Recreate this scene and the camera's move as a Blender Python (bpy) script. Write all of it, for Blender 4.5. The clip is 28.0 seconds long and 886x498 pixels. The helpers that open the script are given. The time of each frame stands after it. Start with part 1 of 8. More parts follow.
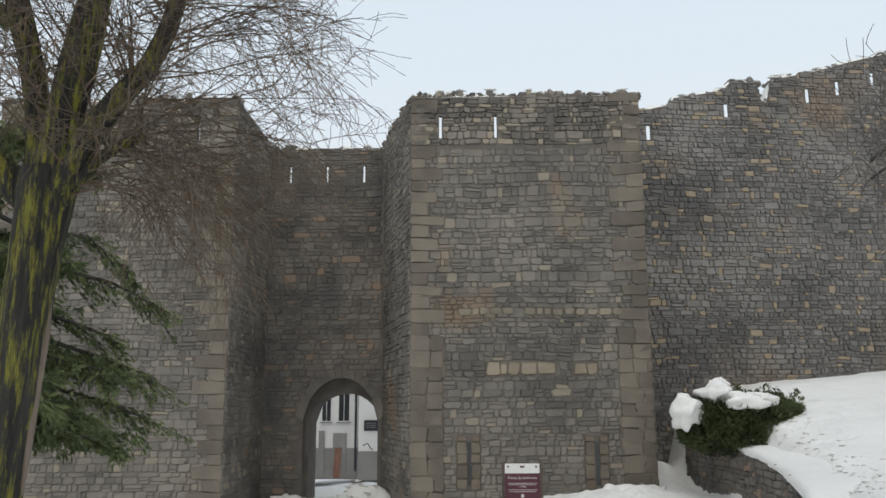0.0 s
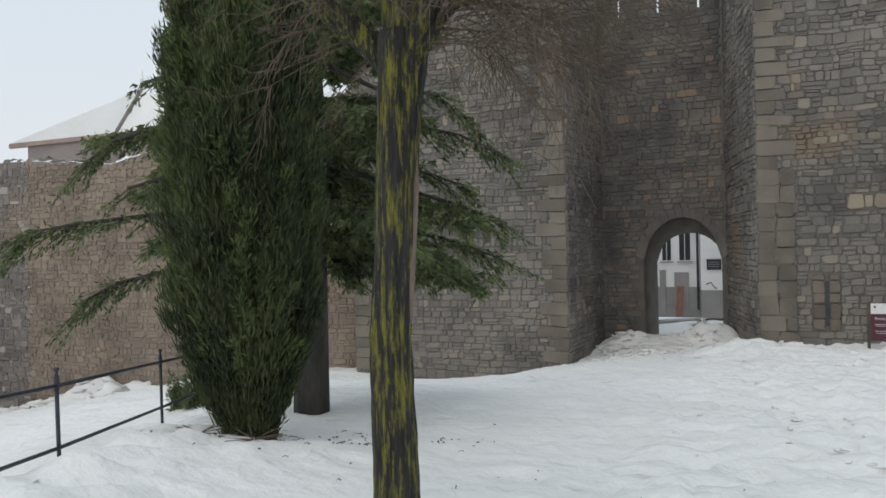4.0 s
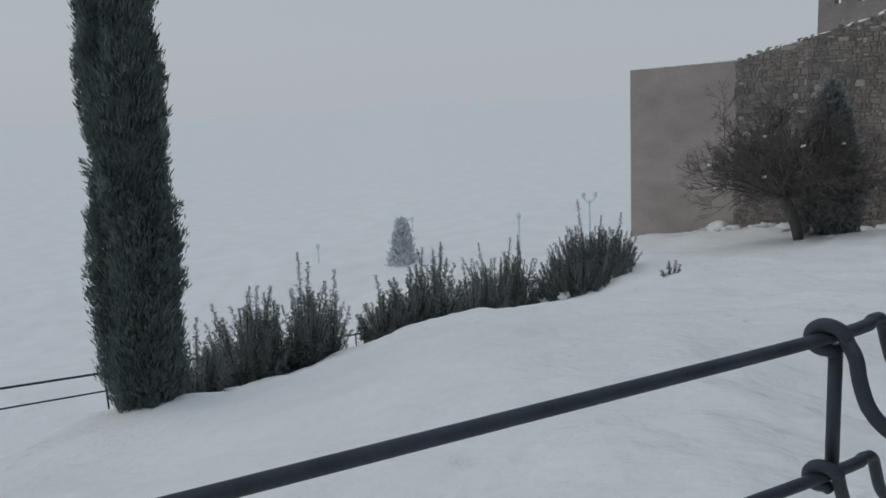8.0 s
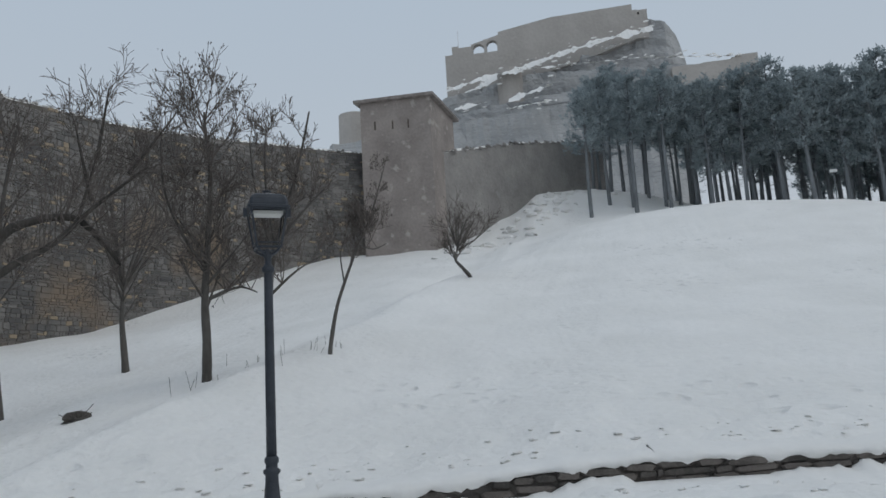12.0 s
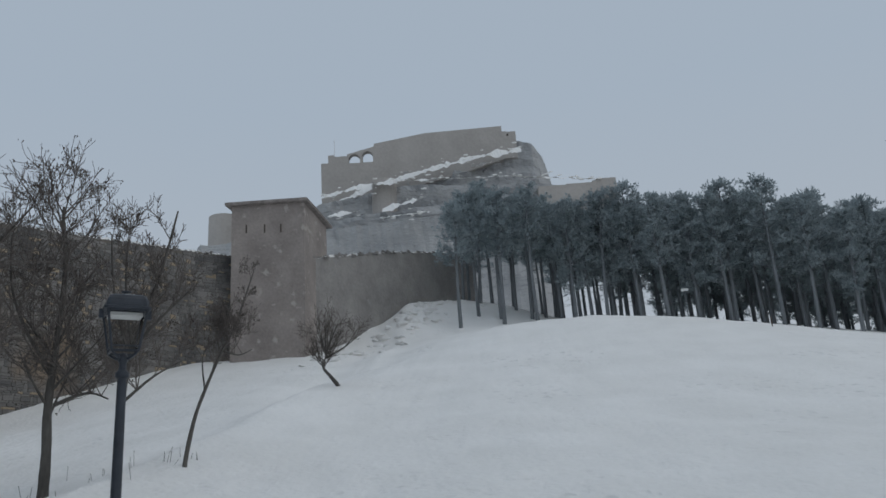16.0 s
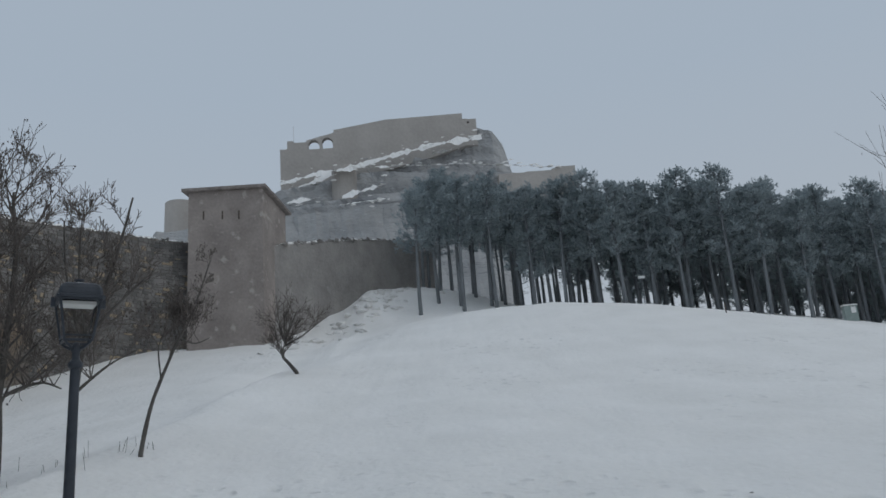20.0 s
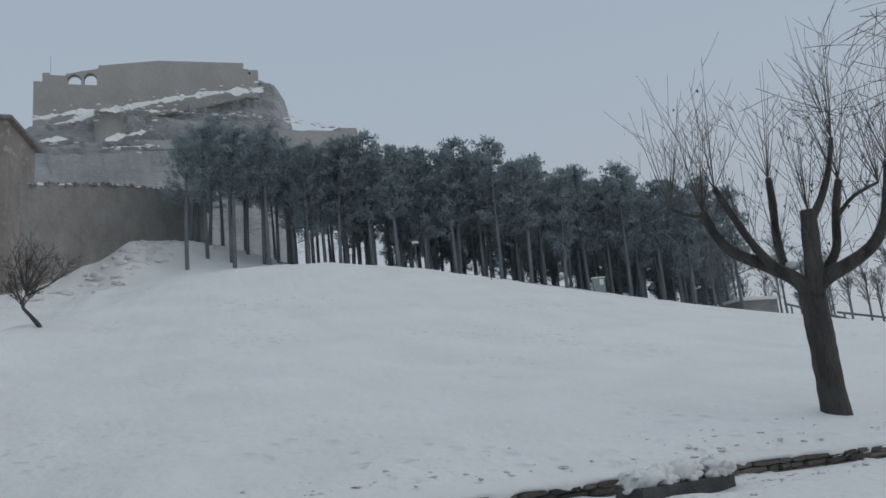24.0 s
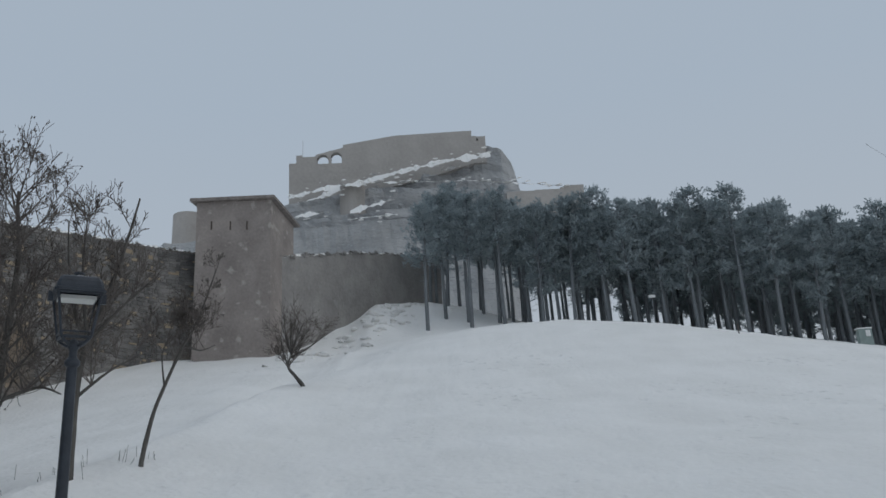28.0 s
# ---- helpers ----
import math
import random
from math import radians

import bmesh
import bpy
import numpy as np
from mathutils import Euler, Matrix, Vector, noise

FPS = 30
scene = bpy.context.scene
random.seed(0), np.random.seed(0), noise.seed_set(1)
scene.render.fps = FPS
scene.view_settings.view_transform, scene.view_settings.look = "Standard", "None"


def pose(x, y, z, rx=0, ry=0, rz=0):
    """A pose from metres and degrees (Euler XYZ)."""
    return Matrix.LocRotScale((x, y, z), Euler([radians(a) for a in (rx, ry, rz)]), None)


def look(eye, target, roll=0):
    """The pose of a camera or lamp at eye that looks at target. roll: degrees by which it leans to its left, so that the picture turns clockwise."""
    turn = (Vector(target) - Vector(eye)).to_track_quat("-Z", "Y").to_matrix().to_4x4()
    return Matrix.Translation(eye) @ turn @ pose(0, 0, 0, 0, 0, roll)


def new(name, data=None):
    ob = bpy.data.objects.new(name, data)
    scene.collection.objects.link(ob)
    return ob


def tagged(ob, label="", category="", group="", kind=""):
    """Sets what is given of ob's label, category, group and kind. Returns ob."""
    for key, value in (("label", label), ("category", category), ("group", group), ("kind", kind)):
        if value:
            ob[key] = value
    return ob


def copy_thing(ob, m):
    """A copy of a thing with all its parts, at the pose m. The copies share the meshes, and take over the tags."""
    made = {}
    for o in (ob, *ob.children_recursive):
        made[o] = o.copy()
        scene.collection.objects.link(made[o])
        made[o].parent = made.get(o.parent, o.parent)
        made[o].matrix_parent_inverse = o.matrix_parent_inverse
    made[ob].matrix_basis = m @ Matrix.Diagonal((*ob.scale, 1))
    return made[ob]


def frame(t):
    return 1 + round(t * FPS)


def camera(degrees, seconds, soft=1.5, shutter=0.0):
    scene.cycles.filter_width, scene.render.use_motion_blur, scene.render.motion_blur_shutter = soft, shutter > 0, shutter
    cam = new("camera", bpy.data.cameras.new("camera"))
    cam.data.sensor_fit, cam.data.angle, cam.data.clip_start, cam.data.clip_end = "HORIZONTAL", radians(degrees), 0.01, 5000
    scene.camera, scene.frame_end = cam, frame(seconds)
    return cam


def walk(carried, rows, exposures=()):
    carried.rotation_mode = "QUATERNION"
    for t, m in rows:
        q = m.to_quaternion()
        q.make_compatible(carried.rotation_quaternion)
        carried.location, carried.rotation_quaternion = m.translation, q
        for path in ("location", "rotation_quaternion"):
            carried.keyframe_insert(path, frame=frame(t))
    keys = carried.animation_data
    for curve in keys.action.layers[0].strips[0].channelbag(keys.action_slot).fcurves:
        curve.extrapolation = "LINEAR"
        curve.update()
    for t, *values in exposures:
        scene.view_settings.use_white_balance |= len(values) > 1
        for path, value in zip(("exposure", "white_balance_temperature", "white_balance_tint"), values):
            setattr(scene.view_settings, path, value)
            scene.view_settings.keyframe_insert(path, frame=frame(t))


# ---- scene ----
cam = camera(57.41, 28.0, soft=1.6)


def stand(x, y, z, yaw, pitch, roll):
    """A camera pose from place, heading, tilt and lean."""
    return Matrix.Translation((x, y, z)) @ pose(0, 0, 0, 90 + pitch, 0, yaw) @ pose(0, 0, 0, 0, 0, roll)


ROWS = (
    (0, 1.87, 1.32, 1.62, 1.24, 11.02, -0.27),
    (0.5, 1.83, 1.42, 1.61, 1.00, 10.61, 0.71),
    (1, 1.82, 1.42, 1.60, 1.15, 10.20, 0.90),
    (1.5, 1.77, 1.45, 1.60, 1.82, 9.85, 1.14),
    (2, 1.74, 1.47, 1.59, 1.80, 9.51, 0.96),
    (2.4, 1.72, 1.51, 1.59, 2.74, 9.26, 0.76),
    (2.5, 1.72, 1.50, 1.59, 2.87, 9.29, 0.55),
    (3.5, 1.77, 1.42, 1.60, 11.40, 5.00, -0.30),
    (4, 1.78, 1.30, 1.60, 24.64, 0.20, -1.20),
    (4.5, 1.75, 1.18, 1.61, 42.09, -4.32, -2.19),
    (4.7, 1.64, 1.07, 1.62, 50.27, -5.22, -2.79),
    (5, 1.441, 0.990, 1.596, 62.64, -5.34, -3.11),
    (5.5, 1.091, 0.825, 1.521, 71.03, -7.22, -4.06),
    (6, 0.851, 0.581, 1.546, 74.30, -7.83, -3.37),
    (6.2, 0.800, 0.419, 1.531, 76.22, -7.93, -2.24),
    (6.5, 0.713, 0.187, 1.548, 78.11, -8.48, -2.07),
    (7, 0.595, -0.126, 1.579, 85.59, -10.48, -1.60),
    (7.5, 0.342, -0.394, 1.580, 87.22, -10.13, -2.33),
    (8, 0.269, -0.662, 1.614, 87.39, -10.67, -2.86),
    (8.5, 0.123, -0.831, 1.642, 84.10, -10.98, -4.87),
    (9, 0.026, -0.699, 1.652, 64.34, -9.57, -3.80),
    (9.1, 0.025, -0.669, 1.660, 59.34, -7.71, -3.31),
    (9.5, 0.119, -0.530, 1.694, 42.16, -4.49, -4.15),
    (9.8, 0.088, -0.434, 1.671, 22.66, -5.14, -3.36),
    (10, 0.07, -0.36, 1.63, 8.54, -5.40, -2.62),
    (10.4, -0.00, 0.00, 1.52, -10.35, -3.89, -1.03),
    (10.7, 0.11, -0.02, 1.57, -22.82, 0.60, -1.22),
    (11, 0.19, -0.07, 1.57, -37.73, 4.55, -1.70),
    (11.2, 0.24, -0.11, 1.63, -47.63, 6.46, -2.97),
    (11.5, 0.15, -0.13, 1.55, -63.04, 8.72, -4.39),
    (12, 0.18, -0.12, 1.59, -75.85, 10.02, -3.26),
    (12.2, 0.20, -0.13, 1.63, -77.33, 11.51, -2.76),
    (12.5, 0.18, -0.10, 1.60, -79.50, 15.26, -2.99),
    (13, 0.15, -0.11, 1.62, -81.69, 16.61, -2.86),
    (13.5, 0.15, -0.12, 1.61, -83.54, 16.88, -3.21),
    (15.5, 0.18, -0.15, 1.61, -85.42, 17.21, -4.01),
    (16, 0.19, -0.11, 1.60, -85.68, 17.09, -3.77),
    (16.5, 0.19, -0.11, 1.61, -86.22, 17.24, -4.01),
    (17, 0.21, -0.14, 1.64, -86.30, 17.25, -4.43),
    (17.5, 0.22, -0.12, 1.61, -86.74, 17.29, -4.31),
    (18, 0.23, -0.14, 1.60, -87.09, 17.17, -3.99),
    (18.5, 0.22, -0.13, 1.60, -87.12, 16.69, -4.11),
    (19, 0.22, -0.13, 1.60, -87.43, 16.69, -4.27),
    (19.5, 0.21, -0.13, 1.60, -87.83, 16.66, -4.38),
    (20, 0.18, -0.12, 1.61, -88.54, 15.98, -4.46),
    (20.5, 0.25, -0.15, 1.60, -90.70, 15.51, -5.01),
    (21, 0.31, -0.19, 1.60, -93.00, 15.01, -5.19),
    (21.5, 0.35, -0.21, 1.59, -94.82, 10.84, -5.52),
    (22, 0.41, -0.29, 1.60, -104.77, 8.88, -6.31),
    (22.5, 0.47, -0.31, 1.62, -112.68, 7.24, -6.89),
    (23, 0.53, -0.30, 1.62, -118.30, 6.20, -6.90),
    (23.5, 0.60, -0.24, 1.61, -116.20, 8.20, -6.20),
    (24, 0.68, -0.15, 1.60, -104.50, 12.00, -5.00),
    (24.5, 0.76, -0.06, 1.60, -93.42, 15.07, -3.89),
    (25, 0.80, 0.02, 1.61, -91.08, 16.84, -3.21),
    (25.5, 0.77, 0.04, 1.60, -88.94, 17.13, -2.57),
    (26, 0.74, 0.04, 1.59, -88.82, 17.16, -2.69),
    (26.5, 0.74, 0.04, 1.60, -88.59, 17.11, -3.36),
    (27, 0.75, 0.04, 1.59, -87.92, 17.12, -3.42),
    (27.5, 0.74, 0.07, 1.59, -87.98, 17.18, -3.42),
    (28, 0.74, 0.08, 1.59, -88.15, 17.24, -3.28),
)
walk(cam, [(r[0], stand(*r[1:])) for r in ROWS], exposures=(
    (0.0, 0.99, 6880, 10), (2.5, 0.99, 6880, 10), (4.5, 0.75, 6600, 10), (5.2, 0.4, 6500, 10), (6.0, 0.06, 6350, 10), (7.0, 0.06, 6350, 10), (8.5, 0.07, 6350, 10),
    (9.5, 0.17, 6350, 10), (10.4, 0.5, 6500, 10), (11.0, 0.68, 6500, 10), (11.6, 0.47, 6500, 10), (12.5, 0.14, 6340, 10),
    (17.0, 0.07, 6330, 10), (20.0, 0.06, 6330, 10), (21.5, 0.03, 6340, 10), (22.5, 0.03, 6300, 10), (25.0, 0.08, 6330, 10), (28.0, 0.1, 6330, 10)))

# ---- sky and light: thick winter cloud, light from everywhere ----
world = bpy.data.worlds.new("overcast_sky")
scene.world = world
world.use_nodes = True
wn, wl = world.node_tree.nodes, world.node_tree.links
wn.clear()
sky = wn.new("ShaderNodeTexSky")
sky.sky_type, sky.sun_disc = "NISHITA", False
sky.sun_elevation, sky.sun_rotation = radians(32), radians(200)
sky.air_density, sky.dust_density, sky.ozone_density = 1.0, 4.0, 1.0
sky_dim = wn.new("ShaderNodeVectorMath")
sky_dim.operation = "SCALE"
sky_dim.inputs["Scale"].default_value = 0.07
cloud = wn.new("ShaderNodeMix")
cloud.data_type = "RGBA"
cloud.inputs[0].default_value = 0.93
haze = wn.new("ShaderNodeMix")
haze.data_type = "RGBA"
haze.inputs[6].default_value = (0.426, 0.453, 0.479, 1)
haze.inputs[7].default_value = (0.37, 0.432, 0.499, 1)
up_co, up_split, up_map = wn.new("ShaderNodeTexCoord"), wn.new("ShaderNodeSeparateXYZ"), wn.new("ShaderNodeMapRange")
up_map.inputs["From Min"].default_value, up_map.inputs["From Max"].default_value = 0.02, 0.45
wl.new(up_co.outputs["Generated"], up_split.inputs[0])
wl.new(up_split.outputs["Z"], up_map.inputs["Value"])
wl.new(up_map.outputs[0], haze.inputs[0])
wl.new(haze.outputs[2], cloud.inputs[7])
back = wn.new("ShaderNodeBackground")
wout = wn.new("ShaderNodeOutputWorld")
wl.new(sky.outputs[0], sky_dim.inputs[0])
wl.new(sky_dim.outputs[0], cloud.inputs[6])
wl.new(cloud.outputs[2], back.inputs[0])
wl.new(back.outputs[0], wout.inputs[0])
back.inputs[1].default_value = 1.0
sun_data = bpy.data.lights.new("sun_behind_cloud", "SUN")
sun_data.energy, sun_data.angle, sun_data.color = 0.28, radians(60), (1.0, 0.9, 0.74)
sun = new("sun_behind_cloud", sun_data)
sun.matrix_world = look((0, -30, 50), (0, 0, 0))


# ---- materials ----
def mat(name, low, high, scale=3.0, fine=40.0, rough=0.85, bump=0.3, bump_scale=None, metal=0.0, spot=None, spot_scale=1.5, spot_at=0.6,
        random=0.0, island=False, stretch=(1, 1, 1), bump_dist=0.02, spot_soft=0.08, rare=None, rare_at=0.94, spot_rough=0.5):
    """A rough natural surface: two scales of colour change, spots of another colour, relief."""
    m = bpy.data.materials.new(name)
    m.use_nodes = True
    n, l = m.node_tree.nodes, m.node_tree.links
    p = n["Principled BSDF"]
    p.inputs["Roughness"].default_value, p.inputs["Metallic"].default_value = rough, metal
    co, mp = n.new("ShaderNodeNewGeometry"), n.new("ShaderNodeMapping")
    mp.inputs["Scale"].default_value = stretch
    l.new(co.outputs["Position"], mp.inputs[0])
    a, b = n.new("ShaderNodeTexNoise"), n.new("ShaderNodeTexNoise")
    a.inputs["Scale"].default_value, b.inputs["Scale"].default_value = scale, fine
    a.inputs["Detail"].default_value, b.inputs["Detail"].default_value = 5, 4
    l.new(mp.outputs[0], a.inputs["Vector"])
    l.new(mp.outputs[0], b.inputs["Vector"])
    add = n.new("ShaderNodeMath")
    add.operation = "MULTIPLY_ADD"
    add.inputs[1].default_value = 0.45
    l.new(b.outputs["Fac"], add.inputs[0])
    l.new(a.outputs["Fac"], add.inputs[2])
    ramp = n.new("ShaderNodeMapRange")
    ramp.inputs["From Min"].default_value, ramp.inputs["From Max"].default_value = 0.5, 0.95
    last = add.outputs[0]
    if random:
        src = n.new("ShaderNodeObjectInfo") if not island else co
        pick = src.outputs["Random Per Island"] if island else src.outputs["Random"]
        sh = n.new("ShaderNodeMath")
        sh.operation = "MULTIPLY_ADD"
        sh.inputs[1].default_value = random
        l.new(pick, sh.inputs[0])
        sub = n.new("ShaderNodeMath")
        sub.operation = "SUBTRACT"
        sub.inputs[1].default_value = random / 2
        l.new(sh.outputs[0], sub.inputs[0])
        l.new(last, sh.inputs[2])
        last = sub.outputs[0]
    l.new(last, ramp.inputs["Value"])
    mix = n.new("ShaderNodeMix")
    mix.data_type = "RGBA"
    mix.inputs[6].default_value, mix.inputs[7].default_value = (*low, 1), (*high, 1)
    l.new(ramp.outputs[0], mix.inputs[0])
    colour = mix.outputs[2]
    if rare:
        pick_co = n.new("ShaderNodeNewGeometry") if island else n.new("ShaderNodeObjectInfo")
        few, rx = n.new("ShaderNodeMath"), n.new("ShaderNodeMix")
        few.operation, few.inputs[1].default_value = "GREATER_THAN", rare_at
        rx.data_type, rx.inputs[7].default_value = "RGBA", (*rare, 1)
        l.new(pick_co.outputs["Random Per Island"] if island else pick_co.outputs["Random"], few.inputs[0])
        l.new(few.outputs[0], rx.inputs[0])
        l.new(colour, rx.inputs[6])
        colour = rx.outputs[2]
    if spot:
        s, r = n.new("ShaderNodeTexNoise"), n.new("ShaderNodeMapRange")
        s.inputs["Scale"].default_value, s.inputs["Detail"].default_value, s.inputs["Roughness"].default_value = spot_scale, 6, spot_rough
        r.inputs["From Min"].default_value, r.inputs["From Max"].default_value = spot_at, spot_at + spot_soft
        l.new(mp.outputs[0], s.inputs["Vector"])
        l.new(s.outputs["Fac"], r.inputs["Value"])
        mx = n.new("ShaderNodeMix")
        mx.data_type = "RGBA"
        mx.inputs[7].default_value = (*spot, 1)
        l.new(r.outputs[0], mx.inputs[0])
        l.new(colour, mx.inputs[6])
        colour = mx.outputs[2]
    l.new(colour, p.inputs["Base Color"])
    if bump:
        bp, c = n.new("ShaderNodeBump"), n.new("ShaderNodeTexNoise")
        bp.inputs["Strength"].default_value, bp.inputs["Distance"].default_value = bump, bump_dist
        c.inputs["Scale"].default_value, c.inputs["Detail"].default_value = bump_scale or fine, 6
        l.new(mp.outputs[0], c.inputs["Vector"])
        l.new(c.outputs["Fac"], bp.inputs["Height"])
        l.new(bp.outputs[0], p.inputs["Normal"])
    return m


SNOW = mat("snow", (0.815, 0.806, 0.785), (0.885, 0.876, 0.858), 0.35, 9.0, 0.75, 0.5, 2.2, bump_dist=0.1)
GROUND_SNOW = mat("trodden_snow", (0.825, 0.817, 0.795), (0.905, 0.896, 0.878), 0.4, 7.0, 0.75, 0.18, 2.4, bump_dist=0.08)


def trample(m):
    """Adds footprints and small lumps to a snow material."""
    n, l = m.node_tree.nodes, m.node_tree.links
    co = n.new("ShaderNodeNewGeometry")
    bend, shift = n.new("ShaderNodeTexNoise"), n.new("ShaderNodeMixRGB")
    bend.inputs["Scale"].default_value = 1.3
    shift.blend_type = "ADD"
    shift.inputs[0].default_value = 0.35
    l.new(co.outputs["Position"], shift.inputs[1])
    l.new(co.outputs["Position"], bend.inputs["Vector"])
    l.new(bend.outputs["Color"], shift.inputs[2])
    v, mask, lim, mul = n.new("ShaderNodeTexVoronoi"), n.new("ShaderNodeTexNoise"), n.new("ShaderNodeMapRange"), n.new("ShaderNodeMath")
    v.feature, v.inputs["Scale"].default_value = "SMOOTH_F1", 2.1
    dent = n.new("ShaderNodeMapRange")
    dent.inputs["From Min"].default_value, dent.inputs["From Max"].default_value = 0.08, 0.3
    dent.inputs["To Min"].default_value, dent.inputs["To Max"].default_value = -1.0, 0.0
    mask.inputs["Scale"].default_value, mask.inputs["Detail"].default_value = 0.22, 3
    lim.inputs["From Min"].default_value, lim.inputs["From Max"].default_value = 0.5, 0.64
    mul.operation = "MULTIPLY"
    l.new(shift.outputs[0], v.inputs["Vector"])
    l.new(v.outputs["Distance"], dent.inputs["Value"])
    l.new(co.outputs["Position"], mask.inputs["Vector"])
    l.new(mask.outputs["Fac"], lim.inputs["Value"])
    l.new(dent.outputs[0], mul.inputs[0])
    l.new(lim.outputs[0], mul.inputs[1])
    b = n.new("ShaderNodeBump")
    b.inputs["Strength"].default_value, b.inputs["Distance"].default_value = 0.6, 0.11
    p = n["Principled BSDF"]
    # Shade inside the dents is put into the colour as a greyer tone.
    dent_shade, fact = n.new("ShaderNodeMix"), n.new("ShaderNodeMath")
    dent_shade.data_type, dent_shade.inputs[7].default_value = "RGBA", (0.755, 0.755, 0.742, 1)
    fact.operation, fact.inputs[1].default_value = "MULTIPLY", -0.8
    l.new(mul.outputs[0], fact.inputs[0])
    l.new(fact.outputs[0], dent_shade.inputs[0])
    l.new(p.inputs["Base Color"].links[0].from_socket, dent_shade.inputs[6])
    l.new(dent_shade.outputs[2], p.inputs["Base Color"])
    old = p.inputs["Normal"].links[0].from_socket
    l.new(old, b.inputs["Normal"])
    l.new(mul.outputs[0], b.inputs["Height"])
    crumb, cb = n.new("ShaderNodeTexNoise"), n.new("ShaderNodeBump")
    crumb.inputs["Scale"].default_value, crumb.inputs["Detail"].default_value = 5.5, 4
    cb.inputs["Strength"].default_value, cb.inputs["Distance"].default_value = 0.6, 0.09
    l.new(co.outputs["Position"], crumb.inputs["Vector"])
    l.new(crumb.outputs["Fac"], cb.inputs["Height"])
    l.new(b.outputs[0], cb.inputs["Normal"])
    l.new(cb.outputs[0], p.inputs["Normal"])


trample(GROUND_SNOW)
STONE = mat("gate_rubble", (0.099, 0.092, 0.083), (0.259, 0.234, 0.203), 0.45, 25.0, 0.9, 0.5, 30, random=0.24, island=True, spot=(0.27, 0.185, 0.11), spot_scale=0.35, spot_at=0.62, spot_soft=0.2, rare=(0.275, 0.24, 0.19), rare_at=0.955)
PARAPET_STONE = mat("loose_parapet_rubble", (0.09, 0.083, 0.075), (0.25, 0.222, 0.19), 0.8, 25.0, 0.9, 0.5, 30, random=0.4, island=True, rare=(0.32, 0.275, 0.215), rare_at=0.88)
# Slightly darker rubble with blue-black blotches, for gate recess and planter.
BLOTCHED = mat("blotched_gate_rubble", (0.09, 0.083, 0.077), (0.235, 0.208, 0.178), 0.6, 20.0, 0.9, 0.5, 25, random=0.22, island=True, spot=(0.055, 0.06, 0.062), spot_scale=0.5, spot_at=0.5, spot_soft=0.2, rare=(0.27, 0.2, 0.15))
BLOTCHED_PICK = mat("blotched_gate_rubble_stone", (0.09, 0.083, 0.077), (0.235, 0.208, 0.178), 0.6, 20.0, 0.9, 0.5, 25, random=0.22, spot=(0.055, 0.06, 0.062), spot_scale=0.5, spot_at=0.5, spot_soft=0.2, rare=(0.27, 0.2, 0.15))
STONE_PICK = mat("gate_rubble_stone", (0.099, 0.092, 0.083), (0.259, 0.234, 0.203), 0.45, 25.0, 0.9, 0.5, 30, random=0.24, spot=(0.27, 0.185, 0.11), spot_scale=0.35, spot_at=0.62, spot_soft=0.2, rare=(0.275, 0.24, 0.19), rare_at=0.955)
QUOIN = mat("corner_ashlar", (0.116, 0.1, 0.082), (0.218, 0.187, 0.15), 1.0, 30.0, 0.9, 0.4, 40, random=0.36)
JAMB = mat("brown_ashlar", (0.13, 0.106, 0.084), (0.2, 0.165, 0.13), 1.5, 30.0, 0.9, 0.4, 40, random=0.4)
OCHRE = mat("ochre_ashlar", (0.225, 0.188, 0.14), (0.33, 0.28, 0.213), 2.0, 30.0, 0.9, 0.4, 40, random=0.4)
PALE_COURSE = mat("pale_rubble_course", (0.17, 0.15, 0.115), (0.29, 0.255, 0.195), 2.0, 30.0, 0.9, 0.4, 40, random=0.5, island=True)
MORTAR = mat("lime_mortar", (0.112, 0.101, 0.09), (0.184, 0.165, 0.144), 2.0, 30.0, 0.95, 0.6, 25)
CURTAIN = mat("curtain_wall_rubble", (0.103, 0.1, 0.098), (0.253, 0.24, 0.225), 0.35, 20.0, 0.9, 0.5, 25, random=0.3, island=True, spot=(0.23, 0.18, 0.135), spot_scale=0.22, spot_at=0.56, spot_soft=0.15, rare=(0.33, 0.268, 0.192), rare_at=0.93)
CURTAIN_PICK = mat("curtain_wall_rubble_stone", (0.103, 0.1, 0.098), (0.253, 0.24, 0.225), 0.35, 20.0, 0.9, 0.5, 25, random=0.3, spot=(0.23, 0.18, 0.135), spot_scale=0.22, spot_at=0.56, spot_soft=0.15, rare=(0.33, 0.268, 0.192), rare_at=0.93)
WEST = mat("west_wall_rubble", (0.152, 0.135, 0.122), (0.295, 0.258, 0.227), 0.5, 16.0, 0.9, 0.5, 20, random=0.4, island=True, spot=(0.36, 0.25, 0.15), spot_scale=0.12, spot_at=0.6, spot_soft=0.2, rare=(0.38, 0.345, 0.31), rare_at=0.95)
WEST_OCHRE = mat("west_wall_ochre_rubble", (0.185, 0.145, 0.112), (0.33, 0.26, 0.2), 0.5, 16.0, 0.9, 0.5, 20, random=0.25, island=True, spot=(0.15, 0.13, 0.115), spot_scale=0.2, spot_at=0.6, spot_soft=0.2)
WEST_PICK = mat("west_wall_ochre_rubble_stone", (0.185, 0.145, 0.112), (0.33, 0.26, 0.2), 0.5, 16.0, 0.9, 0.5, 20, random=0.25, spot=(0.15, 0.13, 0.115), spot_scale=0.2, spot_at=0.6, spot_soft=0.2)
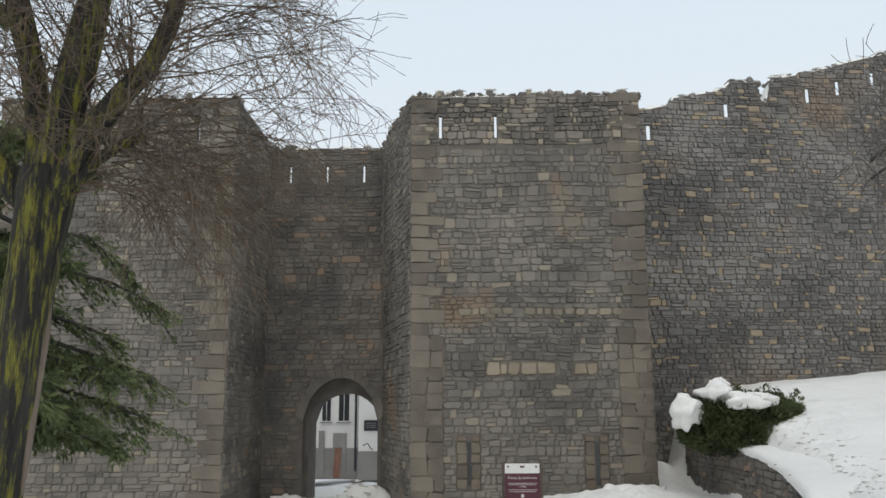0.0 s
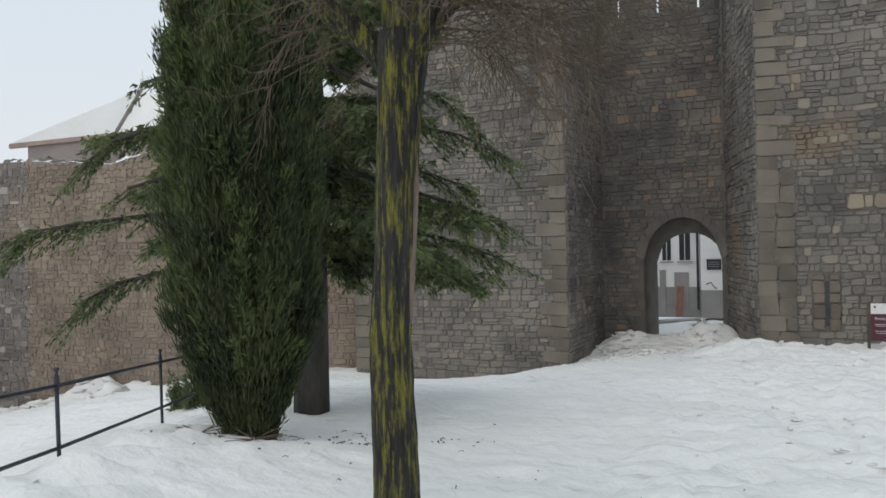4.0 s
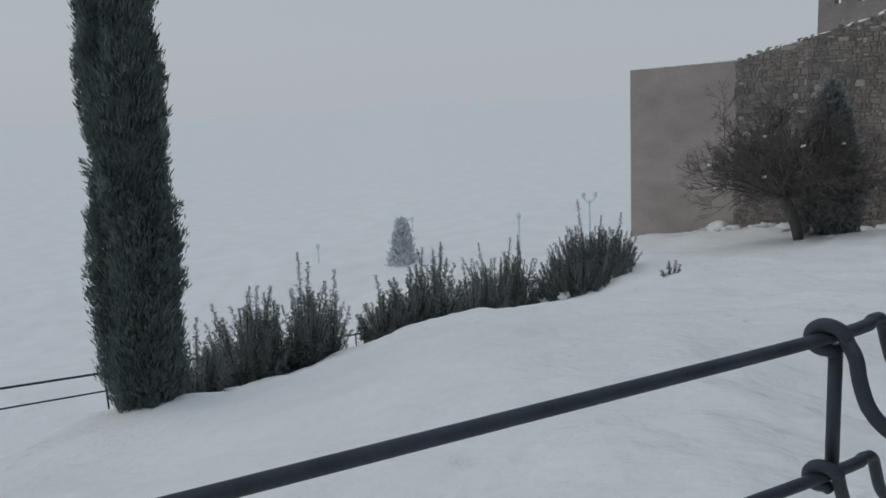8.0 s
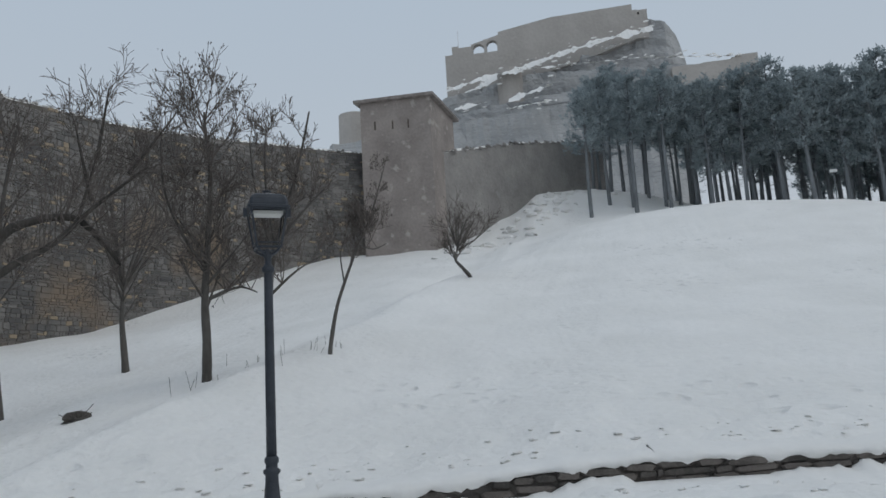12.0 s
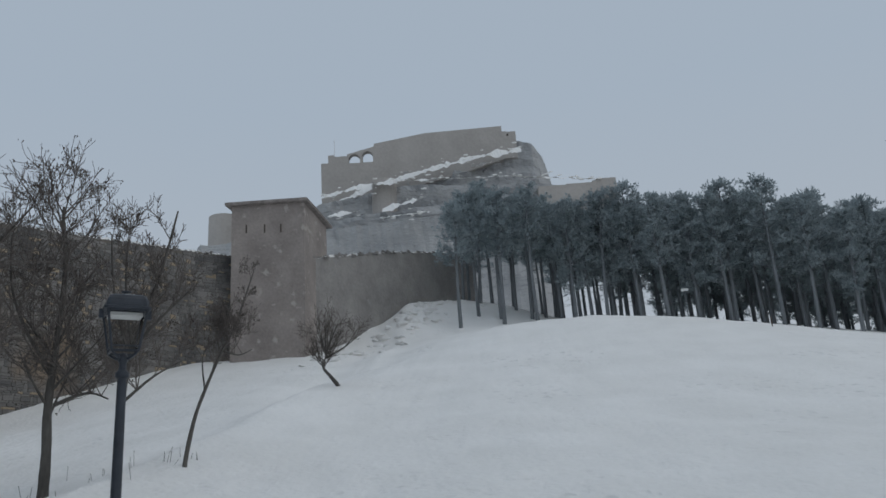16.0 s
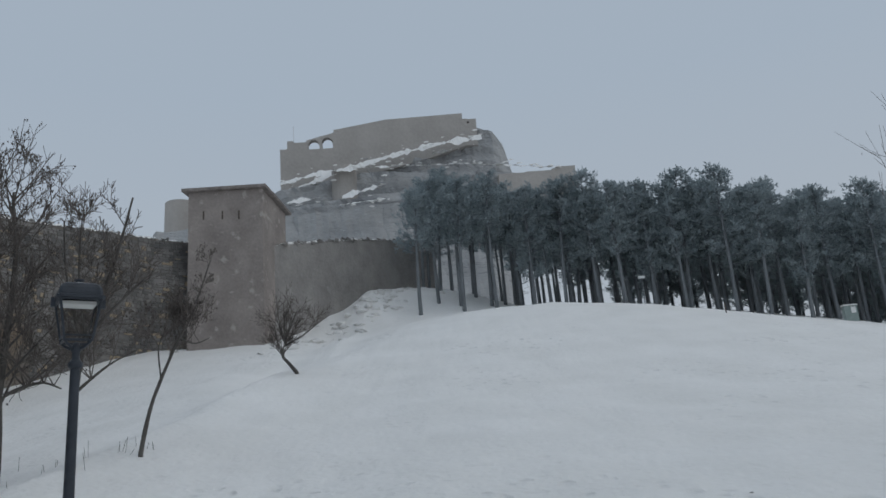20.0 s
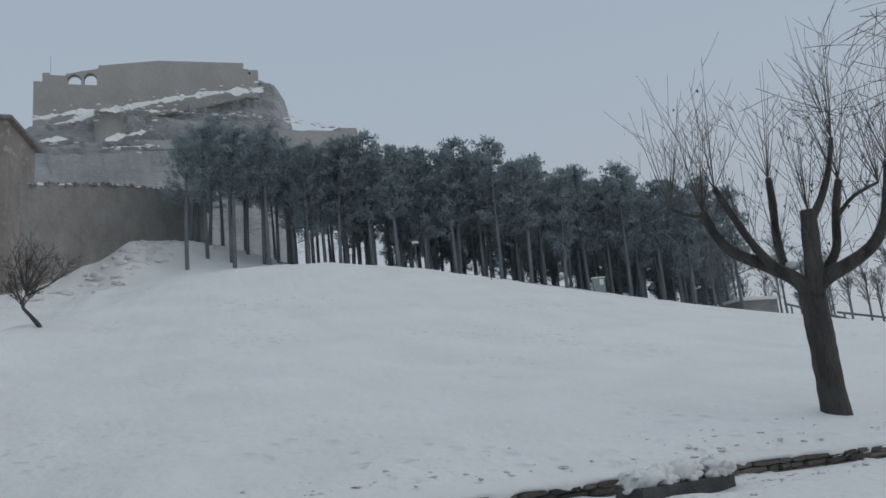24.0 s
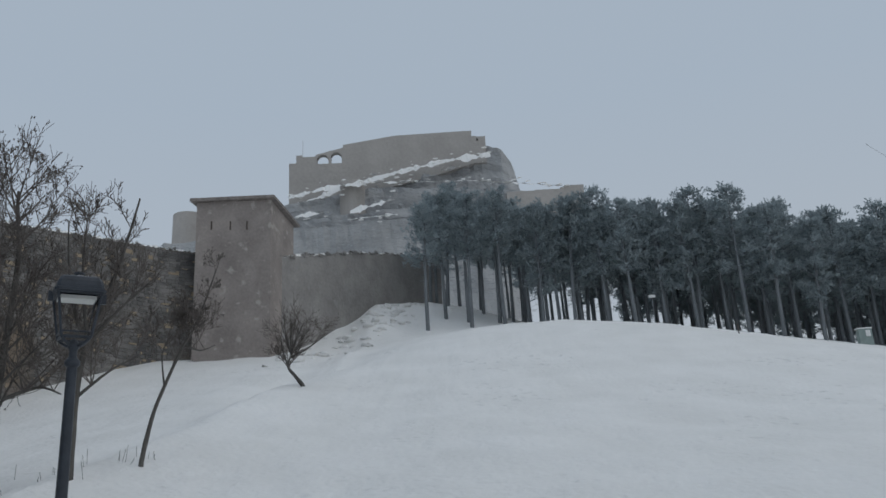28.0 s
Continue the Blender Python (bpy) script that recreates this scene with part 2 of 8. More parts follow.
# Raised above the wall's own dark tone; fog is put into this colour.
WALL_FAR = mat("hillside_wall_rubble", (0.24, 0.228, 0.218), (0.36, 0.342, 0.325), 0.6, 5, 0.95, 0.8, 4, bump_dist=0.1, spot=(0.31, 0.30, 0.29), spot_scale=1.4, spot_at=0.6)
WEST_MORTAR = mat("west_wall_mortar", (0.19, 0.17, 0.157), (0.27, 0.24, 0.218), 1.0, 15.0, 0.95, 0.5, 15)
TAPIAL = mat("rammed_earth_render", (0.315, 0.268, 0.245), (0.42, 0.362, 0.336), 0.5, 8.0, 0.95, 0.4, 6, stretch=(1, 1, 1.6))
TOWER = mat("square_tower_masonry", (0.235, 0.208, 0.194), (0.36, 0.318, 0.292), 0.5, 6.0, 0.95, 0.7, 4.0, bump_dist=0.08, spot=(0.41, 0.37, 0.34), spot_scale=1.6, spot_at=0.6)
TILE = mat("roof_tile", (0.16, 0.14, 0.13), (0.30, 0.27, 0.25), 3, 20, 0.9, 0.4)
# Pale limestone made paler still: haze over crag and castle sits in the colour.
ROCK = mat("hazed_limestone", (0.335, 0.34, 0.345), (0.46, 0.463, 0.465), 0.12, 1.1, 0.95, 0.9, 0.6, bump_dist=0.9, stretch=(1, 1, 2.2), spot=(0.5, 0.51, 0.52), spot_scale=0.5, spot_at=0.64)
CASTLE = mat("hazed_castle_masonry", (0.375, 0.35, 0.326), (0.46, 0.432, 0.405), 0.12, 1.2, 0.95, 0.5, 1.0, bump_dist=0.3)
IRON = mat("painted_iron", (0.023, 0.028, 0.037), (0.047, 0.055, 0.069), 6, 60, 0.5, 0.25, 90, metal=0.2, bump_dist=0.004)
BARK = mat("grey_bark", (0.03, 0.028, 0.026), (0.1, 0.09, 0.08), 4, 30, 0.95, 0.9, 14, stretch=(1, 1, 0.25), bump_dist=0.04)
# A step lighter than grey_bark, for the slope trees.
BARK_FAR = mat("lighter_grey_bark", (0.06, 0.055, 0.049), (0.135, 0.126, 0.115), 3, 20, 0.95, 0.5, 10, stretch=(1, 1, 0.3))
LICHEN_BARK = mat("lichen_bark", (0.012, 0.012, 0.012), (0.048, 0.045, 0.038), 16, 60, 0.95, 1.0, 26, stretch=(1, 1, 0.12), bump_dist=0.09,
                  spot=(0.2, 0.19, 0.03), spot_scale=21.0, spot_at=0.49, spot_soft=0.12, spot_rough=0.75)
TORN = mat("torn_wood", (0.13, 0.1, 0.08), (0.24, 0.19, 0.15), 8, 60, 0.9, 0.6, 40, stretch=(1, 1, 0.15))
TWIG = mat("willow_twig", (0.07, 0.05, 0.036), (0.15, 0.112, 0.078), 3, 30, 0.9, 0.0)
TWIG_FAR = mat("dry_twig", (0.085, 0.073, 0.066), (0.155, 0.135, 0.122), 3, 30, 0.9, 0.0)
CYPRESS = mat("cypress_green", (0.03, 0.043, 0.024), (0.125, 0.155, 0.062), 1.4, 14, 0.85, 0.0, random=0.35, island=True)
CYPRESS_TIP = mat("cypress_shoot_green", (0.05, 0.075, 0.03), (0.15, 0.19, 0.07), 1.4, 14, 0.85, 0.0, random=0.35, island=True)
CEDAR = mat("cedar_green", (0.06, 0.085, 0.042), (0.2, 0.235, 0.1), 2.0, 14, 0.85, 0.0, random=0.3, island=True)
# Cypress green with its darks raised, fog put into the colour.
BLUE_CYPRESS = mat("hazed_cypress_green", (0.095, 0.125, 0.12), (0.21, 0.25, 0.235), 2.0, 12, 0.9, 0.0, random=0.35, island=True)
# Leaf tone lightened to carry the fog over the slope.
SHRUB = mat("hazed_shrub_leaf", (0.155, 0.172, 0.168), (0.28, 0.296, 0.288), 2.0, 12, 0.9, 0.0, random=0.35, island=True)
# Far paler than real foliage; haze before the west wall is painted in.
WALL_GREEN = mat("hazed_evergreen", (0.28, 0.29, 0.288), (0.40, 0.41, 0.405), 2.0, 12, 0.9, 0.0, random=0.35, island=True)
# Hill wood: the mist's lift is put into these pale needle and bark colours.
PINE = mat("hazed_pine_needle", (0.275, 0.325, 0.342), (0.4, 0.455, 0.472), 0.8, 6, 0.95, 0.0, random=0.2, island=True)
PINE_BARK = mat("hazed_pine_bark", (0.14, 0.153, 0.164), (0.22, 0.235, 0.247), 1.5, 10, 0.95, 0.3, 6, stretch=(1, 1, 0.3))


def let_light_through(m, share):
    """Thin needles and leaves pass part of the light on."""
    n, l = m.node_tree.nodes, m.node_tree.links
    p, out = n["Principled BSDF"], n["Material Output"]
    t, mix = n.new("ShaderNodeBsdfTranslucent"), n.new("ShaderNodeMixShader")
    mix.inputs[0].default_value = share
    l.new(p.inputs["Base Color"].links[0].from_socket, t.inputs["Color"])
    l.new(p.outputs[0], mix.inputs[1])
    l.new(t.outputs[0], mix.inputs[2])
    l.new(mix.outputs[0], out.inputs["Surface"])


for leafy in (SHRUB, BLUE_CYPRESS, CYPRESS, CYPRESS_TIP, CEDAR):
    let_light_through(leafy, 0.4)
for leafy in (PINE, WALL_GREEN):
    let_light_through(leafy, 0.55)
# Near-white for dark far things: thick mist is painted as their own colour.
HAZE_PALE = mat("haze_pale_distance", (0.62, 0.64, 0.66), (0.74, 0.76, 0.78), 1.0, 9, 0.9, 0.0)
LOW_STONE = mat("low_wall_stone", (0.06, 0.055, 0.05), (0.17, 0.15, 0.135), 2.5, 30, 0.9, 0.7, 20, random=0.5)
BENCH = mat("dark_bench_stone", (0.045, 0.046, 0.046), (0.11, 0.108, 0.105), 3, 30, 0.9, 0.6, 25)
PLASTER = mat("white_plaster", (0.82, 0.81, 0.8), (0.9, 0.89, 0.88), 0.7, 20, 0.9, 0.2)
PLINTH = mat("grey_plinth", (0.25, 0.24, 0.23), (0.36, 0.35, 0.34), 0.8, 18, 0.9, 0.3)
TIMBER = mat("dark_timber", (0.05, 0.042, 0.035), (0.13, 0.10, 0.08), 5, 40, 0.8, 0.5, 30, stretch=(1, 1, 0.2))
MAROON = mat("maroon_panel", (0.075, 0.018, 0.032), (0.10, 0.026, 0.042), 3, 30, 0.55, 0.0)
WHITE_PANEL = mat("white_panel", (0.72, 0.72, 0.7), (0.8, 0.8, 0.78), 3, 30, 0.5, 0.0)
LETTERING = mat("pale_lettering", (0.6, 0.56, 0.52), (0.7, 0.66, 0.62), 3, 30, 0.6, 0.0)
EAVE = mat("ochre_eave", (0.40, 0.29, 0.24), (0.5, 0.38, 0.32), 1.0, 15, 0.9, 0.2)
LAMP_WHITE = mat("lamp_reflector", (0.72, 0.72, 0.68), (0.82, 0.82, 0.78), 4, 30, 0.4, 0.0)
RUST = mat("rust_brown_board", (0.16, 0.075, 0.05), (0.27, 0.14, 0.1), 4, 30, 0.8, 0.3)
STEEL = mat("galvanised_steel", (0.16, 0.17, 0.18), (0.3, 0.31, 0.32), 6, 50, 0.5, 0.2, metal=0.4)
GLASS = bpy.data.materials.new("lantern_glass")
GLASS.use_nodes = True
GLASS.node_tree.nodes["Principled BSDF"].inputs["Transmission Weight"].default_value = 1.0
GLASS.node_tree.nodes["Principled BSDF"].inputs["Roughness"].default_value = 0.02
GLASS.node_tree.nodes["Principled BSDF"].inputs["IOR"].default_value = 1.02
CABINET = mat("grey_green_paint", (0.2, 0.25, 0.24), (0.27, 0.33, 0.31), 3, 30, 0.6, 0.05)
WINDOW_GLASS = mat("dark_window_glass", (0.03, 0.035, 0.04), (0.06, 0.065, 0.07), 2, 20, 0.1, 0.0)


# ---- building helpers ----
def mesh_of(name, verts, faces, material, smooth=False):
    me = bpy.data.meshes.new(name)
    me.from_pydata([tuple(v) for v in verts], [], faces)
    me.update()
    me.materials.append(material)
    if smooth:
        me.polygons.foreach_set("use_smooth", [True] * len(me.polygons))
    return me


def thing(name, label, category, group="", kind="", place=(0, 0, 0)):
    ob = new(name)
    ob.location = place
    return tagged(ob, label, category, group, kind)


def part(name, me, parent, label="", kind=""):
    ob = new(name, me)
    if parent:
        ob.parent = parent
        up = parent
        shift = Vector((0, 0, 0))
        while up:
            shift += up.location
            up = up.parent
        ob.location = -shift
    return tagged(ob, label, kind=kind)


class Shape:
    """Gathers pieces of one mesh."""

    def __init__(self):
        self.v, self.f = [], []

    def add(self, verts, faces):
        k = len(self.v)
        self.v.extend(verts)
        self.f.extend([tuple(i + k for i in f) for f in faces])
        return self

    def box(self, a, b, jitter=0.0):
        (x0, y0, z0), (x1, y1, z1) = a, b
        c = [(x, y, z) for x in (x0, x1) for y in (y0, y1) for z in (z0, z1)]
        if jitter:
            c = [tuple(v + random.uniform(-jitter, jitter) for v in p) for p in c]
        return self.add(c, [(0, 1, 3, 2), (4, 6, 7, 5), (0, 4, 5, 1), (2, 3, 7, 6), (0, 2, 6, 4), (1, 5, 7, 3)])

    def prism(self, plan, z0, z1):
        """An upright block over a plan of corners (counter-clockwise); z0, z1: heights, or a list of them."""
        n = len(plan)
        lo = z0 if isinstance(z0, (list, tuple)) else [z0] * n
        hi = z1 if isinstance(z1, (list, tuple)) else [z1] * n
        v = [(p[0], p[1], lo[i]) for i, p in enumerate(plan)] + [(p[0], p[1], hi[i]) for i, p in enumerate(plan)]
        f = [tuple(range(n - 1, -1, -1)), tuple(range(n, 2 * n))] + [(i, (i + 1) % n, n + (i + 1) % n, n + i) for i in range(n)]
        return self.add(v, f)

    def tube(self, points, radii, sides=6, caps=True):
        pts = [Vector(p) for p in points]
        if not isinstance(radii, (list, tuple)):
            radii = [radii] * len(pts)
        v, f = [], []
        side = None
        for i, p in enumerate(pts):
            d = (pts[min(i + 1, len(pts) - 1)] - pts[max(i - 1, 0)]).normalized()
            if side is None:
                side = d.orthogonal().normalized()
            else:
                side = (side - d * side.dot(d))
                side = side.normalized() if side.length > 1e-6 else d.orthogonal().normalized()
            other = d.cross(side)
            for k in range(sides):
                a = 2 * math.pi * k / sides
                v.append(tuple(p + radii[i] * (math.cos(a) * side + math.sin(a) * other)))
        for i in range(len(pts) - 1):
            for k in range(sides):
                f.append((i * sides + k, i * sides + (k + 1) % sides, (i + 1) * sides + (k + 1) % sides, (i + 1) * sides + k))
        if caps:
            f.append(tuple(range(sides - 1, -1, -1)))
            f.append(tuple((len(pts) - 1) * sides + k for k in range(sides)))
        return self.add(v, f)

    def lathe(self, centre, profile, sides=16):
        """A turned shape: profile of (radius, height) over centre."""
        return self.tube([(centre[0], centre[1], centre[2] + h) for _, h in profile], [r for r, _ in profile], sides)

    def ring(self, centre, axis, big, small, sides=14, thin=8):
        axis = Vector(axis).normalized()
        a = axis.orthogonal().normalized()
        b = axis.cross(a)
        v, f = [], []
        for i in range(sides):
            t = 2 * math.pi * i / sides
            d = math.cos(t) * a + math.sin(t) * b
            for k in range(thin):
                s = 2 * math.pi * k / thin
                v.append(tuple(Vector(centre) + d * (big + small * math.cos(s)) + axis * small * math.sin(s)))
        for i in range(sides):
            for k in range(thin):
                j, m = (i + 1) % sides, (k + 1) % thin
                f.append((i * thin + k, j * thin + k, j * thin + m, i * thin + m))
        return self.add(v, f)

    def lump(self, centre, size, rough=0.25, rings=6, sides=9, seed=0):
        """An uneven rounded heap."""
        v, f = [(centre[0], centre[1], centre[2] - size[2])], []
        for i in range(1, rings):
            t = math.pi * i / rings
            for k in range(sides):
                a = 2 * math.pi * k / sides
                d = Vector((math.sin(t) * math.cos(a), math.sin(t) * math.sin(a), -math.cos(t)))
                q = 1 + rough * noise.noise(d * 1.7 + Vector((seed * 3.1, seed, -seed)))* 1.6
                v.append((centre[0] + d.x * size[0] * q, centre[1] + d.y * size[1] * q, centre[2] + d.z * size[2] * q))
        v.append((centre[0], centre[1], centre[2] + size[2]))
        for k in range(sides):
            f.append((0, 1 + (k + 1) % sides, 1 + k))
            e = 1 + (rings - 2) * sides
            f.append((len(v) - 1, e + k, e + (k + 1) % sides))
        for i in range(rings - 2):
            for k in range(sides):
                a, b = 1 + i * sides + k, 1 + i * sides + (k + 1) % sides
                f.append((a, b, b + sides, a + sides))
        return self.add(v, f)

    def mesh(self, name, material, smooth=False):
        return mesh_of(name, self.v, self.f, material, smooth)


def ss(v, a, b):
    t = min(1.0, max(0.0, (v - a) / (b - a)))
    return t * t * (3 - 2 * t)


def line(v, table):
    """Straight from knot to knot of a small table of (place, value)."""
    if v <= table[0][0]:
        return table[0][1]
    for (a, p), (b, q) in zip(table, table[1:]):
        if v <= b:
            return p + (q - p) * (v - a) / (b - a)
    return table[-1][1]


# ---- the lie of the land ----
LOW_WALL = ((-60, 20.0), (-22, 14.0), (-13.7, 12.6), (-8, 11.9), (-3.5, 11.0), (0, 10.4), (3.9, 9.4), (5.3, 8.7), (8.3, 6.3), (13, 9.0), (18, 10.0), (28, 8.5), (60, 8.0))
RAIL = ((-12, 5.5), (0.56, -1.97), (1.55, -2.16), (3.87, -3.23), (6.25, -4.18), (8.93, -5.6), (13.0, -7.6), (26, -13.0), (60, -20.0))


HILL_RIDGE = ((6, 0.0), (7.2, 0.35), (10, 0.95), (14, 1.75), (18.4, 2.65), (28, 4.7), (39, 7.2), (50, 10.2), (64, 14.0), (200, 42.0))
HILL_BOWL = ((7.5, -0.35), (10, 0.15), (14, 0.8), (18, 1.75), (24, 3.2), (32, 5.0), (40, 7.0), (50, 10.2), (64, 14.0), (200, 42.0))
HILL_WALL = ((7.6, -0.75), (8.3, 1.0), (9.5, 1.7), (11.5, 2.3), (15, 2.5), (20.5, 2.9), (28, 4.1), (34, 5.3), (38, 6.0), (44, 8.2), (54, 12.0), (200, 42.0))


# gentle hollows and swells: x, y, two radii, height
SWELLS = ((-28.5, 2.6, 5.0, 4.5, -0.75), (-25.0, 0.2, 3.0, 3.0, -0.35), (-39.5, 21.5, 3.5, 2.5, -0.55), (-22.6, 25.2, 2.2, 2.5, -0.6), (-26.8, 25.0, 1.3, 2.0, -0.4), (-24.7, 25.0, 0.7, 1.2, 0.5), (-26.3, 22.3, 4.2, 3.2, -0.55),
          (-9.0, 24.5, 4.2, 5.0, -0.6), (5.0, 25.0, 3.2, 2.0, 0.22), (-2.6, 34.5, 4.0, 3.2, 0.75), (-2.3, 29.2, 2.0, 2.0, 0.42), (8.1, 28.3, 0.9, 1.9, 0.95), (-15.0, -5.9, 2.2, 2.2, 0.4))
GULLY = ((30, 10.0), (36, 9.0), (41.5, 8.7), (45, 7.6), (52, 7.3), (60, 8.4))
GULLY_DEPTH = ((28, 0.0), (33, 0.4), (38, 0.7), (42, 1.0), (45, 1.2), (50, 0.9), (58, 0.8), (63, 0.0))


def ground(x, y):
    z = -0.052 * max(-6.0, min(y, 40.0)) + 0.0024 * (max(-40.0, min(x, 12.0)) - 2) * max(0.0, min(y, 28.0))
    z *= ss(y, -4, 6) if y < 6 else 1
    z += (0.3 + 0.12 * ss(y, 4, 8)) * ss(x, 2, 7) * (1 - ss(y, 10, 16)) + 0.13 * ss(x, 6, 10) * ss(-y, -3, 0)
    w = line(y, RAIL) - x
    if w > 0:
        slope = 0.2 + 0.05 * (1 - ss(y, -5, 2)) - 0.05 * ss(y, 2, 12) - 0.085 * ss(y, 12, 26)
        z -= 0.3 * ss(w, 0.05, 0.9) * (1 - ss(y, 9, 16)) + slope * (min(w, 90.0) - 0.5 * min(w, 1.0))
        z -= 0.4 * ss(w, 0.25, 0.9) * (1 - ss(w, 2.0, 7.0)) * ss(y, 1.8, 3.6) * (1 - ss(y, 8, 11))
        z -= 3.6 * ss((-12.9 - x) * 0.43 + (-8.25 - y) * 0.9, 0.4, 6.0) * (1 - ss(-x, 30, 50))
        for gx, gy, gd in ((-49, 13.4, 1.4), (-44.5, 17.2, 0.5), (-34.8, 24.8, -0.85), (-30.2, 25.6, -0.5), (-24.5, 25.8, 0.4)):
            z += gd * math.exp(-((x - gx) ** 2 + (y - gy) ** 2) / 12.0)
        far = ss(-x, 40, 75)
        z += (-11.5 - 2.5 * ss(-y, -20, 30) - 3.0 * ss(-x, 80, 200) - z) * far
    t = x - line(y, LOW_WALL)
    hill = z
    if t > 0 and y < 14:
        fall = 1 - 0.85 * ss(-y, 16, 90)
        k = min(t, 190.0)
        rise = 0.205 * k + 0.0006 * k * k if k < 60 else 14.46 + 0.19 * (k - 60)
        hill = z + (0.26 * ss(t, 0.05, 0.5) * ss(-y, -8.6, -7.8) + rise) * fall
        hill += 2.0 * math.exp(-((x - 50) / 13) ** 2 - ((y + 6) / 15) ** 2)
        hill += 3.0 * math.exp(-((x - 72) / 8.5) ** 2 - ((y - 4) / 8) ** 2)
    if y > 8:
        low = line(x, HILL_RIDGE) if y < 9 else line(x, HILL_RIDGE) + (line(x, HILL_BOWL) - line(x, HILL_RIDGE)) * ss(y, 9, 17)
        low += (line(x, HILL_WALL) - low) * ss(y, 17, 27)
        up = z + (low - z) * ss(x, line(y, PLANTER), line(y, PLANTER) + (1.0 if y > 15 else 2.5))
        hill = hill + (up - hill) * ss(y, 8.4, 10.5)
    if 28 < x < 80 and 0 < y < 20:
        hill += 1.5 * math.exp(-((x - 65) / 5) ** 2 - ((y - 10.3) / 3.5) ** 2)
        hill -= line(x, GULLY_DEPTH) * math.exp(-((y - line(x, GULLY)) / 2.2) ** 2)
    z = max(z, hill)
    for bx, by, rx, ry, bh in SWELLS:
        e = ((x - bx) / rx) ** 2 + ((y - by) / ry) ** 2
        if e < 8:
            z += bh * math.exp(-e)
    return z


PLANTER = ((8.3, 6.3), (12.0, 7.6), (15.2, 8.0), (20.0, 9.05), (24.0, 8.8), (27.0, 8.6), (60.0, 8.6))


# heaps of snow, placed to fit the camera's view: x, y, radius, height
MOUNDS = ((-2.06, 1.16, 0.42, 0.24), (-2.25, 0.85, 0.5, 0.1), (-1.9, 0.45, 0.5, 0.06), (-3.3, 4.9, 0.95, 0.28), (-3.65, 6.1, 0.95, 0.25), (-4.3, 7.4, 0.95, 0.25), (-5.0, 8.6, 0.8, 0.2), (-3.0, 8.2, 1.0, 0.15), (-1.2, 5.6, 0.6, 0.12), (-1.6, 3.0, 0.9, 0.1), (-4.2, 29.0, 0.9, 0.5), (-1.2, 28.6, 0.8, 0.6), (0.0, 25.0, 1.2, 0.35), (6.5, 24.6, 1.2, 0.3))


def snow_height(x, y):
    q = Vector((x, y, 0))
    far = math.hypot(x, y)
    z = ground(x, y) + 0.09 * noise.noise(q * 0.45) + 0.05 * noise.noise(q * 1.3)
    if far < 45:
        z += 0.03 * noise.noise(q * 3.1) + 0.03 * max(0.0, noise.noise(q * 2.3 + Vector((9, 4, 0))) - 0.25) * -2.2
    z += 0.35 * noise.noise(q * 0.07) * ss(far, 12, 40)
    for mx, my, mr, mh in MOUNDS:
        e = ((x - mx) ** 2 + (y - my) ** 2) / (mr * mr)
        if e < 6:
            z += mh * math.exp(-e) * (1 + 0.5 * noise.noise(q * 2.6))
    w = line(y, RAIL) - x
    if 0 < w < 40:
        z += ss(w, 0.3, 2.5) * (0.13 * noise.noise(q * 0.75 + Vector((0, 0, 5))) + 0.1 * abs(noise.noise(q * 1.6 + Vector((2, 0, 5)))))
    trod = ss(x, -2.0, 1.0) * (1 - ss(x, 6.8, 8.2)) * ss(y, 2.5, 5.0) * (1 - ss(y, 26, 29))
    if trod > 0:
        step = noise.noise(q * 3.4 + Vector((3, 8, 0)))
        z += trod * (0.09 * noise.noise(q * 2.4) + 0.06 * noise.noise(q * 6.0) - 0.45 * max(0.0, step - 0.2))
    beside = line(y, LOW_WALL) - x
    if -14 < y < 9 and -6 < beside < 3:
        z += 0.07 * max(0.0, noise.noise(q * 1.9)) * (1 - ss(abs(beside), 1.5, 5))
    return z


# ---- ground ----
def build_ground():
    def axis(lo, hi, step, grow=0.034, reach=1800.0):
        row = [lo + step * i for i in range(int((hi - lo) / step) + 1)]
        for sign in (-1, 1):
            edge, d, out = (lo if sign < 0 else row[-1]), step, []
            while abs(edge) < reach:
                edge += sign * d
                d *= 1 + grow
                out.append(edge)
            row = out[::-1] + row if sign < 0 else row + out
        return row

    xs, ys = axis(-8.0, 10.5, 0.115), axis(-3.0, 26.0, 0.125)
    verts = [(x, y, snow_height(x, y)) for y in ys for x in xs]
    m = len(xs)
    faces = [(j * m + i, j * m + i + 1, (j + 1) * m + i + 1, (j + 1) * m + i) for j in range(len(ys) - 1) for i in range(m - 1)]
    ob = new("ground", mesh_of("ground", verts, faces, GROUND_SNOW, True))
    tagged(ob, "deep trodden snow covering the sloping ground", "snow", kind="structure")


build_ground()


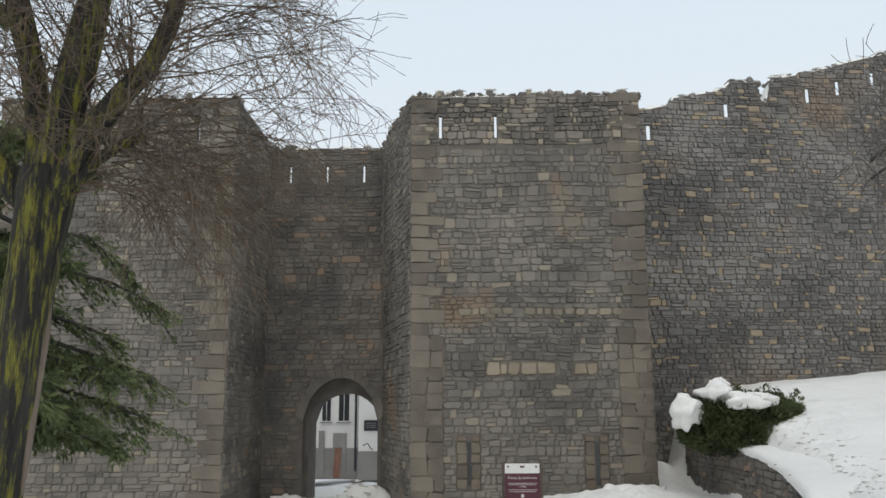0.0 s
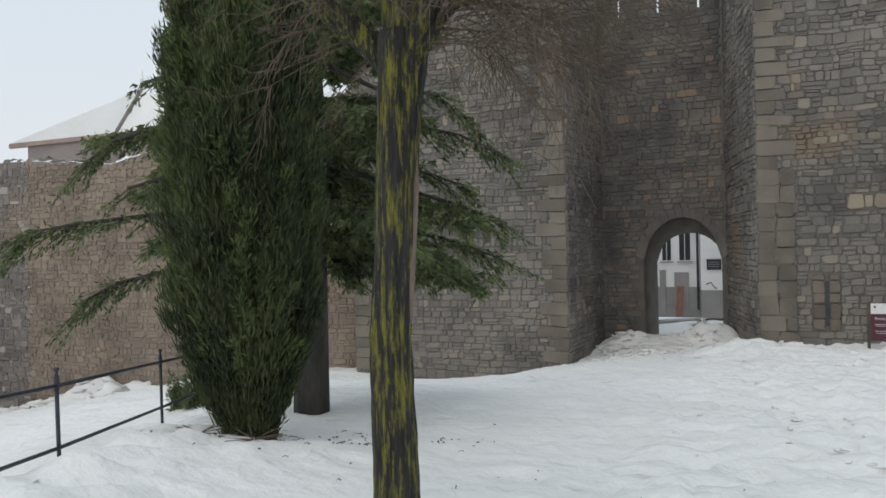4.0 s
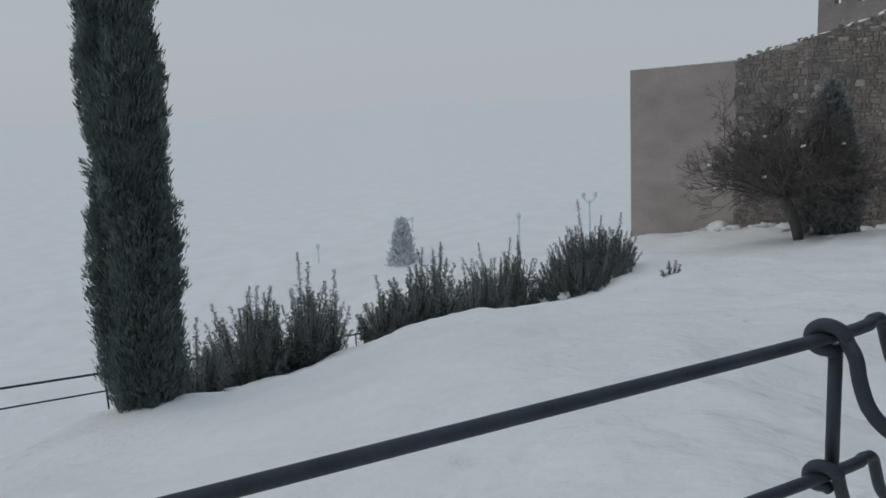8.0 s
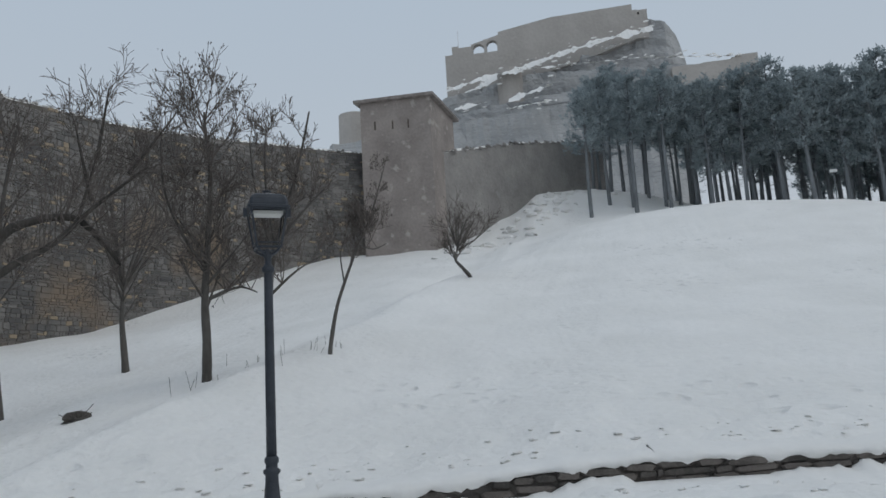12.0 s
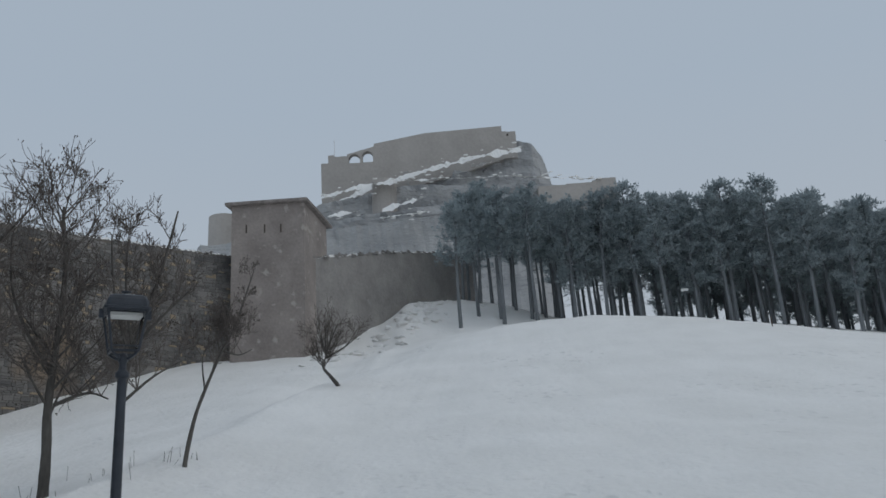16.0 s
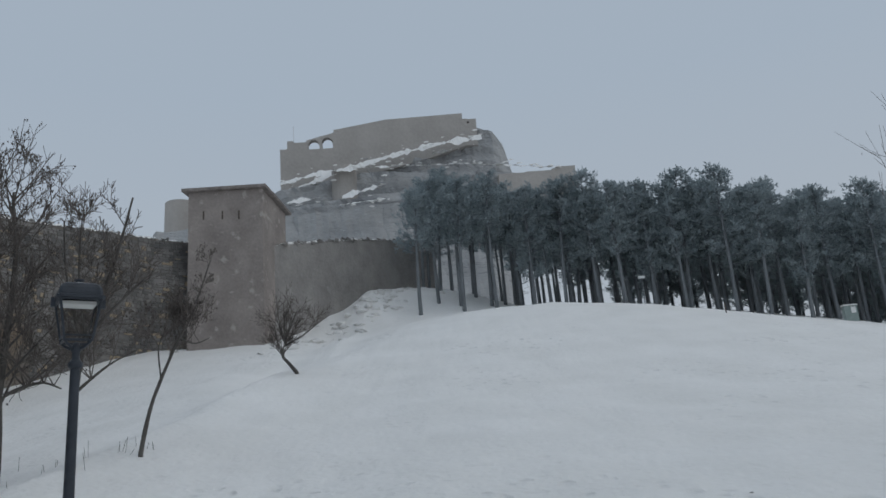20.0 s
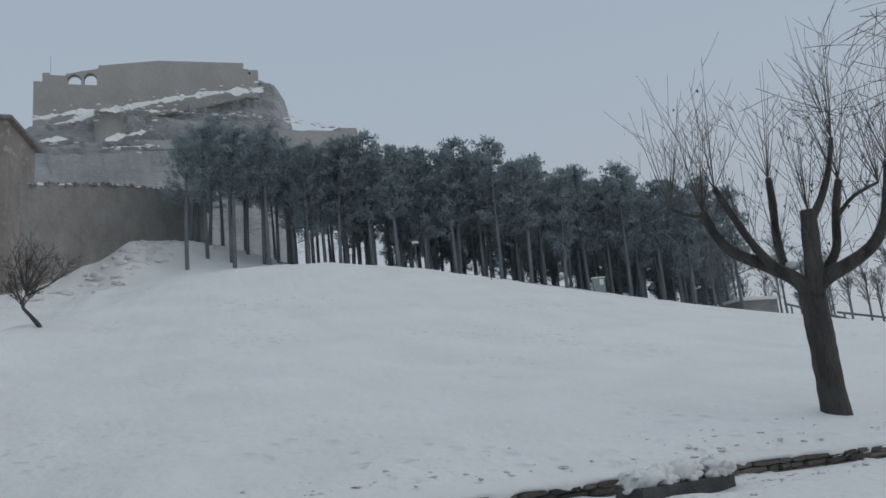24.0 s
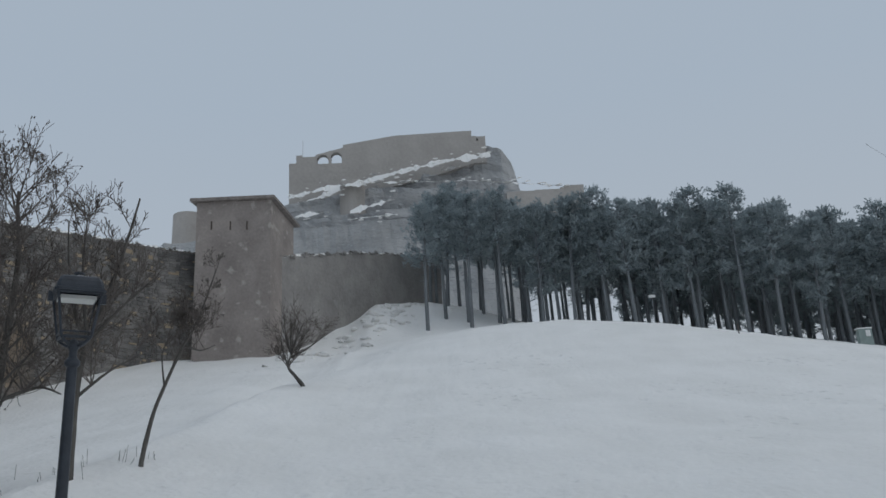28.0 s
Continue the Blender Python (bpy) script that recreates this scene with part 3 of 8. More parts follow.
# ---- masonry ----
def stone_block(o, u, n, s0, s1, z0, z1, deep, wild=1.0):
    """One rough stone on a wall face: eight uneven corners, base on the face, top drawn in."""
    g = 0.004
    j = lambda a: random.uniform(-a, a)  # noqa: E731
    w, h = s1 - s0 - 2 * g, z1 - z0 - 2 * g
    a, b = s0 + g, z0 + g
    cx, cz = min(0.2 * w, 0.025 + 0.035 * random.random()), min(0.26 * h, 0.02 + 0.03 * random.random())
    base = [(a + cx, b), (a + w - cx, b), (a + w, b + cz), (a + w, b + h - cz), (a + w - cx, b + h), (a + cx, b + h), (a, b + h - cz), (a, b + cz)]
    jx, jz = wild * min(0.03, 0.09 * w), wild * min(0.025, 0.11 * h)
    wave = lambda a, b: 0.055 * noise.noise(Vector((a * 0.55 + o.x, b * 0.5, o.y))) + 0.035 * noise.noise(Vector((a * 1.9 + o.x, b * 1.1, o.y)))  # noqa: E731
    base = [(p + j(jx), q + j(jz)) for p, q in base]
    base = [(p, q + wave(p, q)) for p, q in base]
    ms, mz = (s0 + s1) / 2, (z0 + z1) / 2
    k = 1 - min(0.16, 0.03 / max(0.1, min(w, h)))
    top = [(ms + (p - ms) * k, mz + (q - mz) * k) for p, q in base]
    v = [o + u * p + Vector((0, 0, q)) for p, q in base] + [o + u * p + Vector((0, 0, q)) + n * (deep + j(0.012)) for p, q in top]
    return [tuple(p) for p in v], [tuple(range(8, 16))] + [(i, (i + 1) % 8, 8 + (i + 1) % 8, 8 + i) for i in range(8)]


def unit_stones(material, count=8):
    """A few stone shapes that the single stones of a wall share."""
    return [mesh_of("stone", *stone_block(Vector((0, 0, 0)), Vector((1, 0, 0)), Vector((0, -1, 0)), 0, 0.4, 0, 0.18, 0.05), material) for _ in range(count)]


UNIT_STONES, BLOTCHED_STONES, CURTAIN_STONES, OCHRE_STONES = (unit_stones(m) for m in (STONE_PICK, BLOTCHED_PICK, CURTAIN_PICK, WEST_PICK))


def lay(a, b, low, high, course, length, shape, holes=(), single=None, deep=0.034, parent=None, skip=None, over=0.0, wild=1.0, units=None):
    """Courses of stones on the outer (right-hand) side of the line a to b, between low(s) and high(s).
    Those inside single (s0, s1, z0, z1), up to 300, become objects of their own under parent."""
    left = 300
    a, b = Vector((a[0], a[1], 0)), Vector((b[0], b[1], 0))
    u, long = (b - a).normalized(), (b - a).length
    n = Vector((u.y, -u.x, 0))
    z, top = min(low(0), low(long / 2), low(long)), max(high(0), high(long / 2), high(long))
    turn = math.atan2(u.y, u.x)
    while z < top:
        h = course * random.choice((0.6, 0.8, 1.0, 1.0, 1.25, 1.5)) * random.uniform(0.9, 1.1)
        s = -random.uniform(0, length * 0.6)
        while s < long:
            w = length * random.choice((0.4, 0.55, 0.7, 0.85, 1.0, 1.2, 1.7)) * random.uniform(0.85, 1.15)
            s0, s1 = max(-over * random.random(), s), min(long + over * random.random(), s + w)
            s += w
            m, mz = (s0 + s1) / 2, z + h / 2
            if s1 - s0 < 0.08 or mz < low(m) - 0.1 or z + h > high(m) + 0.06:
                continue
            bits = [(s0, s1, z, z + h)]
            if s1 - s0 > 0.2 and h > 0.17 and random.random() < 0.3:
                cut = z + h * random.uniform(0.35, 0.65)
                bits = [(s0, s1, z, cut), (s0, s1, cut, z + h)]
            for s0, s1, za, zb in bits:
                lost = bool(skip and skip((s0 + s1) / 2, (za + zb) / 2))
                for p, q, r, t in holes:
                    if s1 > p and s0 < q and zb > r and za < t:
                        if r - za > 0.06:
                            zb = r
                        elif zb - t > 0.06:
                            za = t
                        elif p - s0 > 0.08:
                            s1 = p
                        elif s1 - q > 0.08:
                            s0 = q
                        else:
                            lost = True
                if lost:
                    continue
                d = deep * random.uniform(0.45, 1.3)
                if single and left and single[0] < m < single[1] and single[2] < mz < single[3]:
                    left -= 1
                    ob = new("stone", random.choice(units or UNIT_STONES))
                    ob.matrix_basis = Matrix.Translation(a + u * s0 + Vector((0, 0, za))) @ pose(0, 0, 0, 0, 0, math.degrees(turn)) @ Matrix.Diagonal(((s1 - s0) / 0.4, d / 0.05, (zb - za) / 0.18, 1))
                    ob.parent = parent
                    ob.location -= parent.location
                else:
                    slip = (wild - 1) * random.uniform(-0.05, 0.05)
                    shape.add(*stone_block(a, u, n, s0, s1, za + slip, zb + slip, d * random.uniform(1.0, wild), wild))
        z += h


def quoins(a, b, z0, z1, at_start, parent, wide=(0.55, 0.95), high=0.38):
    """Dressed corner stones up one end of a face."""
    a, b = Vector((a[0], a[1], 0)), Vector((b[0], b[1], 0))
    u, long = (b - a).normalized(), (b - a).length
    n = Vector((u.y, -u.x, 0))
    z, odd = z0, False
    while z < z1 - 0.1:
        h = min(high * random.uniform(0.8, 1.2), z1 - z)
        w = wide[odd] * random.uniform(0.85, 1.15)
        s0, s1 = (0, w) if at_start else (long - w, long)
        part("quoin", mesh_of("quoin", *stone_block(a, u, n, s0, s1, z, z + h, 0.06), QUOIN), parent)
        z, odd = z + h, not odd


def snow_cap(a, b, high, wide, shape, thick=0.1, step=0.5, inward=1):
    """An uneven snow strip along the top of a wall from a to b."""
    a, b = Vector((a[0], a[1], 0)), Vector((b[0], b[1], 0))
    u, long = (b - a).normalized(), (b - a).length
    n = Vector((-u.y, u.x, 0)) * inward
    k = max(2, int(long / step))
    v, f = [], []
    for i in range(k + 1):
        s = long * i / k
        h = thick * (0.35 + 1.3 * noise.noise(Vector((s * 1.3 + a.x, a.y, 3))) + 0.9 * noise.noise(Vector((s * 4.1 + a.x, a.y, 7))))
        q = a + u * s
        for d, e in ((-0.01, min(h, 0.0) - 0.03), (0.05 + 0.05 * noise.noise(Vector((s * 2.3, a.y, 9))), max(-0.06, h)), (wide * 0.6, max(-0.02, h * 1.2)), (wide, -0.03)):
            v.append(tuple(q + n * d + Vector((0, 0, high(s) + e - 0.01))))
    for i in range(k):
        for d in range(3):
            f.append((i * 4 + d, i * 4 + 4 + d, i * 4 + 5 + d, i * 4 + 1 + d))
    shape.add(v, f)


def crest(a, b, high, shape, step=0.3, deep=0.45, snow=None):
    """Loose broken stones along the top of a ruined wall."""
    a, b = Vector((a[0], a[1], 0)), Vector((b[0], b[1], 0))
    u, long = (b - a).normalized(), (b - a).length
    n = Vector((-u.y, u.x, 0))
    s = 0.0
    while s < long:
        w = step * random.uniform(0.4, 1.1)
        h = random.choice((0.07, 0.1, 0.13, 0.17, 0.22)) * random.uniform(0.8, 1.2)
        z = high(s)
        for row in (0.16, 0.5, 0.85):
            q = a + u * (s + w * random.uniform(0.2, 0.8)) + n * deep * row
            e = h * random.uniform(0.6, 1.2)
            shape.lump((q.x, q.y, z + e * 0.2), (w * 0.62, deep * 0.2, e * 0.8), 0.45, 4, 6, s + a.x + row)
            if snow is not None and random.random() < 0.42:
                snow.lump((q.x, q.y + 0.01, z + e * random.uniform(0.92, 1.1)), (w * random.uniform(0.35, 0.8), deep * 0.22, 0.022 + 0.03 * random.random()), 0.5, 4, 7, s + row)
        s += w


FLAT = lambda v: (lambda s: v)  # noqa: E731


# ---- gatehouse: two square towers with a recessed arch between them ----
FRONT, RECESS = 25.5, 30.0
R0, R1, L0, L1 = 0.35, 7.5, -12.7, -5.1
TOP, BACK_TOP = 11.25, 11.05


def parapet(shape, x0, x1, y0, y1, z0, z1, slits, wide=0.085, low=0.0, tall=0.75):
    """A parapet wall along x with loops cut right through."""
    x = x0
    for s in slits:
        shape.box((x, y0, z0), (s - wide / 2, y1, z1))
        shape.box((s - wide / 2, y0, z0), (s + wide / 2, y1, low))
        if low + tall < z1:
            shape.box((s - wide / 2, y0, low + tall), (s + wide / 2, y1, z1))
        x = s + wide / 2
    shape.box((x, y0, z0), (x1, y1, z1))


def gate_tower(name, x0, x1, slits, label, splay, picks, left_face, blind=()):
    tower = thing(name, label, "tower", "gate towers", place=((x0 + x1) / 2, FRONT, -1.4))
    body = Shape()
    floor_z = 9.4
    inner = x0 - splay if splay > 0 else x0
    outer = x1
    body.prism([(x0, FRONT), (x1, FRONT), (outer, RECESS + 2.6), (inner, RECESS + 2.6)], -4.0, floor_z)
    parapet(body, x0, x1, FRONT, FRONT + 0.2, floor_z, TOP, slits, low=9.86)
    part("body", body.mesh("tower_body", MORTAR), tower)
    sides, other = Shape(), Shape()
    sides.prism([(x1 - 0.55, FRONT + 0.2), (x1, FRONT + 0.2), (x1, RECESS + 0.6), (x1 - 0.55, RECESS + 0.6)], floor_z, TOP - 0.05)
    other.prism([(x0, FRONT + 0.2), (x0 + 0.55, FRONT + 0.2), (inner + 0.55, RECESS + 0.6), (inner, RECESS + 0.6)], floor_z, TOP - 0.05)
    part("parapet", sides.mesh("tower_parapet", MORTAR), tower)
    part("parapet", other.mesh("tower_parapet", MORTAR), tower)
    stones = Shape()
    holes = [(s - x0 - 0.065, s - x0 + 0.065, 9.82, 10.64) for s in slits + blind]
    if name == "gate_tower_east":
        holes += [(1.36, 2.06, -0.75, 0.77), (5.06, 5.76, -0.75, 0.77)]
        holes += [(2.25, 4.35, 2.52, 2.92), (4.8, 5.55, 2.52, 2.92)]
    lay((x0, FRONT), (x1, FRONT), FLAT(-2.6), FLAT(9.6), 0.195, 0.34, stones, holes, picks, parent=tower)
    loose = Shape()
    lay((x0, FRONT), (x1, FRONT), FLAT(9.62), FLAT(TOP), 0.16, 0.3, loose, holes, deep=0.06)
    part("parapet_rubble", loose.mesh("parapet_stones", PARAPET_STONE), tower, "looser rubble with pale rounded stones", "stuff")
    part("front_rubble", stones.mesh("tower_stones", STONE), tower, "coursed brown rubble stones", "stuff")
    inner_stones = Shape()
    if left_face:
        lay((inner, RECESS + 0.5), (x0, FRONT), FLAT(-2.6), FLAT(TOP - 0.05), 0.19, 0.38, inner_stones)
    else:
        lay((x1, FRONT), (x1, RECESS + 0.5), FLAT(-2.6), FLAT(TOP - 0.05), 0.19, 0.38, inner_stones)
        lay((x0, RECESS + 2.0), (x0, FRONT), FLAT(-3.6), FLAT(TOP - 0.05), 0.19, 0.38, inner_stones)
    part("side_rubble", inner_stones.mesh("tower_side_stones", STONE), tower, "", "stuff")
    for edge in (True, False):
        quoins((x0, FRONT), (x1, FRONT), -2.4, TOP, edge, tower)
    top = Shape()
    snow = Shape()
    crest((x0, FRONT), (x1, FRONT), FLAT(TOP), top, 0.3, 0.5, snow)
    crest((x0 - 0.02, RECESS + 0.4) if not left_face else (inner, RECESS + 0.4), (x0, FRONT), FLAT(TOP - 0.05), top, 0.3, 0.5, snow)
    part("parapet_crest", top.mesh("crest", PARAPET_STONE), tower, "", "stuff")
    snow_cap((x0, FRONT), (x1, FRONT), FLAT(TOP), 0.55, snow, 0.08, 0.14)
    part("snow_cap", snow.mesh("snow_cap", SNOW, True), tower, "thin snow lying on the parapet", "stuff")
    return tower


EAST = gate_tower("gate_tower_east", R0, R1, (1.28, 3.01), "square rubble-stone gate tower with snowy parapet and arrow loops", 1.35, (0.9, 6.3, -1.0, 4.5), True, (4.75,))
gate_tower("gate_tower_west", L0, L1, (-10.0, -8.0, -6.35), "square rubble-stone gate tower half hidden by trees", 0.0, (1.5, 6.9, -2.0, 2.2), False)


def east_tower_details(tower):
    band = Shape()
    s = 2.27
    for w in (0.4, 0.2, 0.36, 0.5, 0.55):
        v, f = stone_block(Vector((R0, FRONT, 0)), Vector((1, 0, 0)), Vector((0, -1, 0)), s, s + w, 2.55, 2.9, 0.06)
        part("pale_stone", mesh_of("pale_stone", v, f, OCHRE), tower, "pale ochre dressed stone")
        s += w + 0.01
    s = 4.83
    for w in (0.38, 0.3):
        v, f = stone_block(Vector((R0, FRONT, 0)), Vector((1, 0, 0)), Vector((0, -1, 0)), s, s + w, 2.55, 2.9, 0.06)
        part("pale_stone", mesh_of("pale_stone", v, f, OCHRE), tower, "pale ochre dressed stone")
        s += w + 0.01
    s = 1.0
    while s < 6.3:
        w = random.uniform(0.2, 0.42)
        if random.random() < 0.75:
            v, f = stone_block(Vector((R0, FRONT, 0)), Vector((1, 0, 0)), Vector((0, -1, 0)), s, s + w, 4.28, 4.5, 0.065)
            band.add(v, f)
        s += w + 0.02
    part("pale_course", band.mesh("pale_course", PALE_COURSE), tower, "broken course of pale ochre stones", "stuff")
    for s in (1.62, 5.32):
        for a, b in ((s - 0.26, s + 0.06), (s + 0.16, s + 0.44)):
            z = -0.75
            for h in (0.3, 0.42, 0.26, 0.36, 0.18):
                part("jamb_stone", mesh_of("jamb_stone", *stone_block(Vector((R0, FRONT, 0)), Vector((1, 0, 0)), Vector((0, -1, 0)), a, b, z, z + h, 0.06), JAMB), tower)
                z += h
    # No opening is cut here; a dark slab gives the shade inside each loop.
    for s in (1.62, 5.32):
        part("arrow_loop", Shape().box((R0 + s + 0.06, FRONT - 0.012, -0.62), (R0 + s + 0.16, FRONT + 0.2, 0.6)).mesh("arrow_loop", WINDOW_GLASS), tower, "dark slab in place of a shaded narrow loop")
    for x0, x1 in ((0.0, 1.0), (6.15, 7.15)):
        z = -1.6
        while z < 3.6:
            h, s = random.uniform(0.34, 0.52), x0
            while s < x1 - 0.1:
                w = min(random.uniform(0.4, 0.8), x1 - s)
                part("ashlar", mesh_of("ashlar", *stone_block(Vector((R0, FRONT, 0)), Vector((1, 0, 0)), Vector((0, -1, 0)), s, s + w, z, z + h, 0.075), QUOIN), tower)
                s += w
            z += h


east_tower_details(EAST)


def gate_wall():
    gate = thing("gate_wall", "recessed dark stone wall with a pointed archway between the towers", "gateway", place=(-3, RECESS, -1))
    x0, x1, a0, a1, o0 = L1, -0.95, -3.55, -1.05, -3.66
    body = Shape()
    mid, half, spring, apex = (a0 + a1) / 2, (a1 - a0) / 2, 1.05, 2.1
    arch = []
    for i in range(13):
        t = i / 12
        x = a0 + (a1 - a0) * t
        arch.append((x, spring + (apex - spring) * math.sqrt(max(0.0, 1 - abs((x - mid) / half) ** 2.2))))
    outer = [(mid + (x - mid) * 1.0 + (o0 - a0) * (0.5 - (x - a0) / (a1 - a0)) * 2 if x < mid else x, z + 0.42 * (1 - ((x - mid) / half) ** 2) + 0.1) for x, z in arch]
    for row, y0, y1, c0, c1 in ((outer, RECESS, RECESS + 0.5, o0, a1), (arch, RECESS + 0.5, RECESS + 2.1, a0, a1)):
        body.box((x0, y0, -3), (c0, y1, 9.2))
        body.box((c1, y0, -3), (x1 + 1.2, y1, 9.2))
        for (xa, za), (xb, zb) in zip(row, row[1:]):
            v = [(xa, y0, za), (xb, y0, zb), (xb, y0, 9.2), (xa, y0, 9.2)]
            v += [(p[0], y1, p[2]) for p in v]
            body.add(v, [(0, 1, 2, 3), (7, 6, 5, 4), (0, 4, 5, 1), (3, 2, 6, 7)])
    parapet(body, x0, x1 + 0.3, RECESS, RECESS + 0.2, 9.2, BACK_TOP, (-4.37, -3.01, -1.65), low=9.74, tall=0.66)
    part("body", body.mesh("gate_wall_body", MORTAR), gate)
    st = Shape()

    def in_arch(s, z):
        x = x0 + s
        return a0 - 0.4 < x < a1 + 0.25 and z < 1.3 + 1.62 * math.sqrt(max(0.0, 1 - min(1, abs((x - mid) / (half + 0.3))) ** 2.2))

    holes = [(s - x0 - 0.065, s - x0 + 0.065, 9.7, 10.44) for s in (-4.37, -3.01, -1.65)]
    lay((x0, RECESS), (x1, RECESS), FLAT(-2.2), FLAT(BACK_TOP), 0.19, 0.37, st, holes, (0.0, 4.2, 1.0, 6.0), skip=in_arch, parent=gate, units=BLOTCHED_STONES)
    part("rubble", st.mesh("gate_wall_stones", BLOTCHED), gate, "", "stuff")
    for (xa, za), (xb, zb) in zip(outer, outer[1:]):
        nx, nz = (xa + xb) / 2 - mid, (za + zb) / 2 - spring + 0.5
        q = math.hypot(nx, nz)
        nx, nz = nx / q * 0.32, nz / q * 0.32
        v = [(xa, RECESS - 0.05, za), (xb, RECESS - 0.05, zb), (xb + nx, RECESS - 0.05, zb + nz), (xa + nx, RECESS - 0.05, za + nz)]
        v += [(p[0], RECESS + 0.1, p[2]) for p in v]
        part("voussoir", mesh_of("voussoir", v, [(0, 1, 2, 3), (0, 4, 5, 1), (1, 5, 6, 2), (2, 6, 7, 3), (3, 7, 4, 0)], BLOTCHED), gate)
    sn, cr = Shape(), Shape()
    crest((x0, RECESS), (x1 + 0.3, RECESS), FLAT(BACK_TOP - 0.05), cr, 0.3, 0.45, sn)
    snow_cap((x0, RECESS), (x1 + 0.3, RECESS), FLAT(BACK_TOP), 0.5, sn, 0.1, 0.14)
    part("crest", cr.mesh("gate_crest", STONE), gate, "", "stuff")
    part("snow_cap", sn.mesh("gate_snow", SNOW, True), gate, "", "stuff")


gate_wall()


def town_house():
    """The white house seen through the arch."""
    h = thing("town_house", "white plastered town house with dark tall windows and a grey plinth", "house", place=(-5, 44, -1))
    part("wall", Shape().box((-10.0, 44, -2), (-3.5, 50, 9)).mesh("house_wall", PLASTER), h)
    part("plinth", Shape().box((-10.0, 43.96, -2), (-3.5, 44, -0.45)).mesh("plinth", PLINTH), h, "grey rendered plinth")
    for x0, x1, z1, m in ((-5.5, -5.2, 0.42, PLINTH), (-4.76, -4.06, 0.3, PLINTH), (-6.9, -6.1, 0.6, TIMBER)):
        d = part("door", Shape().box((x0, 43.9, -1.9), (x1, 44.02, z1)).mesh("house_door", m), h)
        part("door_panel", Shape().box((x0 + 0.06, 43.88, -1.5), (x1 - 0.06, 43.9, z1 - 0.12)).mesh("door_panel", m), d)
    for x0, x1 in ((-5.39, -4.86), (-4.54, -3.9), (-6.9, -6.3)):
        w = part("window", Shape().box((x0, 43.95, 0.86), (x1, 44.02, 3.1)).mesh("house_window", PLASTER), h)
        m = (x0 + x1) / 2
        for a, b in ((x0 + 0.05, m - 0.02), (m + 0.02, x1 - 0.05)):
            part("pane", Shape().box((a, 43.93, 0.92), (b, 43.945, 3.05)).mesh("house_pane", WINDOW_GLASS), w)
        part("sill", Shape().box((x0 - 0.06, 43.88, 0.8), (x1 + 0.06, 44.0, 0.86)).mesh("sill", PLINTH), w)
    part("downpipe", Shape().tube([(-3.6, 43.9, -1.6), (-3.6, 43.9, 8)], 0.06).mesh("downpipe", IRON), h)
    b = thing("leaning_board", "rust-brown board leaning on the house wall", "board", place=(-4.46, 43.4, -1.6))
    part("board", Shape().add([(-4.64, 43.3, -1.9), (-4.3, 43.3, -1.9), (-4.3, 43.84, -0.42), (-4.64, 43.84, -0.42), (-4.64, 43.35, -1.9), (-4.3, 43.35, -1.9), (-4.3, 43.88, -0.42), (-4.64, 43.88, -0.42)],
                              [(0, 1, 2, 3), (7, 6, 5, 4), (0, 4, 5, 1), (1, 5, 6, 2), (2, 6, 7, 3), (3, 7, 4, 0)]).mesh("leaning_board", RUST), b)
    g = thing("side_house", "white house wall with a dark wall plate and a wire bracket", "house", place=(-1.5, 43, -1))
    part("wall", Shape().box((-3.42, 43.6, -2), (5.0, 50, 9)).mesh("side_wall", PLASTER), g)
    part("plinth", Shape().box((-3.42, 43.56, -2), (5.0, 43.6, -0.6)).mesh("side_plinth", PLINTH), g, "grey rendered plinth")
    plate = part("wall_plate", Shape().box((-3.12, 43.52, 0.42), (-2.42, 43.58, 0.95)).mesh("wall_plate", IRON), g, "dark grey wall plate")
    for z in (0.58, 0.68, 0.78):
        part("text_line", Shape().box((-3.02, 43.51, z), (-2.52, 43.518, z + 0.03)).mesh("plate_line", PLINTH), plate)
    part("bracket", Shape().tube([(-3.15, 43.4, -0.3), (-2.9, 43.35, -0.2), (-2.75, 43.35, -0.45), (-2.63, 43.4, -0.5)], 0.03, 6).mesh("wire_bracket", IRON), g)


town_house()


# ---- curtain wall climbing east from the gate ----
CURTAIN_LINE = ((7.5, 30.0), (15.0, 31.0), (22.0, 32.0), (30.0, 30.6), (38.0, 29.0), (46.0, 25.3), (53.6, 21.4), (55.6, 18.9))
CURTAIN_TOP = ((7.5, 12.3), (9.0, 12.5), (9.8, 12.72), (9.95, 12.98), (11.4, 13.25), (12.05, 13.5), (12.2, 13.72), (13.05, 13.75), (13.35, 13.45), (13.4, 12.95), (13.66, 12.95), (13.72, 13.43), (13.8, 13.85), (15.6, 14.28), (17.06, 14.73), (21.0, 15.8), (28.0, 16.9), (34.0, 17.5), (42.0, 18.0), (53.6, 19.4))

LOOPS = (8.9, 11.97, 15.26, 16.52, 18.0, 19.5, 21.2, 22.8, 24.6, 26.5, 28.4)


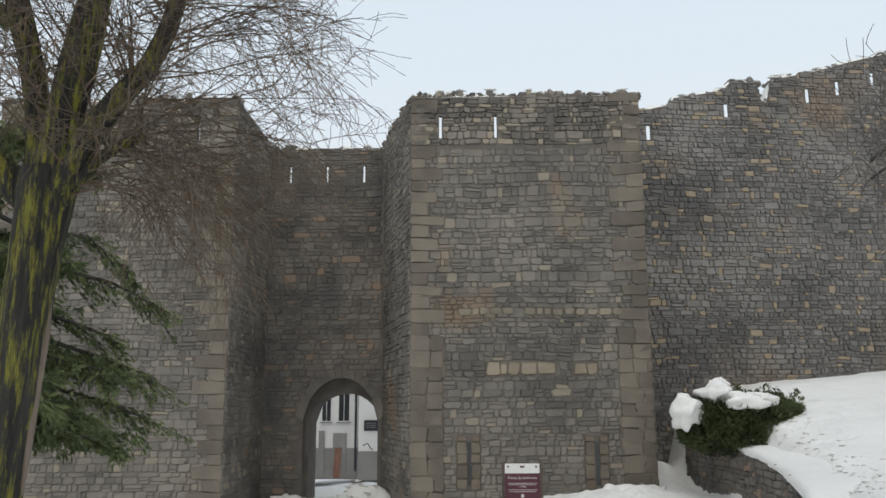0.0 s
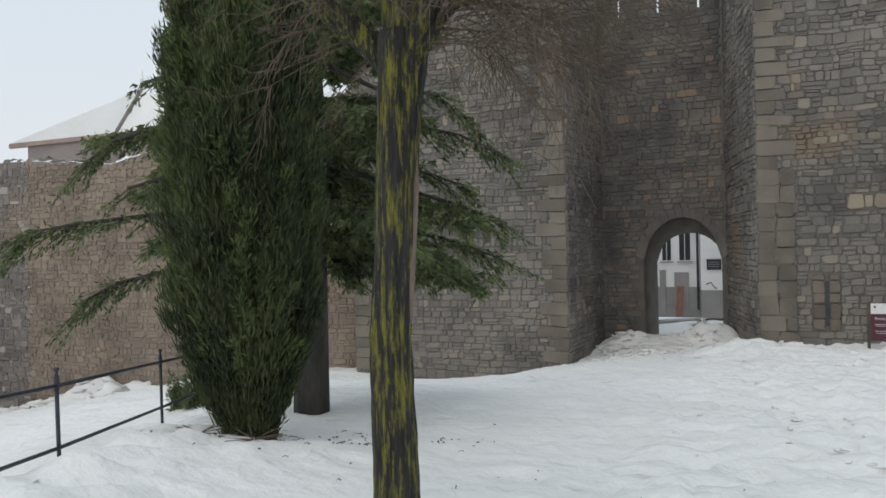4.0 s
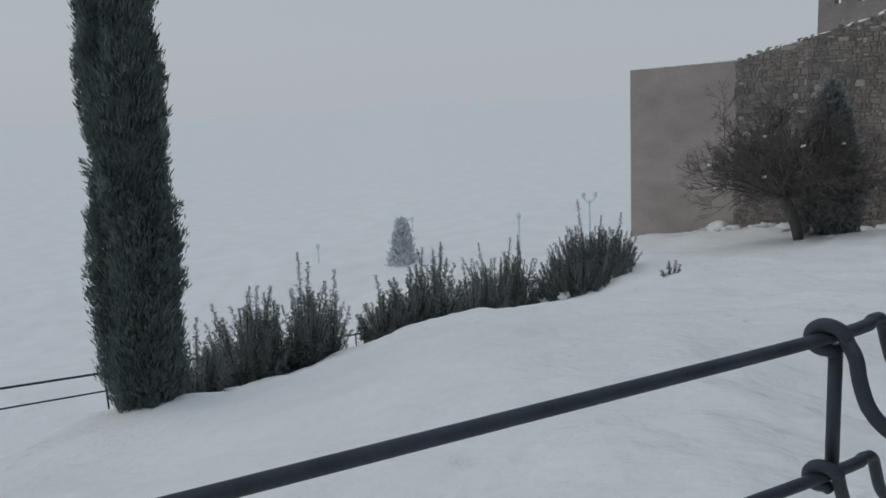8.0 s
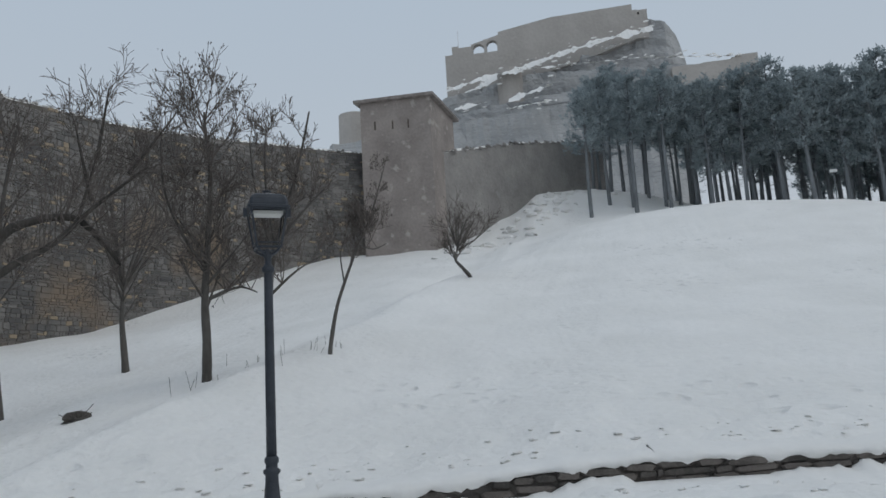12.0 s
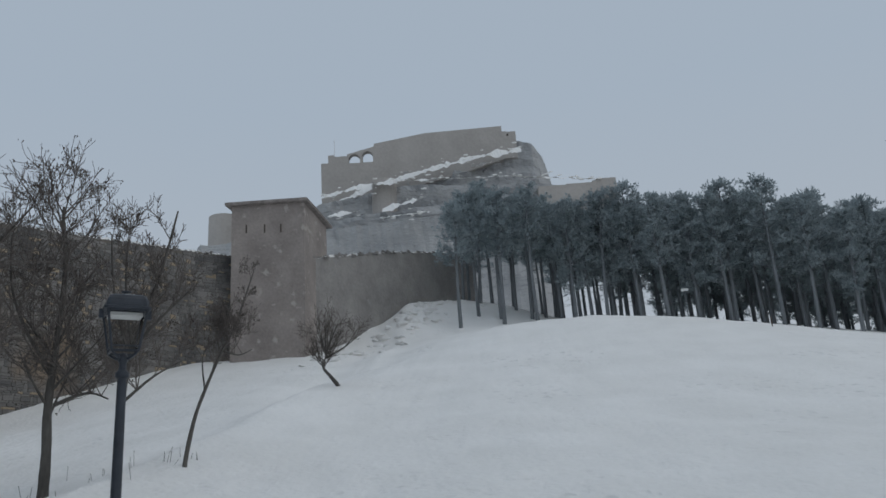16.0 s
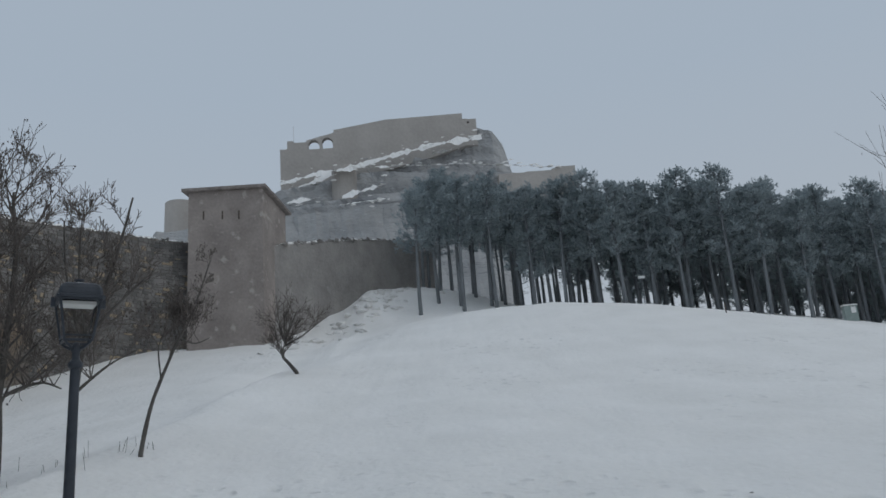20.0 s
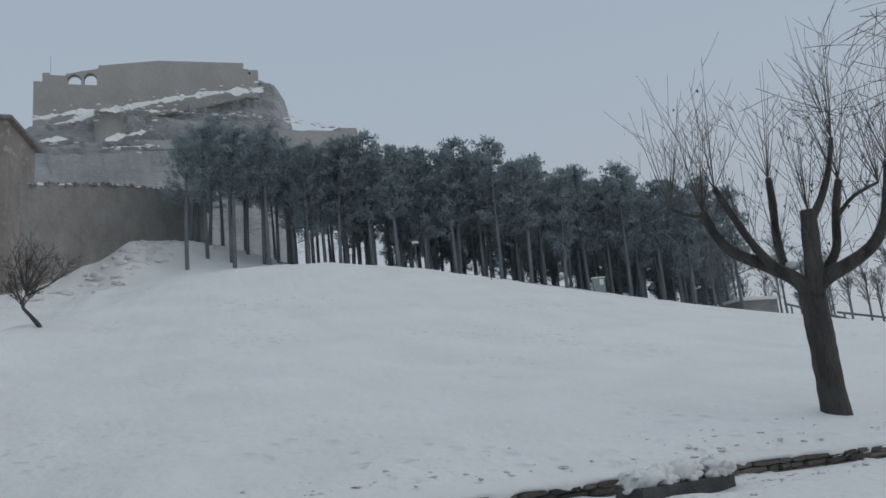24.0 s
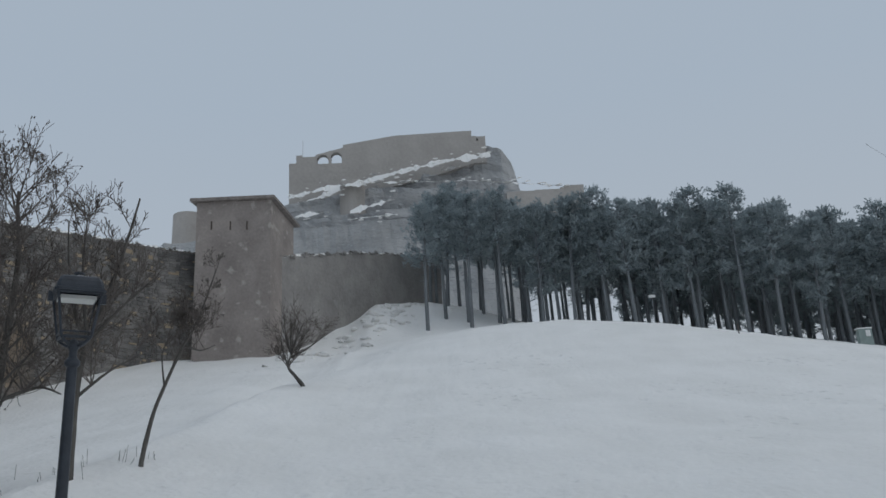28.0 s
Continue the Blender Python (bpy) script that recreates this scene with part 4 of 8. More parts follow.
def curtain_wall():
    for k, (a, b) in enumerate(zip(CURTAIN_LINE, CURTAIN_LINE[1:])):
        wall = thing("curtain_wall", "long grey rubble town wall with arrow loops and snowy broken top", "town wall", "town wall stretches", place=(a[0], a[1], ground(*a)))
        u = Vector((b[0] - a[0], b[1] - a[1], 0)).normalized()
        n = Vector((-u.y, u.x, 0))
        long = (Vector(b) - Vector(a)).length
        high = lambda s: line(a[0] + u.x * s, CURTAIN_TOP)  # noqa: E731
        low = lambda s: ground(a[0] + u.x * s, a[1] + u.y * s) - 0.5  # noqa: E731
        slits = [s for s in [(x - a[0]) / u.x for x in LOOPS] if 0.2 < s < long - 0.2]
        body = Shape()
        thick = 1.4
        steps = [(x - a[0]) / u.x for x, _ in CURTAIN_TOP]
        cuts = sorted([0.0, long] + [x for s in slits for x in (s - 0.08, s + 0.08)] + [s for s in steps if 0.05 < s < long - 0.05])
        for s0, s1 in zip(cuts, cuts[1:]):
            p, q = Vector((*a, 0)) + u * s0, Vector((*a, 0)) + u * s1
            base = min(low(s0), low(s1)) - 3
            w = 0.06
            top0, top1 = high(s0), high(s1)
            body.prism([(p.x, p.y), (q.x, q.y), (q.x + n.x * thick, q.y + n.y * thick), (p.x + n.x * thick, p.y + n.y * thick)], base, [top0 - 1.6, top1 - 1.6, top1 - 1.6, top0 - 1.6])
            plan = [(p.x, p.y), (q.x, q.y), (q.x + n.x * w, q.y + n.y * w), (p.x + n.x * w, p.y + n.y * w)]
            if not any(abs((s0 + s1) / 2 - s) < 0.08 for s in slits):
                body.prism(plan, [top0 - 1.6, top1 - 1.6, top1 - 1.6, top0 - 1.6], [top0, top1, top1, top0])
            else:
                body.prism(plan, [top0 - 1.6, top1 - 1.6, top1 - 1.6, top0 - 1.6], [top0 - 1.17] * 4)
                body.prism(plan, [top0 - 0.62] * 4, [top0] * 4)
        part("body", body.mesh("curtain_body", MORTAR), wall)
        st = Shape()
        holes = [(s - 0.085, s + 0.085, high(s) - 1.17, high(s) - 0.62) for s in slits]
        if k == 0:
            holes += [(6.0, 6.1, 12.8, 14), (2.0, 2.35, 8.55, 8.8), (1.65, 1.95, 6.75, 6.98), (5.6, 5.9, 6.7, 6.9), (6.9, 7.2, 8.6, 8.85)]
        lay(a, b, low, high, 0.165 if k < 3 else 0.22, 0.29 if k < 3 else 0.42, st, holes, (0.3, 7.0, 0.5, 4.5) if k == 0 else None, deep=0.05, over=0.3 if k else 0.0, parent=wall, units=CURTAIN_STONES)
        part("rubble", st.mesh("curtain_stones", CURTAIN), wall, "", "stuff")
        cr, sn = Shape(), Shape()
        crest(a, b, high, cr, 0.36, 0.5, sn)
        snow_cap(a, b, lambda s: high(s) + 0.04, 0.5, sn, 0.13, 0.18)
        part("crest", cr.mesh("curtain_crest", CURTAIN), wall, "broken stones along the top", "stuff")
        part("snow_cap", sn.mesh("curtain_snow", SNOW, True), wall, "", "stuff")


curtain_wall()

# ---- west wall with its far corner tower ----
WEST_LINE = ((-44.6, 18.1), (-40.0, 22.3), (-34.3, 25.4), (-29.8, 26.2), (-24.45, 25.9), (-19.3, 26.6), (-12.0, 28.2))
WEST_TOP = (2.75, 4.2, 5.75, 6.0, 5.5, 6.6, 8.2)


def west_wall():
    for k, (a, b) in enumerate(zip(WEST_LINE, WEST_LINE[1:])):
        wall = thing("west_wall", "weathered rubble town wall with snow along its sloping top", "town wall", "town wall stretches", place=(a[0], a[1], ground(*a)))
        u = Vector((b[0] - a[0], b[1] - a[1], 0)).normalized()
        n = Vector((-u.y, u.x, 0))
        long = (Vector(b) - Vector(a)).length
        t0, t1 = WEST_TOP[k], WEST_TOP[k + 1]
        high = lambda s: t0 + (t1 - t0) * s / long  # noqa: E731
        low = lambda s: ground(a[0] + u.x * s, a[1] + u.y * s) - 1.0  # noqa: E731
        p, q = Vector((*a, 0)), Vector((*b, 0))
        body = Shape().prism([(p.x, p.y), (q.x, q.y), (q.x + n.x * 1.3, q.y + n.y * 1.3), (p.x + n.x * 1.3, p.y + n.y * 1.3)], -11, [t0, t1, t1, t0])
        part("body", body.mesh("west_body", WEST_MORTAR), wall)
        st = Shape()
        lay(a, b, low, high, 0.21, 0.32, st, single=(0.5, 6.5, -3.0, 1.5) if k > 3 else None, deep=0.036, over=0.3, wild=1.5, parent=wall, units=OCHRE_STONES)
        part("rubble", st.mesh("west_stones", WEST_OCHRE if k > 2 else WEST), wall, "", "stuff")
        sn = Shape()
        cr = Shape()
        crest(a, b, high, cr, 0.5, 0.9)
        part("crest", cr.mesh("west_crest", WEST), wall, "", "stuff")
        snow_cap(a, b, lambda s: high(s) + 0.03, 1.3, sn, 0.13, 0.35)
        part("snow_cap", sn.mesh("west_snow", SNOW, True), wall, "", "stuff")


west_wall()


def corner_tower():
    t = thing("corner_tower", "plain reddish rendered corner tower of the wall", "tower", place=(-49, 13.5, -8))
    plan = [(-49.03, 13.42), (-44.6, 18.1), (-49.5, 22.5), (-54.0, 17.8)]
    part("wall", Shape().prism(plan, -12, [2.6, 2.78, 2.7, 2.5]).mesh("corner_tower", TAPIAL), t)
    sn = Shape()
    snow_cap(plan[0], plan[1], lambda s: 2.62 + 0.025 * s, 0.6, sn, 0.12, 0.4)
    part("snow_cap", sn.mesh("corner_snow", SNOW, True), t)


corner_tower()


def crenellated_tower():
    t = thing("crenellated_tower", "pale battlemented tower behind the wall", "tower", place=(-58, 34, 0))
    e = Vector((math.cos(radians(32)), math.sin(radians(32)), 0))
    n = Vector((-e.y, e.x, 0))
    o = Vector((-61.3, 31.3, 0))
    def plan(s0, s1, d0, d1):
        return [tuple((o + e * s + n * d)[:2]) for s, d in ((s0, d0), (s1, d0), (s1, d1), (s0, d1))]
    part("wall", Shape().prism(plan(0, 12, 0, 8), -5, 6.9).mesh("crenellated_body", TOWER), t)
    for i in range(7):
        part("merlon", Shape().prism(plan(i * 1.75, i * 1.75 + 1.25, 0, 0.6), 6.9, 7.45).mesh("merlon", TOWER), t)


crenellated_tower()


def roofed_house():
    """The hipped roof that shows above the west wall."""
    t = thing("pavilion", "hip-roofed pavilion with snow-covered roof and ochre eaves", "building", place=(-35, 37, 4))
    c, k, d = Vector((-34.0, 35.3, 8.6)), Vector((-39.3, 32.6, 8.05)), Vector((-26.0, 34.6, 8.7))
    apex = Vector((-33.4, 36.7, 11.4))
    corners = [Vector((k.x, k.y, 8.2)), Vector((c.x, c.y, 8.75)), Vector((d.x, d.y, 8.6)), Vector((-31.0, 42.0, 8.2))]
    roof = Shape().add([tuple(p) for p in corners] + [tuple(apex)], [(0, 1, 4), (1, 2, 4), (2, 3, 4), (3, 0, 4)])
    part("roof", roof.mesh("hip_roof", SNOW), t, "snow-covered hipped roof")
    ev = Shape()
    for p, q in zip(corners, corners[1:]):
        ev.tube([p - Vector((0, 0, 0.16)), q - Vector((0, 0, 0.16))], 0.17, 4)
    part("eave", ev.mesh("eave", EAVE), t, "ochre boxed eaves")
    hip = Shape().tube([corners[1], apex], 0.14, 6)
    part("hip_tile", hip.mesh("hip_tiles", TILE), t, "row of clay hip tiles")
    part("finial", Shape().lathe(apex, [(0.08, -0.1), (0.14, 0.1), (0.05, 0.3), (0.16, 0.55), (0.05, 0.8), (0.02, 1.1)], 8).mesh("finial", PLASTER), t)
    ctr = (corners[0] + corners[1] + corners[2] + corners[3]) / 4
    w = Shape().prism([tuple((p + (ctr - p) * 0.13)[:2]) for p in corners], 2.0, 8.3)
    part("wall", w.mesh("pavilion_wall", TAPIAL), t)


roofed_house()


# ---- square tower up the hill ----
def square_tower():
    t = thing("square_tower", "tall square masonry tower with a shallow tiled roof", "tower", place=(54, 17, 11))
    a, b = Vector((53.9, 19.1, 0)), Vector((54.9, 14.05, 0))
    e = (b - a).normalized()
    n = Vector((-e.y, e.x, 0))
    if n.x < 0:
        n = -n
    n, dep = Vector((4.6, -0.6, 0)).normalized(), 4.64
    c, d = b + n * dep, a + n * dep
    part("wall", Shape().prism([a[:2], b[:2], c[:2], d[:2]], 4.0, [22.75, 23.0, 22.5, 22.3]).mesh("tower_wall", TOWER), t)
    o = 0.35
    r = Shape()
    p = [a - e * o - n * o, b + e * o - n * o, b + e * o + n * 1.6, a - e * o + n * 1.6, b + e * o + n * (dep + o), a - e * o + n * (dep + o)]
    z = [22.75, 23.05, 22.9, 22.65, 22.5, 22.3]
    v = [(q.x, q.y, h) for q, h in zip(p, z)] + [(q.x, q.y, h + 0.22) for q, h in zip(p, z)]
    r.add(v, [(0, 3, 2, 1), (3, 5, 4, 2), (6, 7, 8, 9), (9, 8, 10, 11), (0, 1, 7, 6), (1, 2, 8, 7), (2, 4, 10, 8), (4, 5, 11, 10), (5, 3, 9, 11), (3, 0, 6, 9)])
    part("roof", r.mesh("tower_roof", TILE), t, "shallow clay tile roof")
    # Dark blocks on the solid wall stand for the shade in three loops.
    for s in (1.05, 2.35, 3.5):
        q = a + e * s - n * 0.03
        w = Shape().prism([(q - e * 0.05)[:2], (q + e * 0.05)[:2], (q + e * 0.05 + n * 0.2)[:2], (q - e * 0.05 + n * 0.2)[:2]], 20.7, 21.35)
        part("loop", w.mesh("tower_loop_shade", TIMBER), t)


square_tower()


def lower_wall_east():
    """Wall running on past the square tower towards the wood."""
    pts = ((56.0, 14.3), (66.0, 9.5), (80.0, 3.0))
    tops = (19.0, 22.0, 25.5)
    for (a, b), t0, t1 in zip(zip(pts, pts[1:]), tops, tops[1:]):
        w = thing("upper_wall", "low dark town wall with snow on its uneven top", "town wall", "town wall stretches", place=(*a, 13))
        u = Vector((b[0] - a[0], b[1] - a[1], 0)).normalized()
        n = Vector((-u.y, u.x, 0))
        long = (Vector(b) - Vector(a)).length
        plan = [a, b, (b[0] - n.x * -1.2, b[1] + n.y * 1.2), (a[0] + n.x * 1.2, a[1] + n.y * 1.2)]
        plan = [a, b, (b[0] + 1.2, b[1] + 0.3), (a[0] + 1.2, a[1] + 0.3)]
        part("body", Shape().prism(list(reversed(plan)), 6, [t0, t1, t1, t0][::-1]).mesh("upper_body", WALL_FAR), w)
        cr, sn = Shape(), Shape()
        high = lambda s: t0 + (t1 - t0) * s / long  # noqa: E731
        crest(a, b, high, cr, 0.9, 0.9)
        crest(a, b, lambda s: high(s) + 0.1, cr, 1.7, 0.9)
        snow_cap(a, b, high, 0.9, sn, 0.16, 0.5)
        part("crest", cr.mesh("upper_crest", WALL_FAR), w, "", "stuff")
        part("snow_cap", sn.mesh("upper_snow", SNOW, True), w, "", "stuff")


lower_wall_east()


# ---- castle on its crag ----
CF, CR = Vector((0.99792, 0.06453, 0)), Vector((0.06453, -0.99792, 0))


def crag_point(lat, deep, z):
    q = CF * (230 + deep) + CR * lat
    return (q.x, q.y, z)


def terrace(name, top, bottom, deep, material, parent, rough=2.0, step=2.0, seed=0, kind=""):
    """A cliff band: from the profile top(lat) down to bottom(lat), swelling forward as it falls, with broken relief."""
    l0, l1 = top[0][0], top[-1][0]
    n, m = int((l1 - l0) / step), 10
    v, f = [], []
    for i in range(n + 1):
        lat = l0 + (l1 - l0) * i / n
        zt, zb = line(lat, top), line(lat, bottom)
        edge = min(1.0, (lat - l0) / 8, (l1 - lat) / 8)
        bend = 26 * (1 - math.sqrt(max(0.0, edge)))
        for j in range(m + 1):
            t = j / m
            z = zt + (zb - zt) * t
            d = deep + bend - 3.0 * t + rough * noise.noise(Vector((lat * 0.13, z * 0.25, seed))) + rough * 0.5 * noise.noise(Vector((lat * 0.5, z * 0.6, seed + 5)))
            v.append(crag_point(lat, d, z))
        v.append(crag_point(lat, deep + bend + 30, zt))
    w = m + 2
    for i in range(n):
        for j in range(m):
            f.append((i * w + j, i * w + j + 1, (i + 1) * w + j + 1, (i + 1) * w + j))
        f.append((i * w + m + 1, i * w, (i + 1) * w, (i + 1) * w + m + 1))
    return part(name, mesh_of(name, v, f, material), parent, kind=kind)


def ledge_snow(name, top, wide, deep, parent, seed):
    """Patchy snow lying on a ledge."""
    l0, l1 = top[0][0], top[-1][0]
    n = int((l1 - l0) / 0.7)
    v, f = [], []
    for i in range(n + 1):
        lat = l0 + (l1 - l0) * i / n
        z = line(lat, top)
        w = wide * max(0.12, 0.75 + 0.8 * noise.noise(Vector((lat * 0.22, seed, 1))) + 0.45 * noise.noise(Vector((lat * 0.9, seed, 4))))
        for k, q in ((0, 0.5), (1, -0.5)):
            v.append(crag_point(lat, deep + (-2.5 if k == 0 else -5.5), z + q * w + 0.5 * noise.noise(Vector((lat * 0.5, seed, k)))))
    for i in range(n):
        f.append((2 * i, 2 * i + 1, 2 * i + 3, 2 * i + 2))
    g = random.Random(seed)
    sh = Shape().add(v, f)
    for _ in range(int((l1 - l0) * 0.7)):
        lat = g.uniform(l0, l1)
        s = g.uniform(0.15, 0.5)
        sh.lump(crag_point(lat, deep - 4.5 + g.gauss(0, 0.4), line(lat, top) + g.gauss(0, wide * 0.35)), (s * 0.6, s * 1.6, s * 0.5), 0.5, 4, 6, g.random() * 9)
    part(name, sh.mesh(name, SNOW), parent, "patchy snow lying on a rock ledge")


def castle():
    rock = thing("castle_crag", "haze-pale limestone crag with snowy ledges below the castle", "crag", place=crag_point(0, 0, 15))
    terrace("cliff", ((-41, 96), (-30, 98), (-12, 99), (5, 102), (22, 106), (26.5, 104.5), (31, 102.5), (34.0, 98.5), (35.5, 90)),
            ((-41, 84), (-12, 86), (5, 87), (35.5, 87.5)), 2, ROCK, rock, 2.4, 1.2, 1)
    terrace("cliff", ((-46, 84), (-34, 86.5), (-14, 90), (6, 89.3), (26, 87.6), (44, 85.6)),
            ((-46, 70), (44, 74)), -8, ROCK, rock, 2.4, 1.2, 2)
    terrace("cliff", ((-60, 76), (-34, 78), (-15, 79.5), (0, 81), (30, 84)), ((-60, 60), (30, 66)), -16, ROCK, rock, 2.6, 1.4, 3)
    terrace("cliff", ((-75, 70), (-40, 72), (-17, 73.5), (0, 74), (30, 74)), ((-75, 14), (30, 20)), -24, ROCK, rock, 3.0, 1.6, 4)
    ledge_snow("ledge_snow", ((-35, 86), (-22, 91.2), (-4, 95.7), (10, 98.6), (23, 99.9)), 3.4, -2.0, rock, 1)
    ledge_snow("ledge_snow", ((-15, 89.7), (1, 89.3), (18, 88.9), (26, 87.9), (44, 86.0)), 1.6, -9.0, rock, 2)
    ledge_snow("ledge_snow", ((-36, 86), (-25, 88.5), (-14, 89.7)), 3.2, -9.5, rock, 3)
    ledge_snow("ledge_snow", ((-33, 77.4), (-24, 78.2)), 2.2, -17.5, rock, 4)
    ledge_snow("ledge_snow", ((-18, 78.0), (-6, 81)), 2.6, -17.5, rock, 5)
    ledge_snow("ledge_snow", ((-18, 72.9), (-5, 73.8)), 1.8, -25.5, rock, 6)
    ledge_snow("ledge_snow", ((8, 96.0), (14, 97)), 1.0, -1.0, rock, 7)
    fort = thing("castle", "pale ruined castle wall with two arched openings on the crag top", "castle", place=crag_point(-8, 0, 95))
    top = ((-21.7, 107.9), (-5.7, 110.3), (5.8, 110.6), (18.2, 110.9))
    bot = ((-38.5, 87), (-30, 91), (-13, 95), (5, 99), (22.5, 104))
    main = Shape()
    edge = [(x, z) for x, z in top] + [(x, line(x, bot) - 3) for x in (18.2, 5.8, -5.7, -21.7)]
    k = len(edge)
    main.add([crag_point(x, d, z) for d in (0, 6) for x, z in edge], [tuple(range(k)), tuple(range(2 * k - 1, k - 1, -1))] + [(i, i + k, (i + 1) % k + k, (i + 1) % k) for i in range(k)])
    part("main_wall", main.mesh("castle_wall", CASTLE), fort)
    end = Shape()
    for x0, x1, z0, z1 in ((18.2, 19.6, 100, 109.0), (20.2, 22.4, 100, 108.8), (19.6, 20.2, 100, 107.4), (19.6, 20.2, 108.1, 108.8)):
        v = [crag_point(x, d, z) for x in (x0, x1) for d in (0, 3) for z in (z0, z1)]
        end.add(v, [(0, 1, 3, 2), (4, 6, 7, 5), (0, 4, 5, 1), (2, 3, 7, 6), (0, 2, 6, 4), (1, 5, 7, 3)])
    part("end_wall", end.mesh("castle_end", CASTLE), fort)
    arcade = Shape()

    def slab(x0, x1, z0, z1):
        v = [crag_point(x, d, z) for x in (x0, x1) for d in (0, 2) for z in (z0, z1)]
        arcade.add(v, [(0, 1, 3, 2), (4, 6, 7, 5), (0, 4, 5, 1), (2, 3, 7, 6), (0, 2, 6, 4), (1, 5, 7, 3)])

    slab(-38.2, -30.1, 84, 102.4)
    slab(-30.1, -21.7, 84, 101.9)
    slab(-36.0, -34.2, 102.4, 105.0)
    slab(-34.2, -30.1, 102.4, 103.4)
    for c, r, t in ((-27.9, 1.75, 103.1), (-23.75, 1.65, 103.8)):
        for i in range(10):
            a0, a1 = -1 + 2 * i / 10, -1 + 2 * (i + 1) / 10
            m = (a0 + a1) / 2
            slab(c + a0 * r, c + a1 * r, t + r * 1.05 * math.sqrt(max(0, 1 - m * m)), 106.9 + (c + m * r + 22) * 0.24)
    slab(-30.1, -29.65, 101.9, 105.0)
    slab(-26.15, -25.4, 101.9, 106.1)
    slab(-22.1, -21.7, 101.9, 107.0)
    slab(-34.2, -29.8, 103.4, 104.4)
    part("arcade", arcade.mesh("castle_arcade", CASTLE), fort, "ruined arcade with two open arches")
    part("flagpole", Shape().tube([crag_point(-34.1, 1, 104), crag_point(-34.1, 1, 110.4)], 0.1, 5).mesh("flagpole", HAZE_PALE), fort, "thin bare flagpole")
    low = thing("outer_ward_wall", "pale outer castle wall with snow on top", "castle wall", place=crag_point(40, 0, 80))
    w = Shape()
    for x0, x1, z in ((26, 34, 84.6), (34, 41.5, 84.8), (41.5, 42.6, 85.3), (42.6, 48.2, 85.8)):
        v = [crag_point(x, d, zz) for x in (x0, x1) for d in (-14, -10) for zz in (70, z)]
        w.add(v, [(0, 1, 3, 2), (4, 6, 7, 5), (0, 4, 5, 1), (2, 3, 7, 6), (0, 2, 6, 4), (1, 5, 7, 3)])
    part("wall", w.mesh("ward_wall", CASTLE), low)
    tw = thing("round_tower", "round tower low on the crag", "tower", place=crag_point(-68, 0, 60))
    p = crag_point(-66, -6, 0)
    part("wall", Shape().lathe((p[0], p[1], 0), [(5.0, 40), (4.6, 84.5)], 20).mesh("round_tower", CASTLE), tw)
    p = crag_point(-18.3, -9, 0)
    rt = thing("round_bastion", "half-round bastion on the crag", "tower", place=p)
    part("wall", Shape().lathe((p[0], p[1], 0), [(4.0, 60), (3.6, 91.2)], 20).mesh("round_bastion", CASTLE), rt)


castle()


